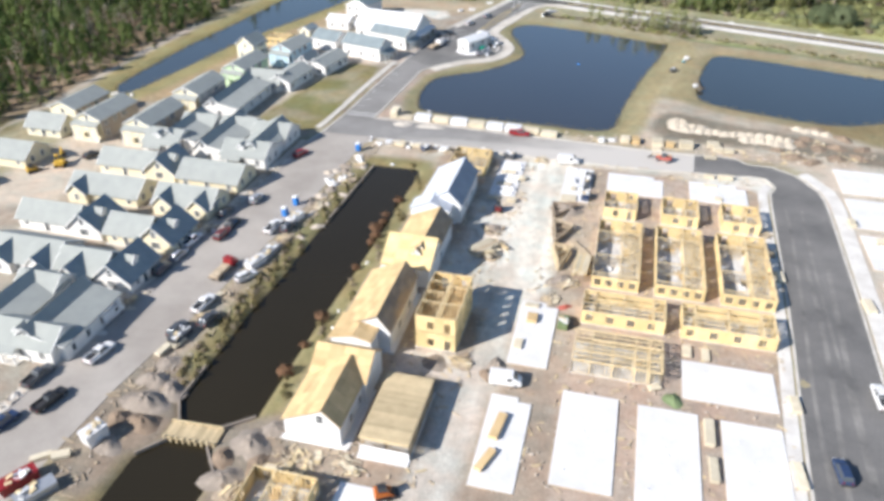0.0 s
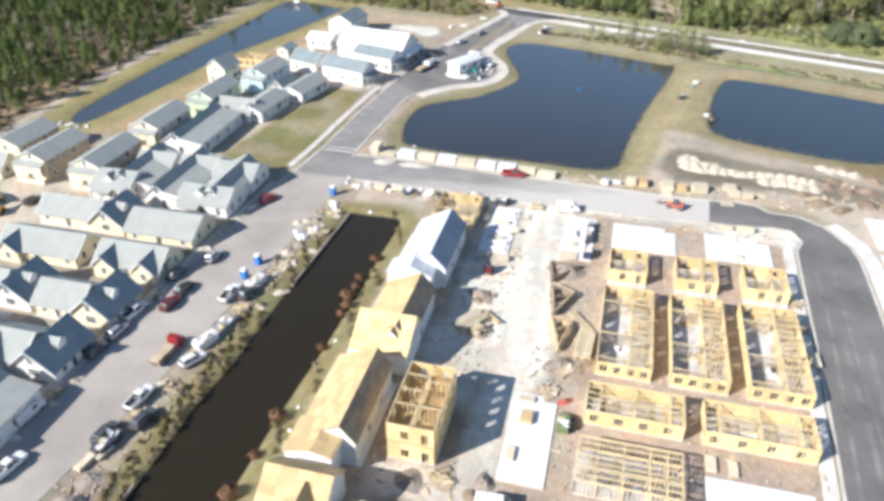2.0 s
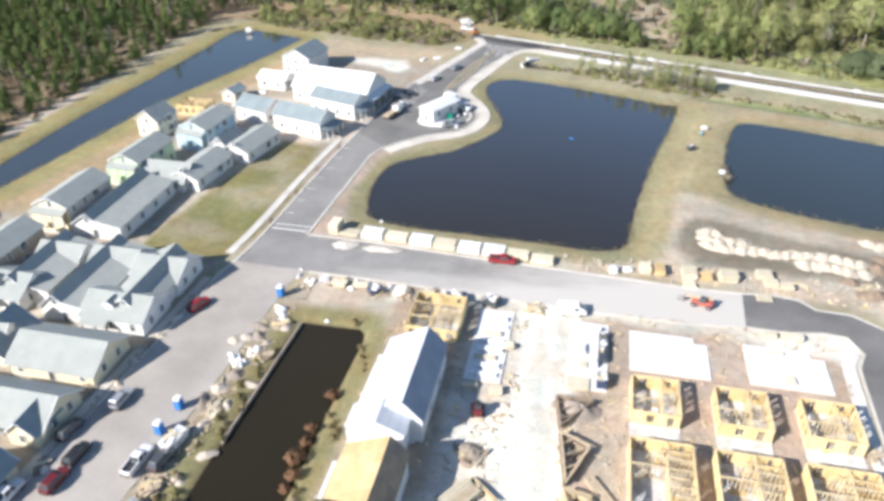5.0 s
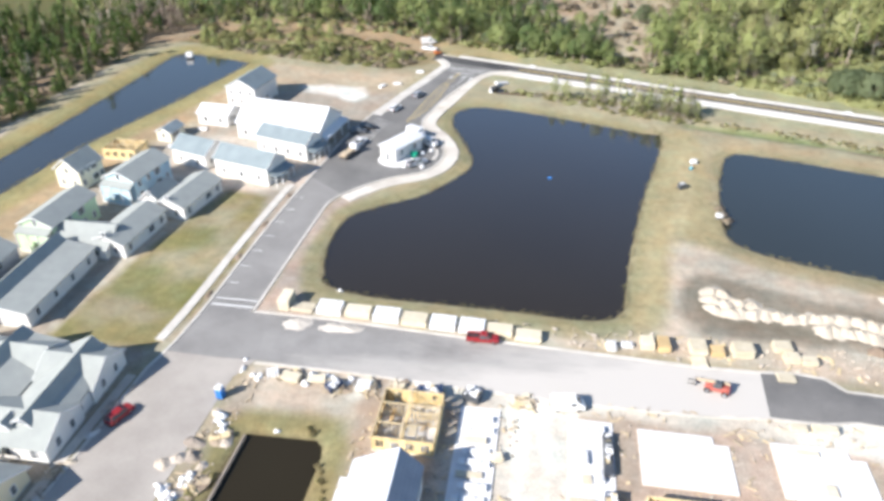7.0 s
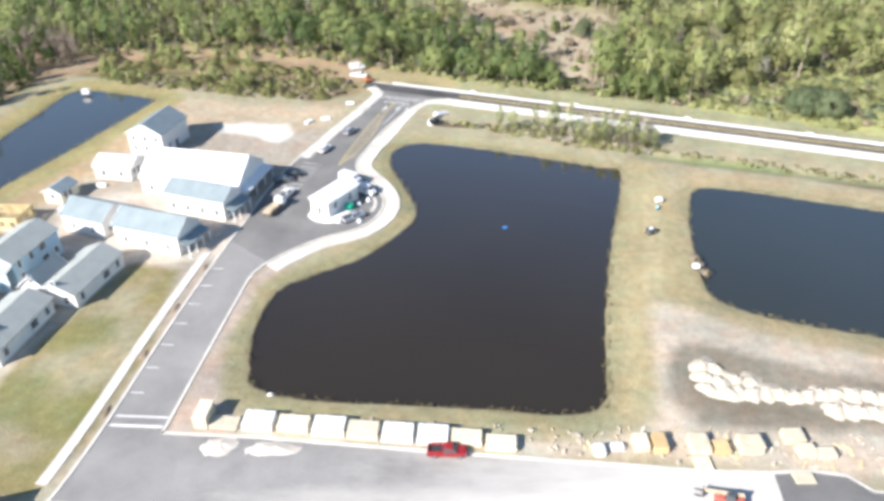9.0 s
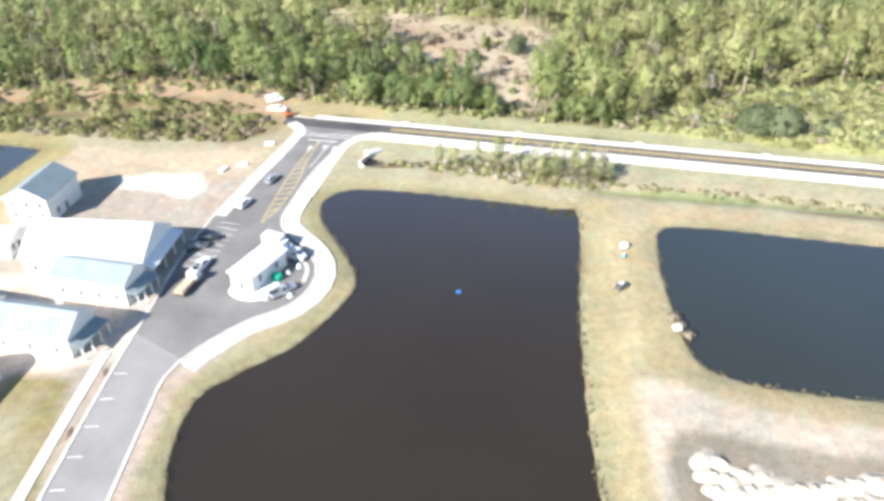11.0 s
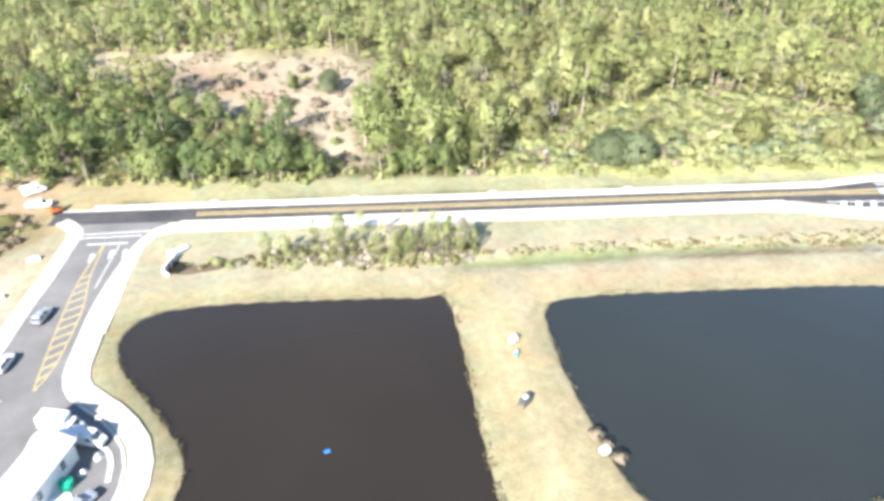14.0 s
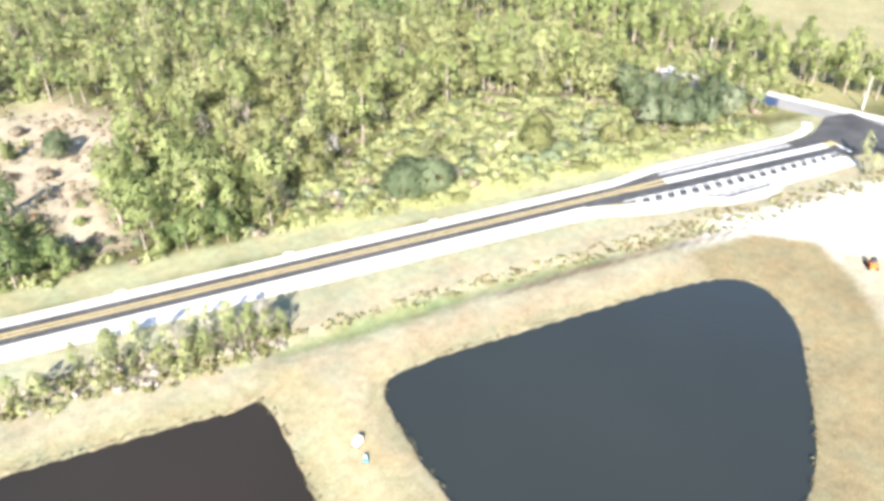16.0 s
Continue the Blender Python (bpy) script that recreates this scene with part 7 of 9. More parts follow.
tree_things("pine_tree", "pine", "needles", screen_places, "pine screening the country road", "tree", "pines beside the country road", 57, (0.75, 1.05), 4, 1.1)
tree_things("oak_tree", "oak", "leaves_dark", [(75.6, 328.0), (82.6, 326.2), (79.6, 330.4)], "round dark green oak beside the road", "tree", "oaks by the road", 31, (1.15, 1.25), 3, 2.4)
tree_things("oak_tree", "dome", "leaves_grey", [(153.5, 313.6), (161, 306.4), (168, 302.8), (176, 300.6), (165, 312), (173, 327), (182, 304.4)], "tall grey-green oak near the road junction", "tree", "oaks near the junction", 46, (0.62, 0.84), 3, 1.7)
tree_things("oak_tree", "dome", "leaves_dark", [(157, 310), (164.4, 304.2), (172, 306.4), (160, 317), (168, 318), (162, 325), (169, 334), (179, 309), (175, 315), (176, 322), (184, 312)], "tall dark green oak near the road junction", "tree", "oaks near the junction", 56, (0.66, 0.9), 3, 1.7)
tree_things("oak_tree", "oak", "leaves_olive", [(140, 316), (146, 311.6)], "low olive-green tree before the oaks", "tree", "oaks near the junction", 59, (0.6, 0.75), 2, 1.8)
tree_things("oak_tree", "oak", "leaves_olive", [(121, 327), (126, 331), (64, 352), (70, 357)], "spreading olive-green tree above the scrub", "tree", "trees in the scrub", 47, (0.85, 1.15), 2, 2.0)
tree_things("scrub_tree", "thin", "leaves_olive", [(92, 338), (98, 344), (104, 327), (112, 347), (88, 332), (132, 334), (138, 340), (108, 352), (121, 343), (64, 341)], "small thin tree standing in the scrub", "tree", "small trees in the scrub", 68, (0.45, 0.75), 4, 1.5)
tree_things("scrub_bush", "bush", "leaves_grey", [(66, 333.5), (70, 336), (112, 322), (118, 319), (133, 318), (126, 322), (100, 331), (143, 326), (149, 330), (95, 327)], "round grey-green bush in the scrub", "bush", "bushes in the scrub", 69, (1.2, 2.0), 3, 2.0)
tree_things("scrub_bush", "bare", "pale_twigs", [(136, 322), (140, 329), (129, 327), (62, 337), (147, 321)], "leafless pale grey bush in the scrub", "bush", "leafless bushes in the scrub", 70, (0.3, 0.45), 3, 2.0)
tree_things("oak_tree", "oak", "leaves_dark", [(17.5, 405.5), (19.5, 409.5)], "dark round tree in the clearing", "tree", "trees in the clearing", 32, (0.72, 0.85), 2, 1.8)
tree_things("oak_tree", "young", "needles", [(20.5, 366.0), (22.5, 370.0), (7, 412), (9, 414)], "small round pine in the clearing", "tree", "trees in the clearing", 48, (0.7, 0.9), 2, 1.8)
tree_things("shore_bush", "shrub", "twig_brown", [(-14, 421), (-11, 424), (26, 404), (30, 398), (12, 396), (-2, 428), (14, 430), (4, 401)], "leafless tan bush in the clearing", "bush", "bushes in the clearing", 49, (1.2, 2.0), 2, 2.0)
tree_things("pine_tree", "tall", "needles", [(118, 378), (124, 380), (131, 377), (138, 366), (143, 362), (150, 368), (109, 372), (156, 372)], "tall pine with a pale bare stem behind the scrub", "tree", "tall pines behind the scrub", 50, (0.9, 1.05), 3, 1.4)
grove = [(-16, 312.4), (-12.5, 311.2), (-6, 312.6), (-3, 308), (-1, 311), (3.5, 309.6), (5.5, 304.8), (7.5, 308), (9, 303.4), (11, 306.6), (12.5, 302.4), (14.5, 305.2), (16, 301.4), (18, 304.6), (19.5, 300.6), (21, 303.6), (22.5, 300.4), (24.5, 302.8), (26, 301.2), (13, 309.6), (0, 314), (17.4, 302.6), (20.2, 302)]
tree_things("grove_tree", "thin", "needles", grove[::2], "slender pale-trunked tree in the grove by the pond", "tree", "grove between pond and road", 33, (0.7, 0.95), 5, 1.7)
tree_things("grove_tree", "thin", "scrub", grove[1::2], "yellow-green slender tree in the grove by the pond", "tree", "grove between pond and road", 43, (0.7, 1.0), 4, 1.8)
tree_things("grove_tree", "bare", "grey_twigs", [(8.4, 306), (13.6, 303.8), (17.0, 303.2), (19.0, 301.8), (23.4, 301.6), (25.4, 303.2), (10.2, 304.8), (21.6, 302.2)], "leafless grey tree in the grove by the pond", "tree", "grove between pond and road", 55, (0.65, 0.9), 3, 1.6)
front = []
for k in range(46):
    u = -26 + k * 1.75
    x, y = far_road(u, 16.5 + 2.2 * math.sin(k * 2.4))
    if not 4 < x < 19:
        front.append((x, y))
tree_things("pine_tree", "dome", "needles_deep", front[:24:2], "full green tree at the wood's front", "tree", "trees along the wood's front", 58, (0.55, 0.95), 5, 1.6)
tree_things("wood_bush", "bush", "scrub", [(x + 0.5, y - 1.5) for x, y in front[1:24:2]], "low yellow-green bush at the wood's foot", "bush", "bushes along the wood's front", 60, (0.7, 1.2), 3, 1.3)
tree_things("pine_tree", "pine", "needles_deep", front[24:], "pine with a thin bare lower trunk at the wood's front", "tree", "pines along the wood's front", 34, (0.55, 0.85), 5, 1.3)
west_front = [(-182.5 - 2.5 * math.sin(k * 1.7) + min(6.0, max(0.0, (k - 20) * 0.6)), 150 + k * 4.4) for k in range(46)]
tree_things("pine_tree", "young", "needles_dark", west_front, "low dense young pine at the stand's edge", "tree", "young pines behind the long pond", 35, (0.55, 0.95), 4, 1.5)
edge = scatter(-196, -172, 100, 352, 2.6, lambda X, Y: (X < -175 - 2 * np.sin(Y * 0.2)) & (np.sin(X * 0.8 + Y * 0.5) * np.sin(Y * 0.31) > 0.1), 51)
wood_stuff("undergrowth", edge, ("shrub", "shrub", "shrub"), (45, 15, 40), ("twig_brown", "scrub", "leaves_dark"), "brown brush and litter at the pine stand's edge", "undergrowth", 52, (0.4, 0.9))
mauve = scatter(-212, -160, 352, 396, 4.2, lambda X, Y: signed(X, Y, [(-200, 362), (-184, 358), (-164, 360), (-166, 372), (-190, 392), (-210, 392)]) < 0, 53)
wood_stuff("woodland", mauve, ("bare", "bare"), (70, 30), ("twig_mauve", "grey_twigs"), "leafless mauve-brown trees at the wood's corner", "wood", 54, (0.6, 0.95), rich=2.0)
tree_things("pine_tree", "tall", "needles", [(226, 300), (228, 290), (231, 281), (233, 271), (224, 312), (236, 262), (230, 306), (234, 296), (222, 324)], "tall bare-stemmed pine beside the country road", "tree", "pines along the country road", 36, (0.85, 1.05), 3, 1.6)
tree_things("grove_tree", "thin", "scrub", [(176, 262), (181, 264), (172, 258), (187, 259)], "small leafy tree beside the road junction", "tree", "trees by the junction", 37, (0.7, 0.95), 2, 1.6)
tree_things("shore_bush", "shrub", "twig_brown", [(24.0, 246.0), (24.6, 243.4), (25.0, 240.6)], "leafless brown bush on the pond's edge", "bush", "bushes on the pond's edge", 38, (0.6, 0.9), 2, 2.0)
tree_things("shore_bush", "shrub", "rust_brush", [(-48.3, 128.0), (-48.4, 115.5), (-48.6, 98.0), (-48.8, 90.0), (-49.0, 82.5), (-48.2, 145.0), (-49.0, 137.3), (-48.8, 134.6), (-49.2, 131.1), (-48.6, 125.7)], "rust-brown bush hanging over the canal", "bush", "bushes on the canal's edge", 39, (0.6, 0.95), 2, 2.0)


# ---- vehicles ----
def loft(stations):
    """A car body from cross-sections along x: (x, half width low, half width high, z low, z shoulder, z top)."""
    g = Geo()
    rings = []
    for x, wl, wh, z0, z1, z2 in stations:
        rings.append([(x, -wl, z0), (x, -wl - 0.03, z1), (x, -wh, z2), (x, wh, z2), (x, wl + 0.03, z1), (x, wl, z0)])
    n = 6
    for r in rings:
        g.v += r
    for k in range(len(rings) - 1):
        for i in range(n):
            j = (i + 1) % n
            g.f.append((k * n + i, (k + 1) * n + i, (k + 1) * n + j, k * n + j))
    g.f.append(tuple(range(n)))
    g.f.append(tuple(range((len(rings) - 1) * n, len(rings) * n))[::-1])
    return g


def wheel_meshes(r=0.36, w=0.24):
    return (Geo().tube((0, -w / 2, 0), (0, w / 2, 0), r, r, 14).mesh("wheel", M["rubber"]),
            Geo().tube((0, -w / 2 - 0.01, 0), (0, w / 2 + 0.01, 0), r * 0.6, r * 0.6, 10).mesh("rim", M["steel"]))


WHEEL = wheel_meshes()
BIG_WHEEL = wheel_meshes(0.5, 0.3)


def add_wheels(t, xs, y, r=0.36, meshes=None):
    for x in xs:
        for s in (-1, 1):
            w = part("wheel", (meshes or WHEEL)[0], None, t)
            w.location = (x, s * y, r)
            part("rim", (meshes or WHEEL)[1], None, w)


def lamps(t, front, back, y, z):
    for s in (-1, 1):
        part("headlight", Geo().box(front - 0.06, front + 0.02, s * y - 0.16, s * y + 0.16, z, z + 0.16), M["lamp_clear"], t)
        part("tail_light", Geo().box(back - 0.02, back + 0.06, s * y - 0.12, s * y + 0.12, z, z + 0.22), M["lamp_red"], t)


def bumpers(t, front, back, w, mat="dark_steel"):
    part("bumper", Geo().box(front - 0.05, front + 0.1, -w, w, 0.35, 0.6), M[mat], t)
    part("bumper", Geo().box(back - 0.1, back + 0.05, -w, w, 0.35, 0.6), M[mat], t)


def cabin(t, x0, x1, w, z0, z1, mat, rake_f=0.75, rake_b=0.35):
    """Glass house with a painted roof; x0 is its back."""
    low = [(x0, -w), (x1, -w), (x1, w), (x0, w)]
    wt = w - 0.2
    top = [(x0 + rake_b, -wt), (x1 - rake_f, -wt), (x1 - rake_f, wt), (x0 + rake_b, wt)]
    part("window_band", Geo().hexa([(*p, z0) for p in low] + [(*p, z1) for p in top]), M["glass"], t, "dark tinted windows")
    part("cabin_roof", Geo().hexa([(x, y, z1) for x, y in top] + [(x + (0.06 if x < 0 else -0.06), y * 0.94, z1 + 0.07) for x, y in top]), M[mat], t)
    for a, b in zip(low, top):
        part("pillar", Geo().beam((*a, z0), (*b, z1), 0.1, 0.1), M[mat], t)
    part("pillar", Geo().beam(((x0 + x1) / 2, -w - 0.01, z0), ((x0 + x1) / 2, -wt - 0.01, z1), 0.09, 0.09), M[mat], t)
    part("pillar", Geo().beam(((x0 + x1) / 2, w + 0.01, z0), ((x0 + x1) / 2, wt + 0.01, z1), 0.09, 0.09), M[mat], t)


def pickup(mat):
    t = new("pickup_truck")
    part("body", loft([(-2.9, 0.9, 0.86, 0.5, 0.8, 1.0), (-2.8, 0.95, 0.9, 0.42, 0.85, 1.05), (-0.6, 0.97, 0.92, 0.4, 0.85, 1.05), (0.9, 0.97, 0.92, 0.4, 0.85, 1.1), (2.5, 0.95, 0.86, 0.4, 0.85, 1.08), (2.9, 0.85, 0.76, 0.48, 0.8, 0.98)]), M[mat], t)
    part("cargo_bed", Geo().box(-2.75, -0.75, -0.74, 0.74, 1.055, 1.075), M["dark_steel"], t, "dark open cargo bed")
    part("bed_rail", Geo().box(-2.85, -0.65, -0.92, -0.76, 1.04, 1.38), M[mat], t)
    part("bed_rail", Geo().box(-2.85, -0.65, 0.76, 0.92, 1.04, 1.38), M[mat], t)
    part("tailgate", Geo().box(-2.9, -2.78, -0.76, 0.76, 1.0, 1.38), M[mat], t)
    cabin(t, -0.65, 1.55, 0.9, 1.06, 1.78, mat, 0.7, 0.2)
    bumpers(t, 2.9, -2.9, 0.85)
    lamps(t, 2.88, -2.9, 0.68, 0.82)
    add_wheels(t, (-1.85, 1.95), 0.85, 0.38)
    return t


def suv(mat):
    t = new("car")
    part("body", loft([(-2.35, 0.85, 0.78, 0.5, 0.8, 1.0), (-2.2, 0.92, 0.86, 0.42, 0.85, 1.08), (0.8, 0.93, 0.88, 0.38, 0.85, 1.08), (2.0, 0.9, 0.82, 0.4, 0.82, 1.02), (2.35, 0.8, 0.7, 0.46, 0.76, 0.9)]), M[mat], t)
    cabin(t, -2.15, 1.25, 0.86, 1.07, 1.66, mat, 0.8, 0.3)
    bumpers(t, 2.35, -2.35, 0.78)
    lamps(t, 2.33, -2.35, 0.62, 0.8)
    add_wheels(t, (-1.4, 1.45), 0.8)
    return t


def van(mat):
    t = new("van")
    part("body", loft([(-2.7, 0.95, 0.88, 0.4, 1.2, 2.25), (-2.6, 1.0, 0.93, 0.36, 1.2, 2.35), (1.2, 1.0, 0.93, 0.36, 1.2, 2.35), (1.9, 0.98, 0.86, 0.38, 1.1, 1.7), (2.6, 0.95, 0.8, 0.4, 0.9, 1.2), (2.75, 0.88, 0.74, 0.48, 0.85, 1.05)]), M[mat], t)
    part("windscreen", Geo().hexa([(1.95, -0.8, 1.22), (2.42, -0.74, 1.22), (2.42, 0.74, 1.22), (1.95, 0.8, 1.22), (1.27, -0.8, 2.24), (1.36, -0.76, 2.26), (1.36, 0.76, 2.26), (1.27, 0.8, 2.24)]), M["glass"], t)
    for s in (-1, 1):
        part("side_window", Geo().box(0.3, 1.2, s * 1.0 - 0.03, s * 1.0 + 0.03, 1.35, 1.95), M["glass"], t)
    bumpers(t, 2.75, -2.7, 0.85)
    lamps(t, 2.72, -2.7, 0.7, 0.8)
    add_wheels(t, (-1.7, 1.7), 0.88)
    return t


def box_truck(mat):
    t = new("box_truck")
    part("cargo_box", Geo().box(-3.6, 0.9, -1.15, 1.15, 0.9, 3.1), M["white_paint"], t)
    part("chassis", Geo().box(-3.6, 2.9, -0.45, 0.45, 0.55, 0.85), M["dark_steel"], t)
    part("cab", loft([(1.0, 0.95, 0.9, 0.55, 1.3, 2.2), (2.0, 0.95, 0.88, 0.55, 1.3, 2.2), (2.5, 0.95, 0.85, 0.55, 1.1, 1.35), (3.1, 0.9, 0.8, 0.55, 0.95, 1.15)]), M[mat], t)
    part("windscreen", Geo().hexa([(2.1, -0.8, 1.35), (2.5, -0.78, 1.35), (2.5, 0.78, 1.35), (2.1, 0.8, 1.35), (1.95, -0.8, 2.1), (2.08, -0.78, 2.1), (2.08, 0.78, 2.1), (1.95, 0.8, 2.1)]), M["glass"], t)
    bumpers(t, 3.1, -3.6, 0.9)
    add_wheels(t, (-2.4, 2.1), 0.95, 0.42)
    return t


def flatbed(mat):
    t = new("flatbed_truck")
    part("bed", Geo().box(-4.2, 1.0, -1.2, 1.2, 0.95, 1.15), M["old_wood"], t)
    part("chassis", Geo().box(-4.2, 3.0, -0.45, 0.45, 0.6, 0.95), M["dark_steel"], t)
    part("cab", loft([(1.1, 1.05, 1.0, 0.6, 1.5, 2.6), (2.3, 1.05, 0.98, 0.6, 1.5, 2.6), (2.6, 1.05, 0.95, 0.6, 1.3, 1.6), (3.4, 0.95, 0.85, 0.6, 1.2, 1.45)]), M[mat], t)
    part("windscreen", Geo().box(2.36, 2.5, -0.85, 0.85, 1.65, 2.4), M["glass"], t)
    for k in range(4):
        part("timber_load", Geo().box(-4.0 + k * 1.2, -2.95 + k * 1.2, -0.9, 0.9, 1.16, 1.5 + 0.12 * (k % 2)), M["lumber_grey"], t)
    add_wheels(t, (-3.2, -2.1, 2.5), 1.0, 0.5, BIG_WHEEL)
    return t


COLOURS = {"white_paint": "white", "black_paint": "black", "grey_paint": "dark grey", "silver_paint": "silver", "red_paint": "red", "maroon_paint": "dark red", "blue_paint": "dark blue"}
MADE = {}


def park(kind, mat, x, y, turn, where="parked beside the street"):
    """Vehicles of one kind and colour share their meshes."""
    m = pose(x, y, RZ, 0, 0, turn)
    word = {"pickup": "pickup truck", "suv": "car", "van": "van", "box_truck": "box truck", "flatbed": "flatbed truck"}[kind]
    if (kind, mat) not in MADE:
        MADE[kind, mat] = {"pickup": pickup, "suv": suv, "van": van, "box_truck": box_truck, "flatbed": flatbed}[kind](mat)
        MADE[kind, mat].matrix_basis = m
        ob = MADE[kind, mat]
    else:
        ob = copy_thing(MADE[kind, mat], m)
    return tagged(ob, f"{COLOURS[mat]} {word} {where}", word.split()[-1] if kind != "pickup" else "pickup", "parked vehicles")


park("pickup", "white_paint", -82.6, 78.6, 80, "with an open bed on the street")
park("pickup", "black_paint", -83.2, 66.6, 78)
park("suv", "blue_paint", -87.0, 60.8, 76)
park("suv", "grey_paint", -72.9, 88.0, 84)
park("pickup", "white_paint", -72.2, 96.0, 84)
park("suv", "grey_paint", -68.9, 92.0, 84, "on the dirt verge")
park("flatbed", "red_paint", -74.0, 107.6, 85, "with a pale load on the street")
park("suv", "white_paint", -68.7, 106.4, 60, "on the dirt verge")
park("pickup", "white_paint", -71.8, 125.6, 86)
park("suv", "grey_paint", -68.4, 126.6, 80, "on the dirt verge")
park("suv", "black_paint", -81.4, 124.8, 85)
park("suv", "maroon_paint", -81.4, 119.8, 85)
park("suv", "silver_paint", -81.5, 136.6, 86)
park("suv", "red_paint", -81.4, 162.6, 70, "with its nose to the kerb")
park("van", "white_paint", -87.4, 88.6, 84, "in front of a white house")
park("suv", "grey_paint", -86.6, 104.6, 84, "in front of a house")
park("suv", "silver_paint", -86.2, 110.0, 84, "in front of a house")
park("suv", "grey_paint", -85.6, 129.0, 84, "in front of a house")
park("pickup", "white_paint", -86.6, 116.0, 84, "in front of a house")
park("pickup", "grey_paint", -89.0, 71.0, 84, "on the footpath")
park("van", "white_paint", -12.2, 89.4, 4, "on the haul road")
park("suv", "blue_paint", 38.6, 82.6, 96, "on the new asphalt")
park("pickup", "white_paint", 47.6, 100.4, 92, "on the new asphalt")
park("pickup", "red_paint", -26.3, 190.0, 2, "beside the stacked material")
park("van", "white_paint", -11.0, 175.4, 8, "at the mouth of the haul road")
park("flatbed", "white_paint", -69.9, 262.4, 72, "on the north street")
park("pickup", "white_paint", -69.0, 268.8, 72, "towing along the north street")
park("suv", "black_paint", -69.6, 280.0, 10, "in a marked parking bay")
park("suv", "white_paint", -64.4, 295.4, 68, "at the north street's edge")
park("suv", "silver_paint", -59.4, 307.8, 66, "at the north street's edge")
park("suv", "grey_paint", -71.4, 276.8, 10, "in a marked parking bay")
park("van", "white_paint", -65.6, 363.6, 20, "behind the road's end")
park("pickup", "white_paint", -63.8, 355.6, -10, "behind the road's end")
park("box_truck", "white_paint", -53.6, 275.8, -28, "behind the kiosk")
park("van", "white_paint", -49.9, 271.6, -32, "behind the kiosk")
park("pickup", "silver_paint", -51.0, 258.8, 42, "inside the turning loop")
park("van", "blue_paint", 200.4, 301.5, 100, "beside the country road")
park("pickup", "blue_paint", 200.4, 324.0, 100, "beside the country road")
park("suv", "silver_paint", 200.6, 315.0, 100, "beside the country road")
park("van", "white_paint", 201.6, 338.0, 100, "beside the country road")
park("van", "blue_paint", 199.0, 368.0, 104, "beside the country road")
park("pickup", "white_paint", -128.0, 150.0, 20, "on the sandy yard")
park("suv", "black_paint", -135.5, 148.0, 70, "on the sandy yard")


# ---- machines ----
def loader(x, y, turn, mat, label):
    t = thing("skid_loader", x, y, turn, 0, label, "loader")
    part("body", loft([(-1.4, 0.6, 0.55, 0.4, 0.9, 1.4), (-1.2, 0.7, 0.62, 0.35, 1.0, 1.6), (0.5, 0.7, 0.6, 0.35, 0.9, 1.2), (1.0, 0.62, 0.5, 0.4, 0.7, 0.85)]), M[mat], t)
    part("cab", Geo().hexa([(-0.9, -0.5, 1.3), (0.6, -0.5, 1.1), (0.6, 0.5, 1.1), (-0.9, 0.5, 1.3), (-0.8, -0.45, 2.2), (0.3, -0.45, 2.2), (0.3, 0.45, 2.2), (-0.8, 0.45, 2.2)]), M["glass"], t)
    part("cab_roof", Geo().box(-0.9, 0.4, -0.5, 0.5, 2.2, 2.3), M["dark_steel"], t)
    for s in (-1, 1):
        g = Geo().beam((-1.3, s * 0.75, 1.5), (0.9, s * 0.75, 1.0), 0.14, 0.2).beam((0.9, s * 0.75, 1.0), (1.5, s * 0.75, 0.35), 0.14, 0.2)
        part("lift_arm", g, M[mat], t)
        part("track", Geo().box(-1.3, 1.1, s * 0.85 - 0.2, s * 0.85 + 0.2, 0.02, 0.62), M["rubber"], t)
    part("bucket", Geo().hexa([(1.4, -0.95, 0.1), (2.2, -0.95, 0.05), (2.2, 0.95, 0.05), (1.4, 0.95, 0.1), (1.4, -0.95, 0.75), (1.7, -0.95, 0.3), (1.7, 0.95, 0.3), (1.4, 0.95, 0.75)]), M["dark_steel"], t)
    return t


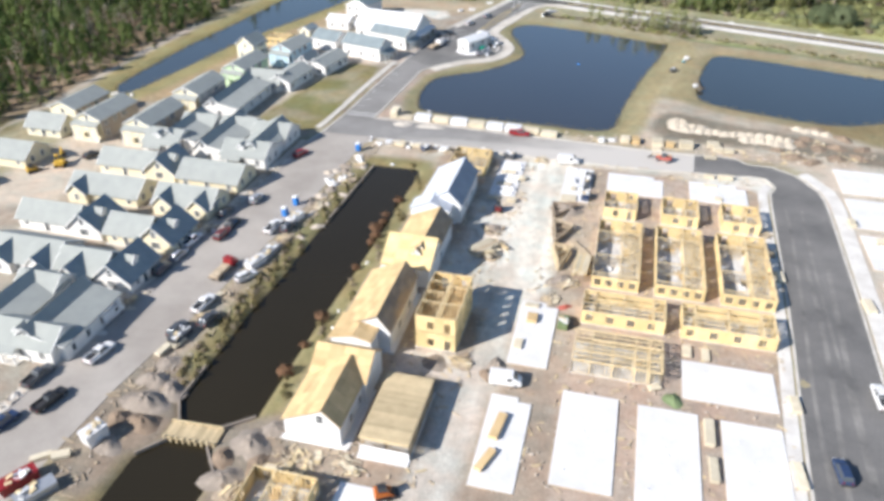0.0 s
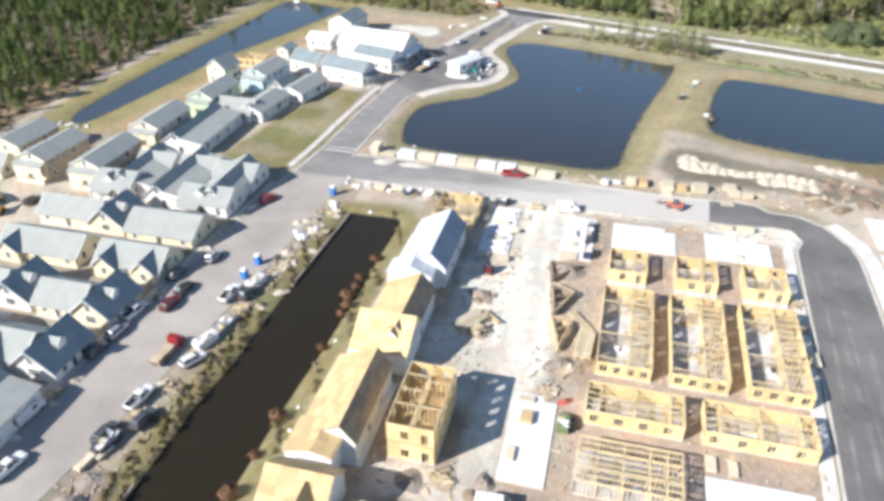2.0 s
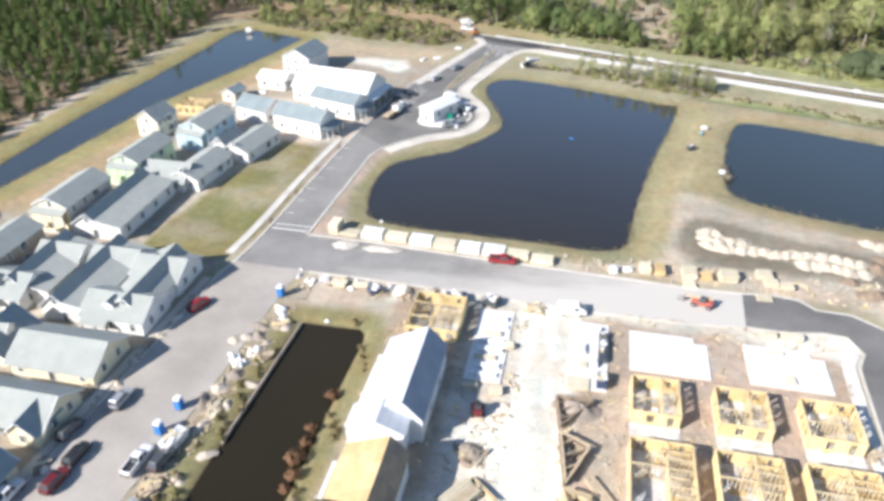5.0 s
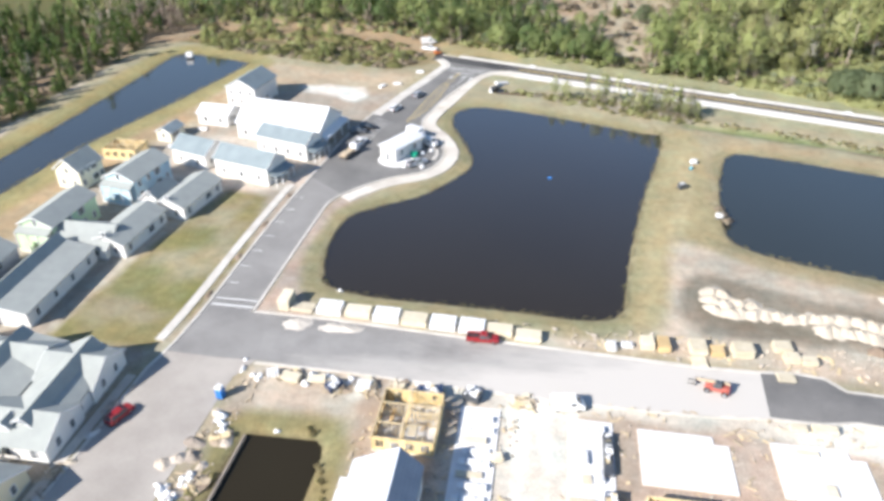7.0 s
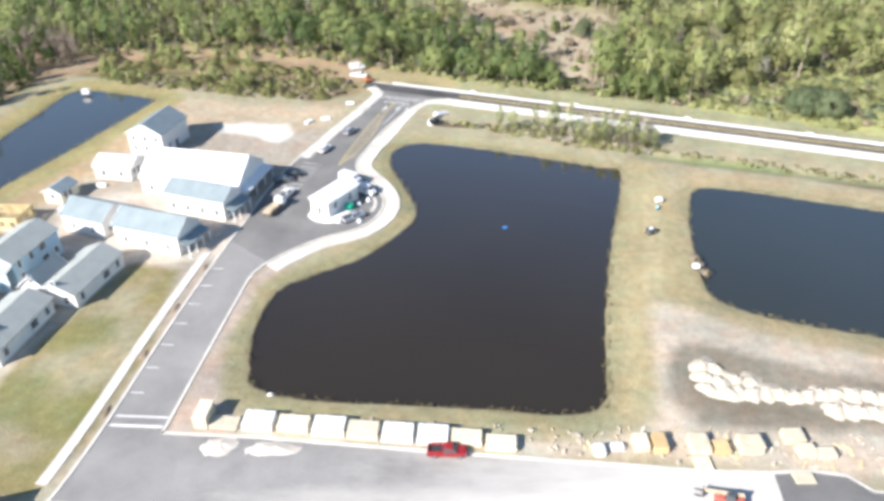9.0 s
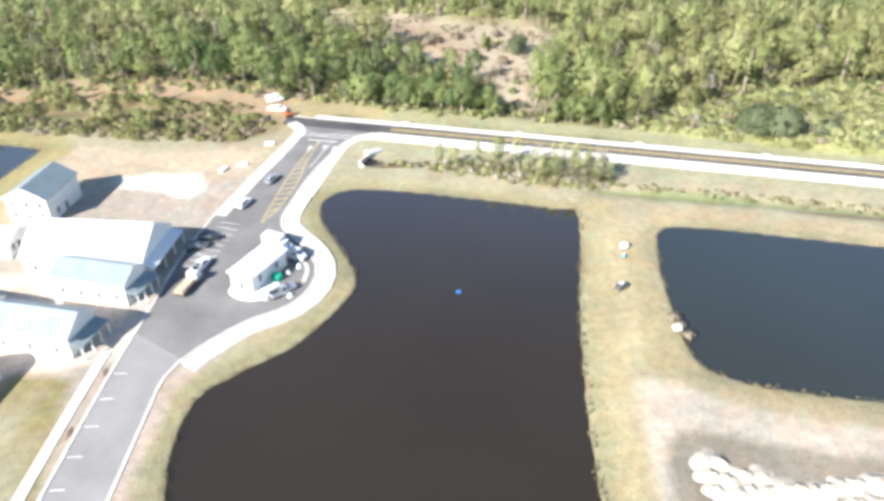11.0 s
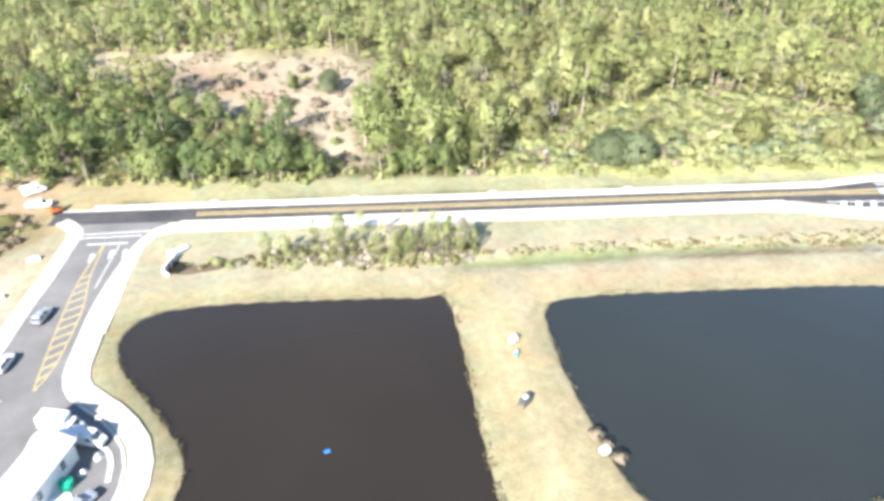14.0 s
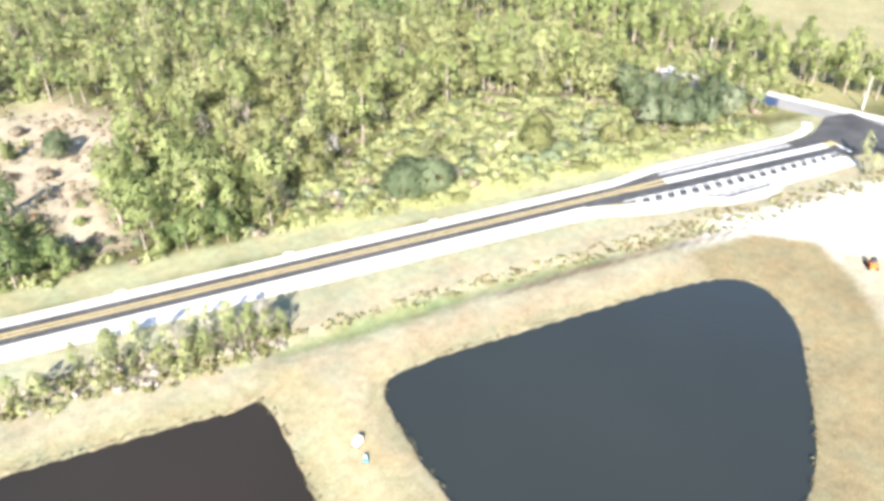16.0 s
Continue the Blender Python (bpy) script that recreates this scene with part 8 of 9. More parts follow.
def excavator(x, y, turn, mat, label):
    t = thing("excavator", x, y, turn, 0, label, "excavator")
    for s in (-1, 1):
        part("track", Geo().hexa([(-1.6, s * 1.1 - 0.28, 0.02), (1.6, s * 1.1 - 0.28, 0.02), (1.6, s * 1.1 + 0.28, 0.02), (-1.6, s * 1.1 + 0.28, 0.02),
                                  (-1.9, s * 1.1 - 0.28, 0.75), (1.9, s * 1.1 - 0.28, 0.75), (1.9, s * 1.1 + 0.28, 0.75), (-1.9, s * 1.1 + 0.28, 0.75)]), M["rubber"], t)
    part("house", loft([(-2.2, 1.0, 0.9, 0.9, 1.4, 1.9), (-1.9, 1.2, 1.1, 0.85, 1.4, 2.0), (0.6, 1.2, 1.1, 0.85, 1.3, 1.8), (1.0, 1.1, 1.0, 0.9, 1.2, 1.5)]), M[mat], t)
    part("cab", Geo().box(-0.2, 1.2, 0.2, 1.15, 1.4, 2.8), M["glass"], t)
    part("cab_roof", Geo().box(-0.3, 1.25, 0.15, 1.2, 2.8, 2.9), M[mat], t)
    part("boom", Geo().beam((0.8, -0.3, 1.6), (3.2, -0.3, 3.6), 0.4, 0.5), M[mat], t)
    part("stick", Geo().beam((3.1, -0.3, 3.6), (4.9, -0.3, 1.4), 0.3, 0.4), M[mat], t)
    part("bucket", Geo().hexa([(4.4, -0.8, 0.4), (5.4, -0.8, 0.5), (5.4, 0.2, 0.5), (4.4, 0.2, 0.4), (4.7, -0.8, 1.4), (5.2, -0.8, 1.3), (5.2, 0.2, 1.3), (4.7, 0.2, 1.4)]), M["dark_steel"], t)
    return t


def forklift(x, y, turn, label):
    """A rough-terrain telescopic handler."""
    t = thing("telehandler", x, y, turn, 0, label, "telehandler")
    part("body", loft([(-2.0, 0.8, 0.7, 0.7, 1.1, 1.5), (-1.6, 0.95, 0.85, 0.6, 1.1, 1.6), (1.4, 0.95, 0.85, 0.6, 1.0, 1.3), (1.9, 0.8, 0.7, 0.7, 0.9, 1.1)]), M["red_cloth"], t)
    part("cab", Geo().hexa([(-0.7, 0.1, 1.3), (0.7, 0.1, 1.3), (0.7, 0.95, 1.3), (-0.7, 0.95, 1.3), (-0.6, 0.15, 2.4), (0.4, 0.15, 2.4), (0.4, 0.9, 2.4), (-0.6, 0.9, 2.4)]), M["glass"], t)
    part("boom", Geo().beam((-1.9, -0.3, 1.9), (3.4, -0.3, 1.2), 0.35, 0.4), M["lumber_grey"], t)
    part("fork", Geo().box(3.4, 4.6, -0.9, -0.75, 0.3, 0.38).box(3.4, 4.6, 0.15, 0.3, 0.3, 0.38).box(3.35, 3.45, -0.95, 0.35, 0.3, 1.3), M["dark_steel"], t)
    add_wheels(t, (-1.4, 1.4), 1.0, 0.5, BIG_WHEEL)
    return t


loader(-24.2, 146.4, 100, "maroon_paint", "dark red tracked skid loader on the haul road")
excavator(-140.4, 141.6, 120, "machine_yellow", "yellow excavator on the sandy yard")
loader(-145.0, 136.6, 60, "machine_yellow", "yellow skid loader on the sandy yard")
forklift(13.4, 183.2, 165, "faded red telescopic handler on the pale street")
loader(-24.8, 62.6, 30, "orange", "orange skid loader beside the frames")
loader(-59.8, 351.2, 20, "orange", "orange loader at the road's end")
loader(131.0, 240.5, 40, "orange", "orange machine on the white lot")


# ---- stacks, piles and site clutter ----
def stack(x, y, w, d, h, turn=0.0, kind="boards", group="stacked building material", where="at the kerb", z=0.0):
    """Timber on skids: bare boards in layers, or a bundle in white wrap."""
    t = thing("lumber_stack", x, y, turn, z, f"{'white-wrapped bundle' if kind == 'wrap' else 'stack of pale sawn boards'} on skids {where}", "lumber stack", group)
    for s in (-0.35, 0.35):
        part("skid", Geo().box(w * s - 0.08, w * s + 0.08, -d / 2, d / 2, 0.0, 0.12), M["old_wood"], t)
    if kind == "wrap":
        b = 0.07
        g = Geo().hexa([(-w / 2, -d / 2, 0.12), (w / 2, -d / 2, 0.12), (w / 2, d / 2, 0.12), (-w / 2, d / 2, 0.12),
                        (-w / 2 + b, -d / 2 + b, h), (w / 2 - b, -d / 2 + b, h), (w / 2 - b, d / 2 - b, h), (-w / 2 + b, d / 2 - b, h)])
        part("wrap", g, M["wrap_white"], t, "white plastic wrap")
        for s in (-0.25, 0.25):
            part("strap", Geo().box(w * s - 0.04, w * s + 0.04, -d / 2 - 0.01, d / 2 + 0.01, 0.1, h + 0.01), M["dark_steel"], t)
    else:
        layers = max(2, int((h - 0.12) / 0.3))
        for k in range(layers):
            z = 0.12 + k * (h - 0.12) / layers
            j = 0.05 * ((k * 5) % 3 - 1)
            part("board_layer", Geo().box(-w / 2 + j, w / 2 + j, -d / 2 - j, d / 2 - j, z, z + (h - 0.12) / layers - 0.03), M["lumber_pale" if kind == "boards" else "osb"], t)
    return t


row = [(-64.8, 195.4, 2.2, 4.4, 2.5, "boards"), (-61.4, 194.6, 4.6, 2.6, 1.2, "boards"), (-56.0, 195.0, 5.0, 3.6, 1.9, "wrap"), (-50.4, 194.6, 5.0, 3.0, 1.8, "boards"), (-44.8, 194.4, 5.2, 3.4, 2.0, "wrap"),
       (-39.4, 193.8, 4.9, 3.2, 1.9, "boards"), (-34.0, 193.6, 5.0, 3.4, 2.0, "wrap"), (-28.6, 193.4, 5.0, 3.4, 2.1, "wrap"), (-23.4, 193.2, 4.8, 2.8, 1.7, "boards"), (-18.2, 192.4, 4.8, 2.8, 1.6, "boards")]
for r in row:
    stack(r[0], r[1] - 0.4, r[2] * 0.96, r[3] * 0.9, r[4] * (1.0 if r[0] < -64 else 0.78), -1.5, r[5])
for x, y, w, d, h, k in ((3.0, 193.0, 2.2, 2.6, 1.5, "boards"), (5.8, 193.0, 2.0, 3.0, 1.6, "osb"), (11.8, 193.2, 2.8, 3.2, 1.5, "boards"), (11.6, 189.8, 2.4, 2.6, 0.5, "boards"), (15.0, 192.8, 2.2, 2.2, 1.2, "osb"), (19.4, 193.4, 3.4, 2.8, 1.8, "boards"),
                         (26.6, 195.6, 3.0, 2.4, 1.3, "boards"), (27.6, 192.8, 2.4, 2.0, 1.3, "boards"), (30.4, 192.4, 2.6, 1.6, 1.2, "boards"), (25.6, 187.9, 2.8, 2.0, 0.5, "boards"), (-3.4, 191.4, 1.6, 1.8, 1.2, "wrap"), (-0.6, 192.4, 2.0, 1.2, 0.8, "wrap")):
    stack(x, y, w, d, h, 4, k, where="on the north verge")
for x, y, w, d, h, tn, k in ((20.3, 86.0, 1.4, 5.4, 0.9, 0, "boards"), (20.6, 78.6, 1.2, 4.6, 0.8, 2, "boards"), (32.6, 80.6, 1.3, 4.8, 0.8, 6, "boards"), (34.0, 95.6, 1.4, 3.6, 0.8, 4, "boards"), (-11.6, 79.2, 1.4, 5.4, 1.0, -8, "osb"),
                             (-12.2, 72.2, 1.2, 4.6, 0.9, -20, "osb"), (-10.4, 107.4, 1.8, 2.4, 1.0, 0, "osb"), (-11.0, 111.6, 2.6, 1.2, 0.6, 0, "boards"), (-11.8, 99.6, 1.4, 2.6, 0.7, 0, "boards"), (17.4, 105.0, 1.4, 3.0, 0.6, 0, "boards"),
                             (20.6, 104.8, 1.2, 3.0, 0.5, 0, "boards"), (51.6, 127.0, 1.6, 4.0, 0.8, 8, "boards"), (54.8, 159.6, 1.4, 3.0, 1.0, 0, "boards"), (59.2, 152.4, 3.0, 1.6, 1.0, 20, "boards"), (36.2, 133.0, 1.4, 3.4, 0.9, 4, "boards"), (24.6, 171.0, 3.2, 1.0, 0.6, 0, "boards"),
                             (26.2, 164.2, 1.6, 2.0, 0.6, 0, "boards"), (-22.0, 151.4, 2.0, 1.6, 1.0, 10, "boards"), (-26.6, 152.0, 2.6, 1.0, 0.7, 10, "boards"), (-8.8, 156.2, 3.6, 3.0, 0.5, 0, "boards"), (-21.4, 163.0, 1.6, 1.4, 1.0, 20, "boards"),
                             (24.6, 176.0, 2.4, 1.2, 0.9, 0, "boards"), (28.6, 176.2, 3.6, 1.4, 1.0, 0, "boards"), (12.0, 94.2, 2.0, 1.2, 0.6, 30, "boards"), (-53.0, 175.4, 3.0, 1.4, 0.9, 10, "boards"), (-57.4, 175.2, 3.2, 1.8, 1.0, -6, "boards"), (-49.4, 174.8, 2.8, 1.6, 0.9, 4, "boards"), (-44.6, 175.0, 2.4, 1.8, 1.1, 0, "wrap"), (-60.8, 175.8, 2.0, 1.6, 0.9, 20, "wrap"),
                             (-72.4, 82.4, 1.2, 3.2, 0.9, -10, "boards"), (-70.8, 84.8, 1.0, 3.0, 0.7, -14, "boards"), (-76.6, 56.4, 3.0, 1.0, 0.8, 40, "boards"), (-73.9, 57.4, 2.6, 1.4, 0.9, 30, "boards")):
    stack(x, y, w, d, h, tn, k, "loose lumber about the site", "on the building ground")


for k in range(8):
    stack(-24.8 + 0.4 * math.sin(k * 2.2), 155.0 + k * 2.2, 4.8 - 0.5 * (k % 3), 1.1, 0.4 + 0.15 * (k % 2), 1.5 * (k % 3), "boards" if k in (2, 5) else "wrap", "bundles on the slabs", "on a slab", 0.2)
for x, y, w, d, h, k in ((-7.0, 170.6, 3.4, 1.6, 0.7, "wrap"), (-8.6, 165.0, 1.4, 2.4, 0.6, "wrap"), (-6.4, 161.6, 1.4, 2.0, 0.8, "wrap"), (-8.2, 161.0, 1.2, 1.6, 0.5, "boards")):
    stack(x, y, w, d, h, 3, k, "bundles on the slabs", "on a slab", 0.2)


def board_pile(x, y, r, n, label, seed, grey=0.5, h=1.0):
    """A jumbled heap of boards, each one leaning its own way."""
    rnd = random.Random(seed)
    t = thing("scrap_pile", x, y, 0, 0, label, "scrap pile", "scrap heaps on the site")
    part("earth", mound_geo(r * 0.9, r * 0.8, h * 0.75, seed), M["spoil"], t, smooth=True)
    grain = rnd.uniform(0, 3.14)
    for k in range(int(n * 0.8)):
        a, d = rnd.uniform(0, 6.28), rnd.uniform(0, r * 0.75)
        p = Vector((d * math.cos(a), d * math.sin(a), h * (1 - d / r) * rnd.uniform(0.5, 1.0) + 0.1))
        b = grain + rnd.gauss(0, 0.45) + (1.57 if rnd.random() < 0.25 else 0)
        s = rnd.uniform(0.5, 1.7) * max(1.0, r / 2.6)
        v = Vector((math.cos(b) * s, math.sin(b) * s, rnd.uniform(-0.22, 0.22)))
        part("board", Geo().beam(p - v, p + v, rnd.choice((0.12, 0.2, 0.3, 0.6, 1.1)), 0.06), M["old_wood" if rnd.random() < grey * 0.5 else rnd.choice(("lumber_grey", "lumber", "lumber_pale"))], t)
    return t


def mound_geo(rx, ry, h, seed, n=18, rings=8):
    rs = np.random.RandomState(seed)
    g = Geo()
    ph = rs.uniform(0, 6.28, 4)
    verts = [(0, 0, h)]
    for k in range(1, rings + 1):
        f = k / rings
        for i in range(n):
            a = 2 * math.pi * i / n
            w = 1 + 0.16 * math.sin(2 * a + ph[0]) + 0.10 * math.sin(3 * a + ph[1]) + 0.05 * math.sin(7 * a + ph[2])
            z = h * (math.cos(math.pi * f) * 0.5 + 0.5) * (1 + 0.18 * math.sin(4 * a + 5 * f + ph[3])) - (0.12 if k == rings else 0) + (rs.uniform(-0.13, 0.13) * h if k < rings else 0)
            verts.append((rx * f * w * math.cos(a), ry * f * w * math.sin(a), z))
    faces = [(0, 1 + i, 1 + (i + 1) % n) for i in range(n)]
    for k in range(rings - 1):
        for i in range(n):
            j = (i + 1) % n
            faces.append((1 + k * n + i, 1 + (k + 1) * n + i, 1 + (k + 1) * n + j, 1 + k * n + j))
    return g.add(verts, faces)


def heap(x, y, rx, ry, h, mat, label, seed, turn=0.0, category="earth heap"):
    t = part("earth_mound", mound_geo(rx, ry, h, seed), M[mat], None, "", True)
    t.matrix_basis = pose(x, y, 0, 0, 0, turn)
    return tagged(t, label, category, "heaps on the site")


def truss_bundle(a, b, apex, layers, mat, label, seed):
    """Flat three-cornered roof trusses stacked on one another, each a little askew."""
    rnd = random.Random(seed)
    ox, oy = (a[0] + b[0] + apex[0]) / 3, (a[1] + b[1] + apex[1]) / 3
    t = thing("truss_bundle", ox, oy, 0, 0, label, "roof trusses", "roof trusses on the site")
    for k in range(layers):
        sx, sy, z = rnd.uniform(-0.25, 0.25), rnd.uniform(-0.25, 0.25), 0.16 + 0.27 * k
        p, q, r = (Vector((c[0] - ox + sx, c[1] - oy + sy, z)) for c in (a, b, apex))
        up = Vector((0, 0, 0.05))
        g = Geo().beam(p, q, 0.2, 0.24).beam(p + up, r + up, 0.2, 0.24).beam(q - up, r - up, 0.2, 0.24)
        for f in (0.25, 0.5, 0.75):
            foot = p.lerp(q, f)
            g.beam(foot, (p.lerp(r, min(1, 2 * f)) if f <= 0.5 else q.lerp(r, 2 - 2 * f)), 0.12, 0.12)
        part("truss", g, M[rnd.choice(mat)], t)
    part("blocking", Geo().beam(Vector((a[0] - ox, a[1] - oy, 0.0)), Vector((b[0] - ox, b[1] - oy, 0.0)), 0.5, 0.16), M["old_wood"], t)
    return t


def plank_row(a, b, n, width, height, mat, label, seed):
    """Long planks side by side from a to b, set out square to that line and stacked in courses."""
    rnd = random.Random(seed)
    d = Vector((b[0] - a[0], b[1] - a[1], 0))
    side = Vector((-d.y, d.x, 0)).normalized()
    t = thing("plank_stack", (a[0] + b[0]) / 2, (a[1] + b[1]) / 2, 0, 0, label, "planks", "plank stacks on the site")
    courses = max(1, int(height / 0.3))
    for c in range(courses):
        for k in range(n):
            off = side * ((k - (n - 1) / 2) * width / n)
            push = d.normalized() * rnd.uniform(-0.5, 0.5)
            part("plank", Geo().beam(-d / 2 + off + push + Vector((0, 0, 0.15 + 0.3 * c)), d / 2 + off + push + Vector((0, 0, 0.15 + 0.3 * c + rnd.uniform(-0.03, 0.03))), width / n * 0.82, 0.24), M[rnd.choice(mat)], t)
    return t


truss_bundle((-10.9, 143.8), (-9.5, 134.3), (-6.4, 141.6), 6, ("lumber_grey", "old_wood", "lumber_deck"), "bundle of weathered roof trusses lying beside the haul road", 1)
truss_bundle((-9.7, 132.9), (-7.5, 124.6), (-5.8, 132.2), 6, ("lumber", "lumber_grey", "lumber_deck"), "bundle of yellow roof trusses lying beside the haul road", 2)
truss_bundle((-12.0, 151.6), (-11.0, 145.2), (-6.2, 151.6), 5, ("lumber_grey", "old_wood"), "bundle of grey roof trusses half sunk in spoil", 3)
plank_row((-6.0, 136.3), (-2.0, 131.0), 3, 1.6, 0.7, ("old_wood", "lumber_grey"), "long grey beams lying on the ground", 4)
plank_row((-3.2, 123.4), (-2.8, 129.8), 5, 3.0, 1.9, ("lumber", "lumber_pale"), "square stack of yellow boards beside the frames", 5)
plank_row((-26.0, 126.2), (-22.2, 131.6), 6, 3.4, 1.2, ("lumber_grey", "lumber_pale"), "stack of long pale joists beside the haul road", 6)
plank_row((-22.4, 132.7), (-18.8, 129.6), 1, 0.5, 0.9, ("lumber_deck",), "broad plank propped across a box of scraps", 7)
board_pile(-22.4, 126.4, 2.4, 26, "open box of scrap boards beside the haul road", 1, 0.5, 1.5)
board_pile(-5.0, 120.4, 3.0, 30, "spread of loose boards beside the frames", 11, 0.4, 0.7)
board_pile(-7.6, 114.8, 2.4, 24, "spread of loose boards beside the frames", 12, 0.3, 0.5)
board_pile(-23.6, 137.2, 2.8, 20, "low heap of earth and scraps beside the haul road", 13, 0.8, 0.8)
board_pile(-20.4, 92.6, 2.6, 22, "loose boards in front of the tall frame", 14, 0.4, 0.5)
board_pile(-31.4, 66.0, 2.6, 26, "loose boards beside the deck", 15, 0.4, 0.5)
board_pile(-49.0, 174.6, 3.0, 26, "pale boards dumped at the street", 16, 0.5, 0.8)
board_pile(-38.6, 175.4, 2.4, 20, "pale boards dumped at the street", 17, 0.4, 0.7)
board_pile(-17.6, 175.6, 2.2, 16, "pale boards dumped at the street", 18, 0.4, 0.5)
board_pile(-57.4, 176.0, 2.2, 24, "pallets and broken boards dumped at the street", 26, 0.6, 0.7)
board_pile(-43.6, 175.0, 2.4, 26, "pallets and broken boards dumped at the street", 27, 0.5, 0.8)
board_pile(-33.2, 175.2, 1.8, 18, "pallets and broken boards dumped at the street", 28, 0.6, 0.6)
board_pile(-88.4, 138.0, 1.6, 16, "scraps and boards in the shade of the houses", 29, 0.9, 0.6)
board_pile(-85.6, 122.2, 1.5, 14, "scraps and boards in the shade of the houses", 30, 0.9, 0.6)
board_pile(-85.2, 150.6, 1.6, 16, "scraps and boards in the shade of the houses", 31, 0.9, 0.6)
board_pile(-86.8, 93.6, 1.6, 14, "scraps and boards in the shade of the houses", 32, 0.9, 0.6)
board_pile(35.6, 150.0, 2.0, 18, "loose boards beside the road", 19, 0.3, 0.5)
board_pile(35.6, 142.0, 1.8, 16, "loose boards beside the road", 20, 0.3, 0.5)
board_pile(55.0, 204.0, 2.2, 16, "scraps of board on the spoil ground", 21, 0.5, 0.5)
board_pile(-41.0, 65.0, 3.2, 30, "scrap boards and mud beside the near frame", 22, 0.7, 0.5)
board_pile(-70.2, 93.4, 2.2, 20, "dark scrap and boards on the verge", 23, 0.9, 0.8)
board_pile(-67.4, 121.6, 2.0, 18, "dark scrap and boards on the verge", 24, 0.9, 0.8)
board_pile(-70.8, 99.6, 1.8, 16, "pale scrap on the verge", 25, 0.4, 0.7)
board_pile(-46.4, 57.6, 2.4, 18, "scrap boards beside the near frame", 4, 0.4, 0.5)
board_pile(-38.0, 65.4, 3.0, 24, "loose boards in front of the half-built house", 5, 0.5, 0.4)
board_pile(-66.2, 138.0, 2.2, 16, "pale rubble and boards on the verge", 6, 0.8, 0.6)
board_pile(-64.4, 152.0, 2.6, 18, "pale rubble and boards on the verge", 7, 0.8, 0.6)
board_pile(-64.0, 161.0, 2.2, 14, "pale rubble and boards on the verge", 8, 0.8, 0.5)
for k, (x, y, rx, ry, h, m) in enumerate(((-8.6, 150.2, 4.0, 3.0, 1.5, "dirt_grey"), (-2.6, 123.6, 3.0, 2.0, 1.0, "dirt"), (-6.4, 121.6, 3.2, 2.2, 1.0, "dirt_grey"), (-3.4, 108.6, 2.0, 2.6, 0.8, "dirt"),
                                          (-14.4, 93.4, 2.4, 1.6, 0.8, "dirt_grey"), (-15.6, 90.6, 2.0, 1.4, 0.6, "dirt"), (-25.0, 91.4, 3.0, 2.0, 0.5, "dirt_grey"), (-23.8, 138.0, 3.0, 2.4, 0.9, "dirt_grey"), (-68.2, 70.6, 4.4, 3.4, 1.5, "dirt_grey"), (-66.0, 66.4, 3.2, 2.6, 1.2, "dirt"), (-69.6, 75.4, 3.4, 2.6, 1.1, "dirt_grey"), (-65.6, 74.0, 2.4, 2.8, 1.0, "dirt_grey"), (-70.4, 66.4, 2.4, 2.0, 0.9, "dirt"), (-68.6, 61.0, 2.4, 2.6, 0.8, "dirt_grey"), (-70.0, 80.0, 2.0, 2.6, 0.7, "dirt_grey"),
                                          (-47.4, 66.6, 3.6, 3.4, 1.1, "dirt_grey"), (-48.4, 59.6, 2.6, 3.2, 0.9, "dirt_grey"), (-45.2, 70.4, 2.2, 2.4, 0.8, "dirt_grey"), (-50.4, 63.2, 1.8, 2.4, 0.8, "dirt"), (-44.8, 63.6, 2.0, 2.6, 0.6, "dirt"), (-4.9, 112.8, 1.5, 0.9, 0.6, "red_cloth"), (15.0, 92.2, 2.0, 1.7, 0.8, "tarp_green"))):
    heap(x, y, rx, ry, h, m, "green tarpaulin over a small heap" if m == "tarp_green" else "faded red tarpaulin over a small heap" if m == "red_cloth" else "rough heap of dug earth", 40 + k, 20 * k, "tarpaulin heap" if m in ("tarp_green", "red_cloth") else "earth heap")
heap(-60.8, 189.8, 3.6, 2.3, 0.5, "limerock", "white spill of crushed rock on the street", 70, 0, "gravel heap")
heap(-52.8, 189.6, 4.6, 2.0, 0.5, "limerock", "white spill of crushed rock on the street", 71, 0, "gravel heap")
for k in range(9):
    x, y = -64.5 + 2.0 * math.sin(k * 2.1), 124 + k * 5.2
    heap(x, y, 1.2 + 0.4 * (k % 3), 1.0, 0.45, "rubble", "pale rubble on the canal verge", 80 + k, 40 * k, "rubble heap")
for k, (x, y) in enumerate(((-85.6, 92.0), (-86.4, 84.0), (-85.4, 97.0), (-84.8, 121.6), (-84.4, 140.0), (-85.0, 146.0), (-84.0, 153.0), (-83.8, 158.6), (-91.0, 70.0), (-90.0, 66.6))):
    heap(x, y, 1.3, 0.9, 0.5, "gravel_white" if k % 2 else "sand", "small heap of builder's sand and rubble by the path", 100 + k, 33 * k, "rubble heap")


def sack_pile(x, y, n, seed, label, mat="wrap_white"):
    """Full white sacks thrown on one another."""
    rnd = random.Random(seed)
    t = thing("sack_pile", x, y, rnd.uniform(0, 360), 0, label, "sacks", "sack piles on the verge")
    for k in range(n):
        ob = part("sack", mound_geo(rnd.uniform(0.6, 0.95), rnd.uniform(0.4, 0.65), rnd.uniform(0.4, 0.7), seed * 10 + k, 10, 4), M[mat], t, smooth=True)
        ob.matrix_basis = pose(rnd.uniform(-1.3, 1.3), rnd.uniform(-0.9, 0.9), 0.3 * (k > n * 0.6), 0, 0, rnd.uniform(0, 360))


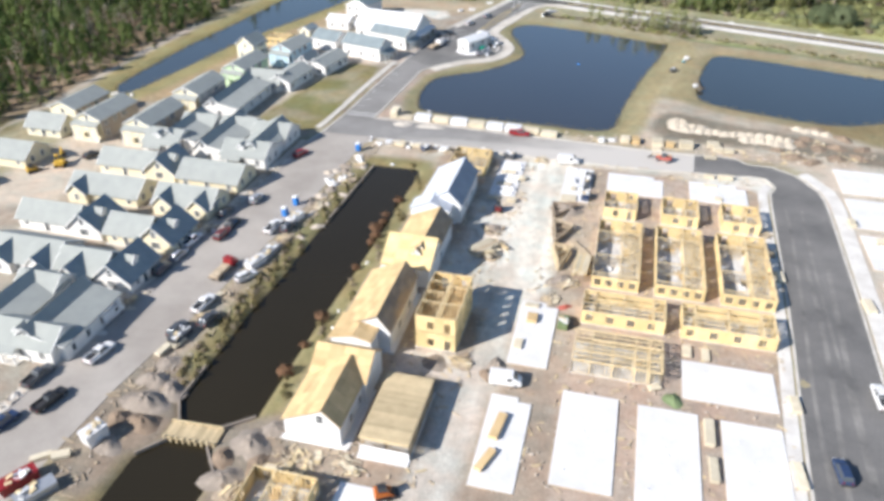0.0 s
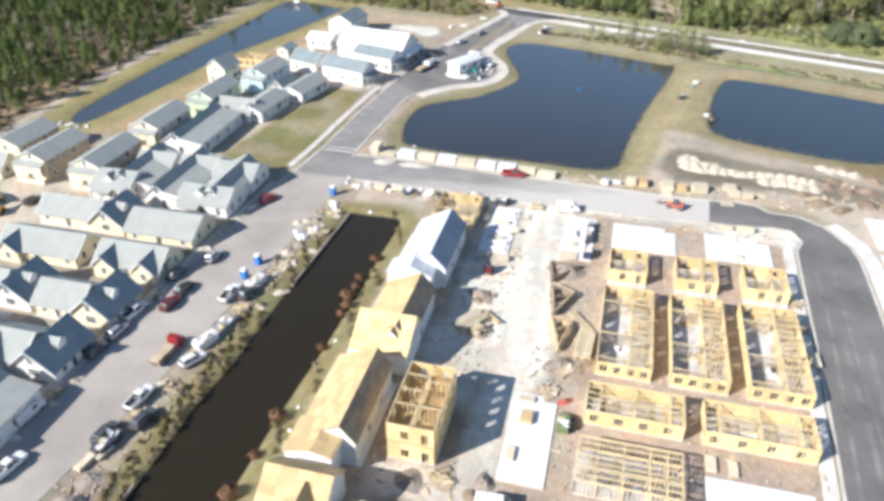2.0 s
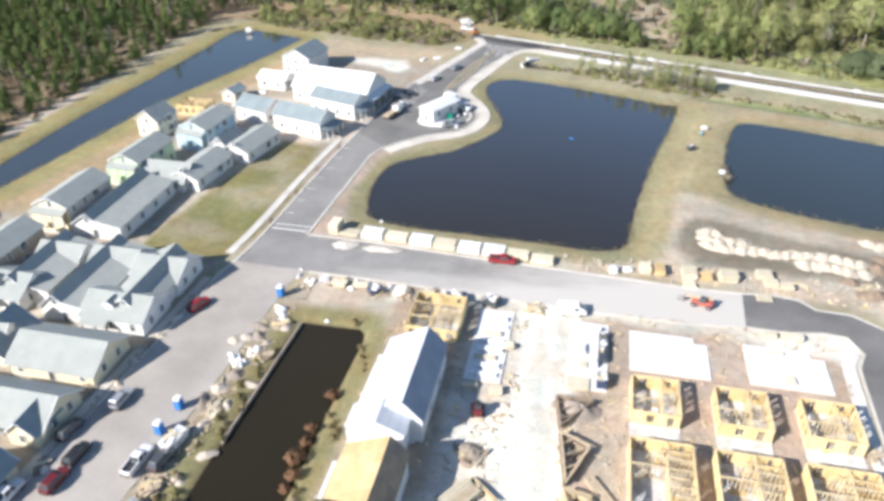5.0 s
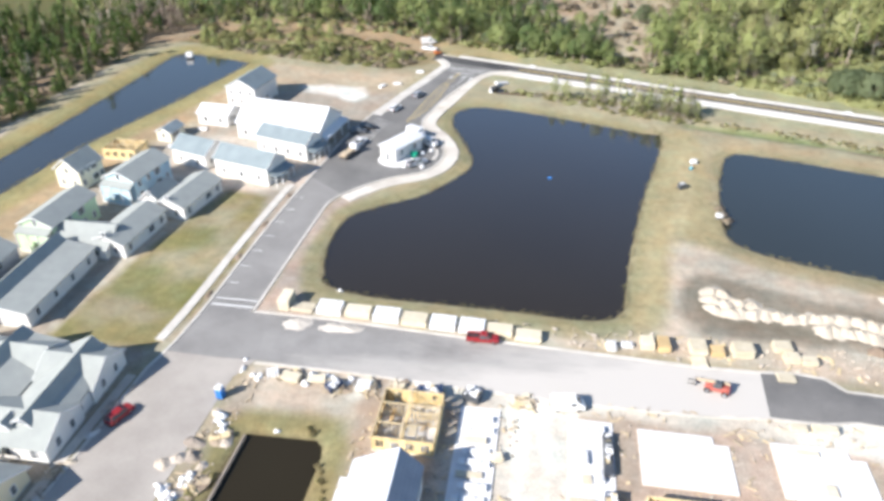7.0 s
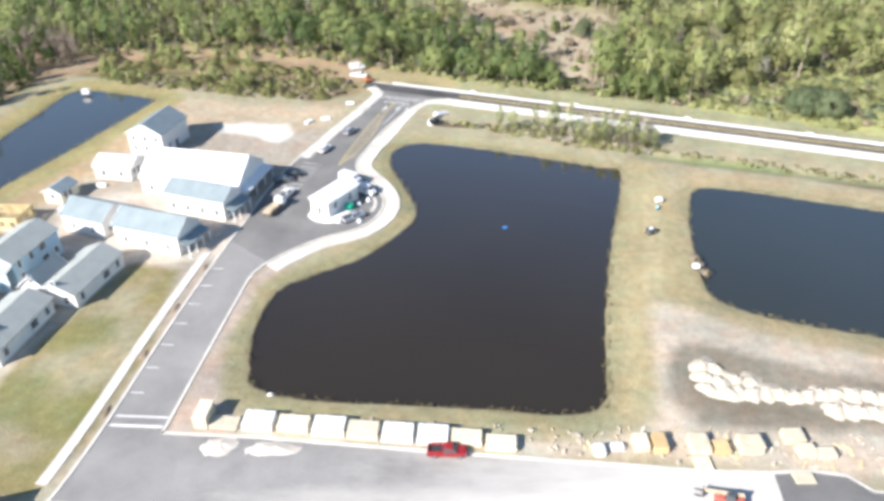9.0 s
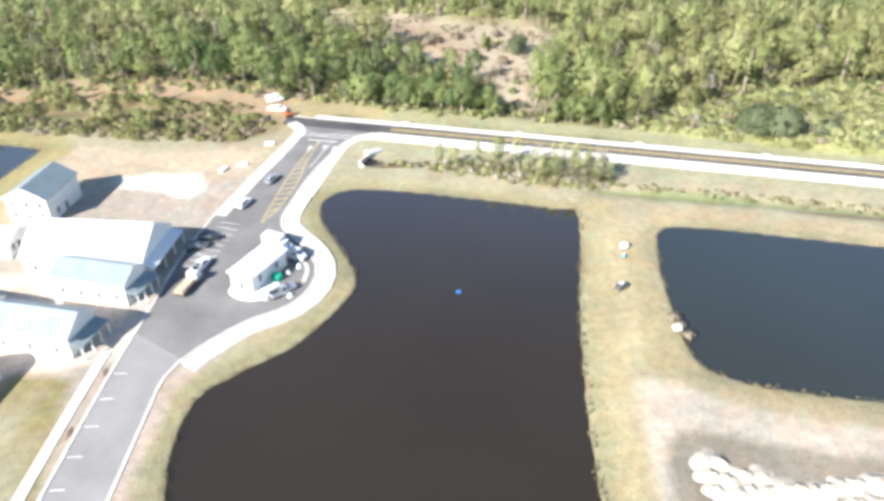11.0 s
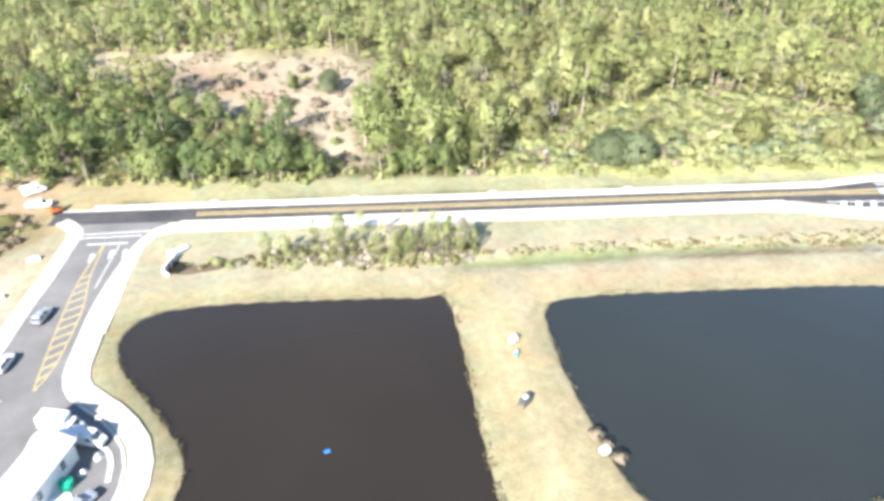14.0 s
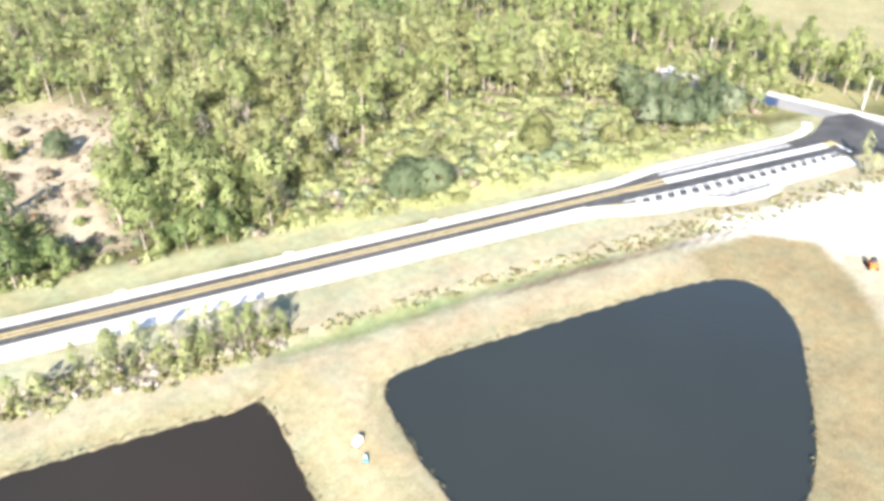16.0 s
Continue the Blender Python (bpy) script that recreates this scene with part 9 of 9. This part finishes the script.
for k, (x, y, n) in enumerate(((-65.6, 164.9, 6), (-64.3, 162.8, 6), (-65.4, 152.6, 9), (-66.4, 149.6, 7), (-68.2, 150.4, 4), (-67.6, 178.0, 1), (-66.4, 176.2, 2), (-63.0, 175.2, 4), (-54.4, 175.4, 6), (-51.6, 176.2, 5), (-47.4, 175.6, 4), (-26.6, 176.4, 4), (-36.2, 175.6, 4))):
    sack_pile(x, y, n, 700 + k, "white sacks and wrapped waste piled on the verge")
for k, (x, y) in enumerate(((-67.6, 159.4), (-68.6, 156.0), (-66.6, 156.8), (-70.2, 154.8), (-66.2, 146.4), (-67.4, 142.8), (-68.8, 139.6))):
    heap(x, y, 1.9, 1.4, 0.7, "rubble" if k % 2 else "dirt_grey", "grey heap of rubble on the street's verge", 730 + k, 50 * k, "rubble heap")


def sand_ridge():
    """Truckloads of pale sand dumped side by side."""
    rs = np.random.RandomState(5)
    t = thing("sand_ridge", 40.0, 205.0, 0, 0, "long lumpy ridge of dumped pale sand", "sand heap", "heaps on the site")
    spots = []
    for k in range(14):
        x = 17.0 + k * 2.3
        y = np.interp(x, [17, 24, 35, 50, 66], [208.6, 206.6, 204.6, 202.6, 199.6])
        rows = (-2.8, 0.0, 3.0) if k < 2 else (-1.0, 1.4) if k < 4 else (0.0,) if k < 8 else (-1.9, 1.6)
        spots += [(x + rs.uniform(-0.5, 0.5), y + off + rs.uniform(-0.5, 0.5)) for off in rows]
    spots += [(51.0 + 2.4 * k, 213.6 - 0.7 * k) for k in range(4)]
    forms = [mound_geo(1, 1, 1, 500 + k, 16, 7).mesh("sand_load", M["sand"], True) for k in range(5)]
    for k, (x, y) in enumerate(spots):
        ob = part("sand_load", forms[k % 5], None, t)
        r = rs.uniform(2.2, 2.8)
        ob.matrix_basis = pose(x - 40.0, y - 205.0, 0, 0, 0, rs.uniform(0, 360)) @ Matrix.Diagonal((r, r * 0.9, rs.uniform(0.7, 1.0), 1))


sand_ridge()
for k, (x, y, rx, ry, h) in enumerate(((47.0, 193.5, 3.6, 2.4, 1.0), (51.5, 191.6, 2.8, 2.2, 0.8), (58.0, 195.6, 3.4, 2.2, 0.9), (64.0, 197.4, 2.8, 2.2, 0.8), (62.4, 209.6, 3.0, 2.2, 0.9), (56.0, 214.6, 3.2, 1.8, 0.8), (43.6, 197.6, 2.6, 1.8, 0.7), (50.4, 203.6, 3.0, 2.2, 0.9), (54.6, 201.4, 3.2, 2.4, 0.8), (59.4, 202.6, 2.8, 2.2, 0.9), (52.6, 207.2, 2.6, 2.0, 0.7), (66.0, 203.4, 3.0, 2.0, 0.7))):
    heap(x, y, rx, ry, h, "dirt", "dark brown heap of churned earth beside the sand", 760 + k, 37 * k)


def toilet(x, y, turn):
    t = thing("portable_toilet", x, y, turn, 0, "blue plastic portable toilet with a white roof", "portable toilet", "portable toilets")
    part("cabin", Geo().hexa([(-0.58, -0.58, 0.1), (0.58, -0.58, 0.1), (0.58, 0.58, 0.1), (-0.58, 0.58, 0.1), (-0.55, -0.55, 2.1), (0.55, -0.55, 2.1), (0.55, 0.55, 2.1), (-0.55, 0.55, 2.1)]), M["plastic_blue"], t)
    part("roof", Geo().hexa([(-0.6, -0.6, 2.1), (0.6, -0.6, 2.1), (0.6, 0.6, 2.1), (-0.6, 0.6, 2.1), (-0.46, -0.46, 2.45), (0.46, -0.46, 2.45), (0.46, 0.46, 2.45), (-0.46, 0.46, 2.45)]), M["trim_white"], t)
    part("door", Geo().box(-0.38, 0.38, -0.62, -0.57, 0.2, 1.95), M["plastic_blue"], t)
    part("base", Geo().box(-0.62, 0.62, -0.62, 0.62, 0, 0.1), M["rubber"], t)
    part("vent_pipe", Geo().tube((0.4, 0.4, 2.1), (0.4, 0.4, 2.6), 0.05, 0.05, 6), M["trim_white"], t)


for x, y in ((-71.8, 131.8), (-71.5, 137.3), (-67.4, 169.4)):
    toilet(x, y, 80)


def container(x, y, turn, l, w, h, mat, label, lid=True):
    t = thing("dumpster", x, y, turn, 0, label, "dumpster", "bins and containers")
    part("shell", Geo().hexa([(-l / 2 + 0.2, -w / 2, 0.1), (l / 2 - 0.2, -w / 2, 0.1), (l / 2 - 0.2, w / 2, 0.1), (-l / 2 + 0.2, w / 2, 0.1), (-l / 2, -w / 2, h), (l / 2, -w / 2, h), (l / 2, w / 2, h), (-l / 2, w / 2, h)]), M[mat], t)
    for k in range(5):
        x0 = -l / 2 + l * (k + 0.5) / 5
        for s in (-1, 1):
            part("rib", Geo().box(x0 - 0.05, x0 + 0.05, s * w / 2 - 0.06, s * w / 2 + 0.06, 0.15, h), M[mat], t)
    rnd = random.Random(int(x * 10))
    for k in range(10):
        a = rnd.uniform(0, 6.28)
        p = (rnd.uniform(-l / 2 + 0.4, l / 2 - 0.4), rnd.uniform(-w / 2 + 0.3, w / 2 - 0.3), h + 0.08)
        part("debris", Geo().beam((p[0] - 0.5 * math.cos(a), p[1] - 0.5 * math.sin(a), p[2]), (p[0] + 0.5 * math.cos(a), p[1] + 0.5 * math.sin(a), p[2] + rnd.uniform(0, 0.4)), rnd.choice((0.2, 0.5, 0.7)), 0.1), M[rnd.choice(("wrap_white", "lumber", "trim_white"))], t)
    return t


container(-71.0, 61.6, 70, 3.6, 2.4, 2.5, "white_paint", "white steel bin heaped with waste beside the street")
container(-76.4, 51.6, 60, 5.4, 2.3, 1.7, "red_paint", "red steel dumpster heaped with white waste")
container(-72.6, 50.6, 60, 5.6, 2.3, 1.4, "silver_paint", "grey trailer with material beside the street")
container(-69.0, 111.4, 70, 4.6, 2.0, 1.6, "white_paint", "white bin full of waste on the verge")
container(-68.2, 116.0, 82, 6.0, 2.2, 1.2, "silver_paint", "long grey trailer on the verge")
container(-68.6, 130.4, 75, 4.4, 2.0, 1.5, "white_paint", "white bin full of waste on the verge")
container(-71.4, 86.4, 80, 4.6, 2.0, 1.3, "grey_paint", "dark trailer on the verge")
container(-33.4, 175.0, 10, 4.0, 2.0, 1.4, "blue_paint", "dark blue bin at the street's edge")
container(-26.4, 175.2, -20, 3.0, 2.0, 1.4, "grey_paint", "dark bin at the street's edge")
container(-49.5, 174.0, 50, 2.8, 1.8, 1.3, "blue_paint", "small blue bin at the street's edge")
container(136.5, 233.0, 50, 6.0, 2.4, 1.5, "rust", "rusty steel dumpster on the white lot")
container(139.5, 228.6, 50, 6.0, 2.4, 1.5, "dark_steel", "black steel dumpster on the white lot")
container(-4.6, 107.0, 88, 3.0, 1.8, 1.5, "tarp_green", "green steel bin beside the frames")
# one dark block takes in both the material and the shadow beside it
container(-5.0, 166.0, 90, 8.0, 1.4, 1.1, "grey_paint", "dark material along a slab with its shadow in the colour")
container(-4.9, 157.0, 90, 3.0, 1.6, 1.6, "blue_paint", "blue covered material along a slab")


# ---- kiosk in the turning loop ----
def kiosk():
    t = thing("kiosk", -56.3, 265.2, -29.5, 0, "white kiosk building with a long pale roof", "building")
    roofed(t, [(-2.6, 3.9), (0, 4.8), (2.6, 3.9)], -5.6, 5.6, "y", M["siding_white"], M["membrane"], over=0.45)
    for k in range(2):
        put_window(t, 2.61, -3.0 + k * 5.4, 1.5, 90)
    put_door(t, 0, -5.61, 0.17, 0)
    part("canopy", Geo().hexa([(-1.6, 5.6, 3.0), (1.8, 5.6, 3.0), (1.8, 8.6, 2.7), (-1.6, 8.6, 2.7), (-1.6, 5.6, 3.2), (1.8, 5.6, 3.2), (1.8, 8.6, 2.9), (-1.6, 8.6, 2.9)]), M["membrane"], t, "flat white entrance canopy")
    for x in (-1.4, 1.6):
        part("post", Geo().box(x - 0.1, x + 0.1, 8.2, 8.4, 0.1, 2.75), M["trim_white"], t)
    g = thing("water_tank", -52.6, 263.6, 0, 0.06, "round green plastic tank beside the kiosk", "tank")
    part("drum", Geo().tube((0, 0, 0), (0, 0, 1.3), 1.0, 1.0, 18), M["plastic_green"], g)
    part("lid", Geo().tube((0, 0, 1.3), (0, 0, 1.5), 0.9, 0.35, 18), M["plastic_green"], g)
    for k, (x, y) in enumerate(((-49.4, 257.8), (-50.6, 265.6), (-48.6, 268.0), (-54.2, 257.4))):
        b = thing("pallet_bag", x, y, 20 * k, 0.06, "white bulk bag of paving material", "bulk bag", "bulk bags by the kiosk")
        part("bag", mound_geo(0.8, 0.7, 0.9, 200 + k, 10, 5), M["wrap_white"], b, smooth=True)
    c = structure("kerb", ribbon(smooth_line([(-47.2, 262.6), (-46.8, 266.4), (-47.6, 269.4), (-49.4, 270.8)], 1.2), 0.8, 0, 0.16), M["concrete"], "short curved concrete kerb inside the loop", "kerb")


kiosk()


# ---- bridge over the canal ----
def bridge():
    t = thing("footbridge", -57.0, 66.3, 3, 0, "small timber bridge over the canal with round rail posts", "bridge")
    for s in (-1, 1):
        part("beam", Geo().box(-4.4, 4.4, s * 1.2 - 0.15, s * 1.2 + 0.15, -0.1, 0.25), M["old_wood"], t)
    plank = Geo().box(-0.21, 0.21, -1.65, 1.65, 0.25, 0.33).mesh("plank", M["lumber_deck"])
    for k in range(20):
        ob = part("plank", plank, None, t)
        ob.location = (-4.2 + k * 0.442, 0, 0.004 * (k % 3))
    for k in range(9):
        part("post", Geo().tube((-4.1 + k * 1.02, -1.6, -1.2), (-4.1 + k * 1.02, -1.6, 0.75), 0.2, 0.2, 8), M["lumber"], t)
    part("rail", Geo().beam((-4.3, 1.6, 0.7), (4.3, 1.6, 0.7), 0.2, 0.2), M["lumber"], t)
    for k in range(5):
        part("post", Geo().tube((-4.1 + k * 2.04, 1.6, -1.2), (-4.1 + k * 2.04, 1.6, 0.7), 0.1, 0.1, 8), M["lumber"], t)


bridge()


# ---- small things by the ponds and the far road ----
def pump(x, y, turn, label, mat, l=1.6, w=1.1, h=1.2):
    t = thing("pump_unit", x, y, turn, 0, label, "pump")
    part("housing", Geo().hexa([(-l / 2, -w / 2, 0.25), (l / 2, -w / 2, 0.25), (l / 2, w / 2, 0.25), (-l / 2, w / 2, 0.25), (-l / 2 + 0.1, -w / 2 + 0.1, h), (l / 2 - 0.1, -w / 2 + 0.1, h), (l / 2 - 0.1, w / 2 - 0.1, h), (-l / 2 + 0.1, w / 2 - 0.1, h)]), M[mat], t)
    part("skid", Geo().box(-l / 2 - 0.2, l / 2 + 0.2, -w / 2, -w / 2 + 0.14, 0, 0.25).box(-l / 2 - 0.2, l / 2 + 0.2, w / 2 - 0.14, w / 2, 0, 0.25), M["dark_steel"], t)
    part("hatch", Geo().box(-l / 4, l / 4, -w / 4, w / 4, h, h + 0.08), M["trim_white"], t)


pump(21.4, 270.8, 20, "white and teal pump unit on the grass", "white_paint")
pump(20.4, 267.4, 60, "teal pump unit on the grass", "plastic_teal", 1.3, 0.8, 0.7)
pump(16.6, 256.0, 30, "dark grey generator on the grass", "grey_paint", 2.0, 1.4, 1.4)
pump(23.4, 242.4, 10, "white pump unit at the pond's edge", "white_paint", 1.4, 1.2, 1.0)
pump(-150.0, 334.6, 10, "white pump unit at the long pond's end", "white_paint", 2.4, 1.6, 1.7)
float_ = thing("float", -16.0, 257.6, 0, WATER_Z, "bright blue float on the pond", "float")
part("drum", Geo().tube((-0.45, 0, 0.05), (0.45, 0, 0.05), 0.28, 0.28, 12), M["plastic_blue"], float_)
for k, (x, y) in enumerate(((-56.0, 201.2), (-46.8, 118.0), (-46.6, 101.0), (-45.8, 96.0), (-55.8, 163.6))):
    b = thing("bag", x, y, 50 * k, 0, "white plastic bag lying on the bank", "bag", "litter on the banks")
    part("sack", mound_geo(0.55, 0.35, 0.35, 300 + k, 9, 4), M["wrap_white"], b, smooth=True)
for k in range(9):
    s = thing("boulder", -152.5 - k * 1.5 + (k % 2), 190.6 + 0.7 * math.sin(k * 2), 40 * k, 0, "white rock at the pond's end", "rock", "rocks at the pond's end")
    part("stone", mound_geo(0.7 + 0.2 * (k % 3), 0.6, 0.6, 320 + k, 9, 4), M["gravel_white"], s)


# a flat dark sheet added for the shaded hollow at the culvert
structure("water", flat([(-36.9, 315.8), (-34.7, 319.6), (-32.4, 318.4), (-31.6, 316.4), (-34.6, 314.6)], -0.2, 0.03), M["water_canal"], "flat dark sheet standing for shade at the culvert's mouth", "water")
# brown earth further along, its colour lowered for the same shade
structure("ground", flat([(-31.7, 316.5), (-34.6, 314.5), (-33.0, 313.6), (-26.0, 313.2), (-24.6, 314.4), (-28.0, 316.4)], -0.2, 0.025), M["dirt_shaded"], "brown drain earth darkened for its shaded hollow", "ground")


def culvert():
    t = thing("culvert_head", -36.8, 318.2, 0, 0, "white concrete culvert end with a spreading wing", "culvert")
    part("headwall", Geo().beam((-0.4, -2.2, 0.3), (2.2, 2.4, 0.3), 0.45, 1.9), M["concrete"], t)
    part("wing", Geo().hexa([(2.2, 2.4, -0.4), (5.5, 6.0, -0.4), (4.4, 7.4, -0.4), (0.7, 3.6, -0.4), (2.2, 2.4, 1.2), (5.5, 6.0, 0.3), (4.4, 7.4, 0.35), (0.7, 3.6, 1.4)]), M["slab"], t, "white sloping wing")
    part("wing", Geo().beam((-0.5, -2.4, 0.1), (0.6, -3.8, -0.1), 0.4, 1.1), M["slab"], t)
    # a closed drum whose dark colour replaces the shade inside the pipe
    part("pipe", Geo().tube((0.9, 0.1, 0.35), (1.7, -0.3, 0.35), 0.8, 0.8, 14), M["dark_steel"], t, "solid dark drum for the shaded pipe mouth")


culvert()
for x, y in ((218.5, 334.5), (219.0, 280.2), (242, 383), (226, 240)):
    p = thing("utility_pole", x, y, 12, 0, "pale weathered utility pole with a cross arm", "utility pole", "poles along the country road")
    part("pole", Geo().tube((0, 0, 0), (0.2, 0.1, 10.5), 0.24, 0.17, 8), M["concrete"], p)
    part("cross_arm", Geo().beam((-1.2, 0, 9.8), (1.5, 0.2, 9.8), 0.12, 0.14), M["concrete"], p)
    part("transformer", Geo().tube((0.35, 0.2, 8.6), (0.35, 0.2, 9.5), 0.25, 0.25, 10), M["steel"], p)
for u, s in ((-6, 4.4), (28, 4.2), (62, 4.4), (96, 4.2)):
    x, y = far_road(u, s)
    b = thing("kerb_inlet", x, y, -16, 0, "white concrete drain inlet beside the kerb", "drain inlet", "drain inlets along the road")
    part("box", Geo().box(-1.0, 1.0, -0.7, 0.7, 0, 0.3), M["slab"], b)
for k, (x, y, tn) in enumerate(((-68.4, 317.6, 20), (-72.8, 314.8, 60), (-63.0, 330.5, 10), (-116.6, 272.0, 0), (-120.0, 259.6, 30))):
    b = thing("pallet", x, y, tn, 0, "pale wrapped pallet set down on the ground", "pallet", "pallets on the ground")
    part("load", Geo().hexa([(-1.3, -0.6, 0.12), (1.3, -0.6, 0.12), (1.3, 0.6, 0.12), (-1.3, 0.6, 0.12), (-1.2, -0.5, 0.7), (1.2, -0.5, 0.7), (1.2, 0.5, 0.7), (-1.2, 0.5, 0.7)]), M["wrap_white"], b)
    part("base", Geo().box(-1.3, 1.3, -0.6, 0.6, 0, 0.12), M["old_wood"], b)
frame_house(-134.6, -125.4, 250.0, 256.4, 2.9, (0.33, 0.66), ((0.5, 0, 1),), seed=31, label="low ochre boarded frame behind the houses")
heap(-124.2, 252.2, 3.0, 2.0, 0.6, "sand", "ochre heap of dug sand behind the houses", 151, 20)
# street furniture on the lawn side and rocks round the little planting beds
for k in range(10):
    y0 = 196 + k * 4.6
    x0 = np.interp(y0, [p[1] for p in NORTH_W], [p[0] for p in NORTH_W]) - 1.4
    if k % 3 == 0:
        s = thing("planting_bed", x0, y0, 0, 0, "brown mulched bed beside the kerb", "planting bed", "beds beside the north street")
        part("mulch", mound_geo(0.8, 1.8, 0.3, 400 + k, 10, 4), M["dirt"], s, smooth=True)


# ---- loose rubble and offcuts strewn over the ground ----
def strewn(name, label, category, material, area, n, seed, size, avoid=()):
    """Small flat pieces lying where they fell inside an outline; slabs and buildings in avoid stay clear."""
    rs = np.random.RandomState(seed)
    xs, ys = [q[0] for q in area], [q[1] for q in area]
    P = np.stack([rs.uniform(min(xs), max(xs), 6 * n), rs.uniform(min(ys), max(ys), 6 * n)], 1)
    ok = signed(P[:, 0], P[:, 1], area) < 0
    ok &= np.sin(P[:, 0] * 0.37 + seed) * np.sin(P[:, 1] * 0.29 + 2 * seed) + rs.uniform(-0.5, 0.5, len(P)) > -0.1
    for x0, x1, y0, y1 in avoid:
        ok &= ~((P[:, 0] > x0) & (P[:, 0] < x1) & (P[:, 1] > y0) & (P[:, 1] < y1))
    g = Geo()
    for x, y in P[ok][:n]:
        a, l, w, h = rs.uniform(0, 6.28), rs.uniform(*size[0]), rs.choice(size[1]), rs.uniform(*size[2])
        c, s = math.cos(a) * l / 2, math.sin(a) * l / 2
        g.beam((x - c, y - s, h / 2 + 0.01), (x + c, y + s, h / 2 + 0.03 + rs.uniform(0, 0.12)), w, h)
    ob = part(name, g, M[material])
    return tagged(ob, label, category, "", "stuff")


BLOCK = [(-46, 46), (-44, 164), (-44, 177.5), (34, 177.5), (37, 168), (33.4, 92), (31, 60), (-20, 46)]
BUILT = [(-43.4, -33.0, 69, 110), (-42.6, -31.2, 112, 157), (-40.5, -30.5, 162, 173), (-29.8, -21.8, 94, 109), (-31, -23, 68, 84.5), (-28, -21.6, 153, 173.4), (-11, -4, 155, 173), (-18.5, -12, 46, 178),
         (-1, 9, 120, 144), (11, 21.4, 120, 144), (24, 34.2, 120, 144), (-2, 13.7, 94, 116), (16, 33, 108, 116), (16.4, 31.6, 92.8, 103), (-2.8, 6.6, 70, 90), (9.3, 19, 69.8, 90), (22, 31.6, 70, 90), (-13.2, -5.8, 94, 113), (-14, -7, 67, 87),
         (-0.4, 7.4, 146, 158), (12.6, 21, 146, 158), (25.6, 34, 146, 158), (-0.4, 13.5, 161, 173), (19.4, 33.2, 161, 173), (-43.8, -33.8, 47.8, 61.2), (-31.8, -23.8, 50, 63.6)]
strewn("offcut_scatter", "sawn offcuts and boards strewn over the building ground", "offcuts", "lumber", BLOCK, 420, 5, ((0.3, 1.7), (0.08, 0.12, 0.2, 0.35), (0.04, 0.1)), BUILT)
strewn("offcut_scatter", "weathered scraps strewn over the building ground", "offcuts", "lumber_grey", BLOCK, 480, 6, ((0.3, 1.8), (0.12, 0.2, 0.4), (0.05, 0.15)), BUILT)
strewn("rubble_scatter", "pale rubble strewn over the building ground", "rubble", "rubble", BLOCK, 520, 7, ((0.15, 0.55), (0.15, 0.3, 0.4), (0.08, 0.25)), BUILT)
VERGE = [(-75.6, 50), (-74.4, 78), (-72, 96), (-69.8, 122), (-68.2, 144), (-67.2, 166), (-66, 177), (-61.6, 177), (-63, 146), (-65, 122), (-66, 96), (-67, 76), (-68, 50)]
strewn("rubble_scatter", "rubble and scraps along the street's dusty verge", "rubble", "rubble", VERGE, 240, 8, ((0.12, 0.5), (0.12, 0.2, 0.35), (0.06, 0.22)))
strewn("offcut_scatter", "boards and scraps along the street's dusty verge", "offcuts", "lumber_grey", VERGE, 160, 9, ((0.5, 2.4), (0.15, 0.3), (0.05, 0.2)))
FRONTS = [(-92.6, 60), (-90, 72), (-88.4, 96), (-86.4, 126), (-84.6, 172), (-82.6, 172), (-84, 150), (-85.4, 122), (-87.2, 96), (-89, 60)]
strewn("rubble_scatter", "rubble and scraps in front of the new houses", "rubble", "rubble", FRONTS, 180, 10, ((0.2, 0.9), (0.2, 0.4, 0.6), (0.1, 0.4)))
NORTH_VERGE = [(-68, 193), (-20, 191.6), (8, 190), (22, 190.4), (42, 188.6), (58, 190), (70, 200), (40, 197), (10, 197), (-20, 196), (-64, 197.5)]
strewn("rubble_scatter", "rubble and scraps along the cross street", "rubble", "rubble", NORTH_VERGE, 240, 11, ((0.2, 0.8), (0.15, 0.3, 0.5), (0.08, 0.3)))
strewn("offcut_scatter", "boards along the cross street", "offcuts", "lumber", NORTH_VERGE, 80, 12, ((0.5, 2.0), (0.12, 0.2, 0.5), (0.05, 0.2)), [(-69, -15, 191, 198)])
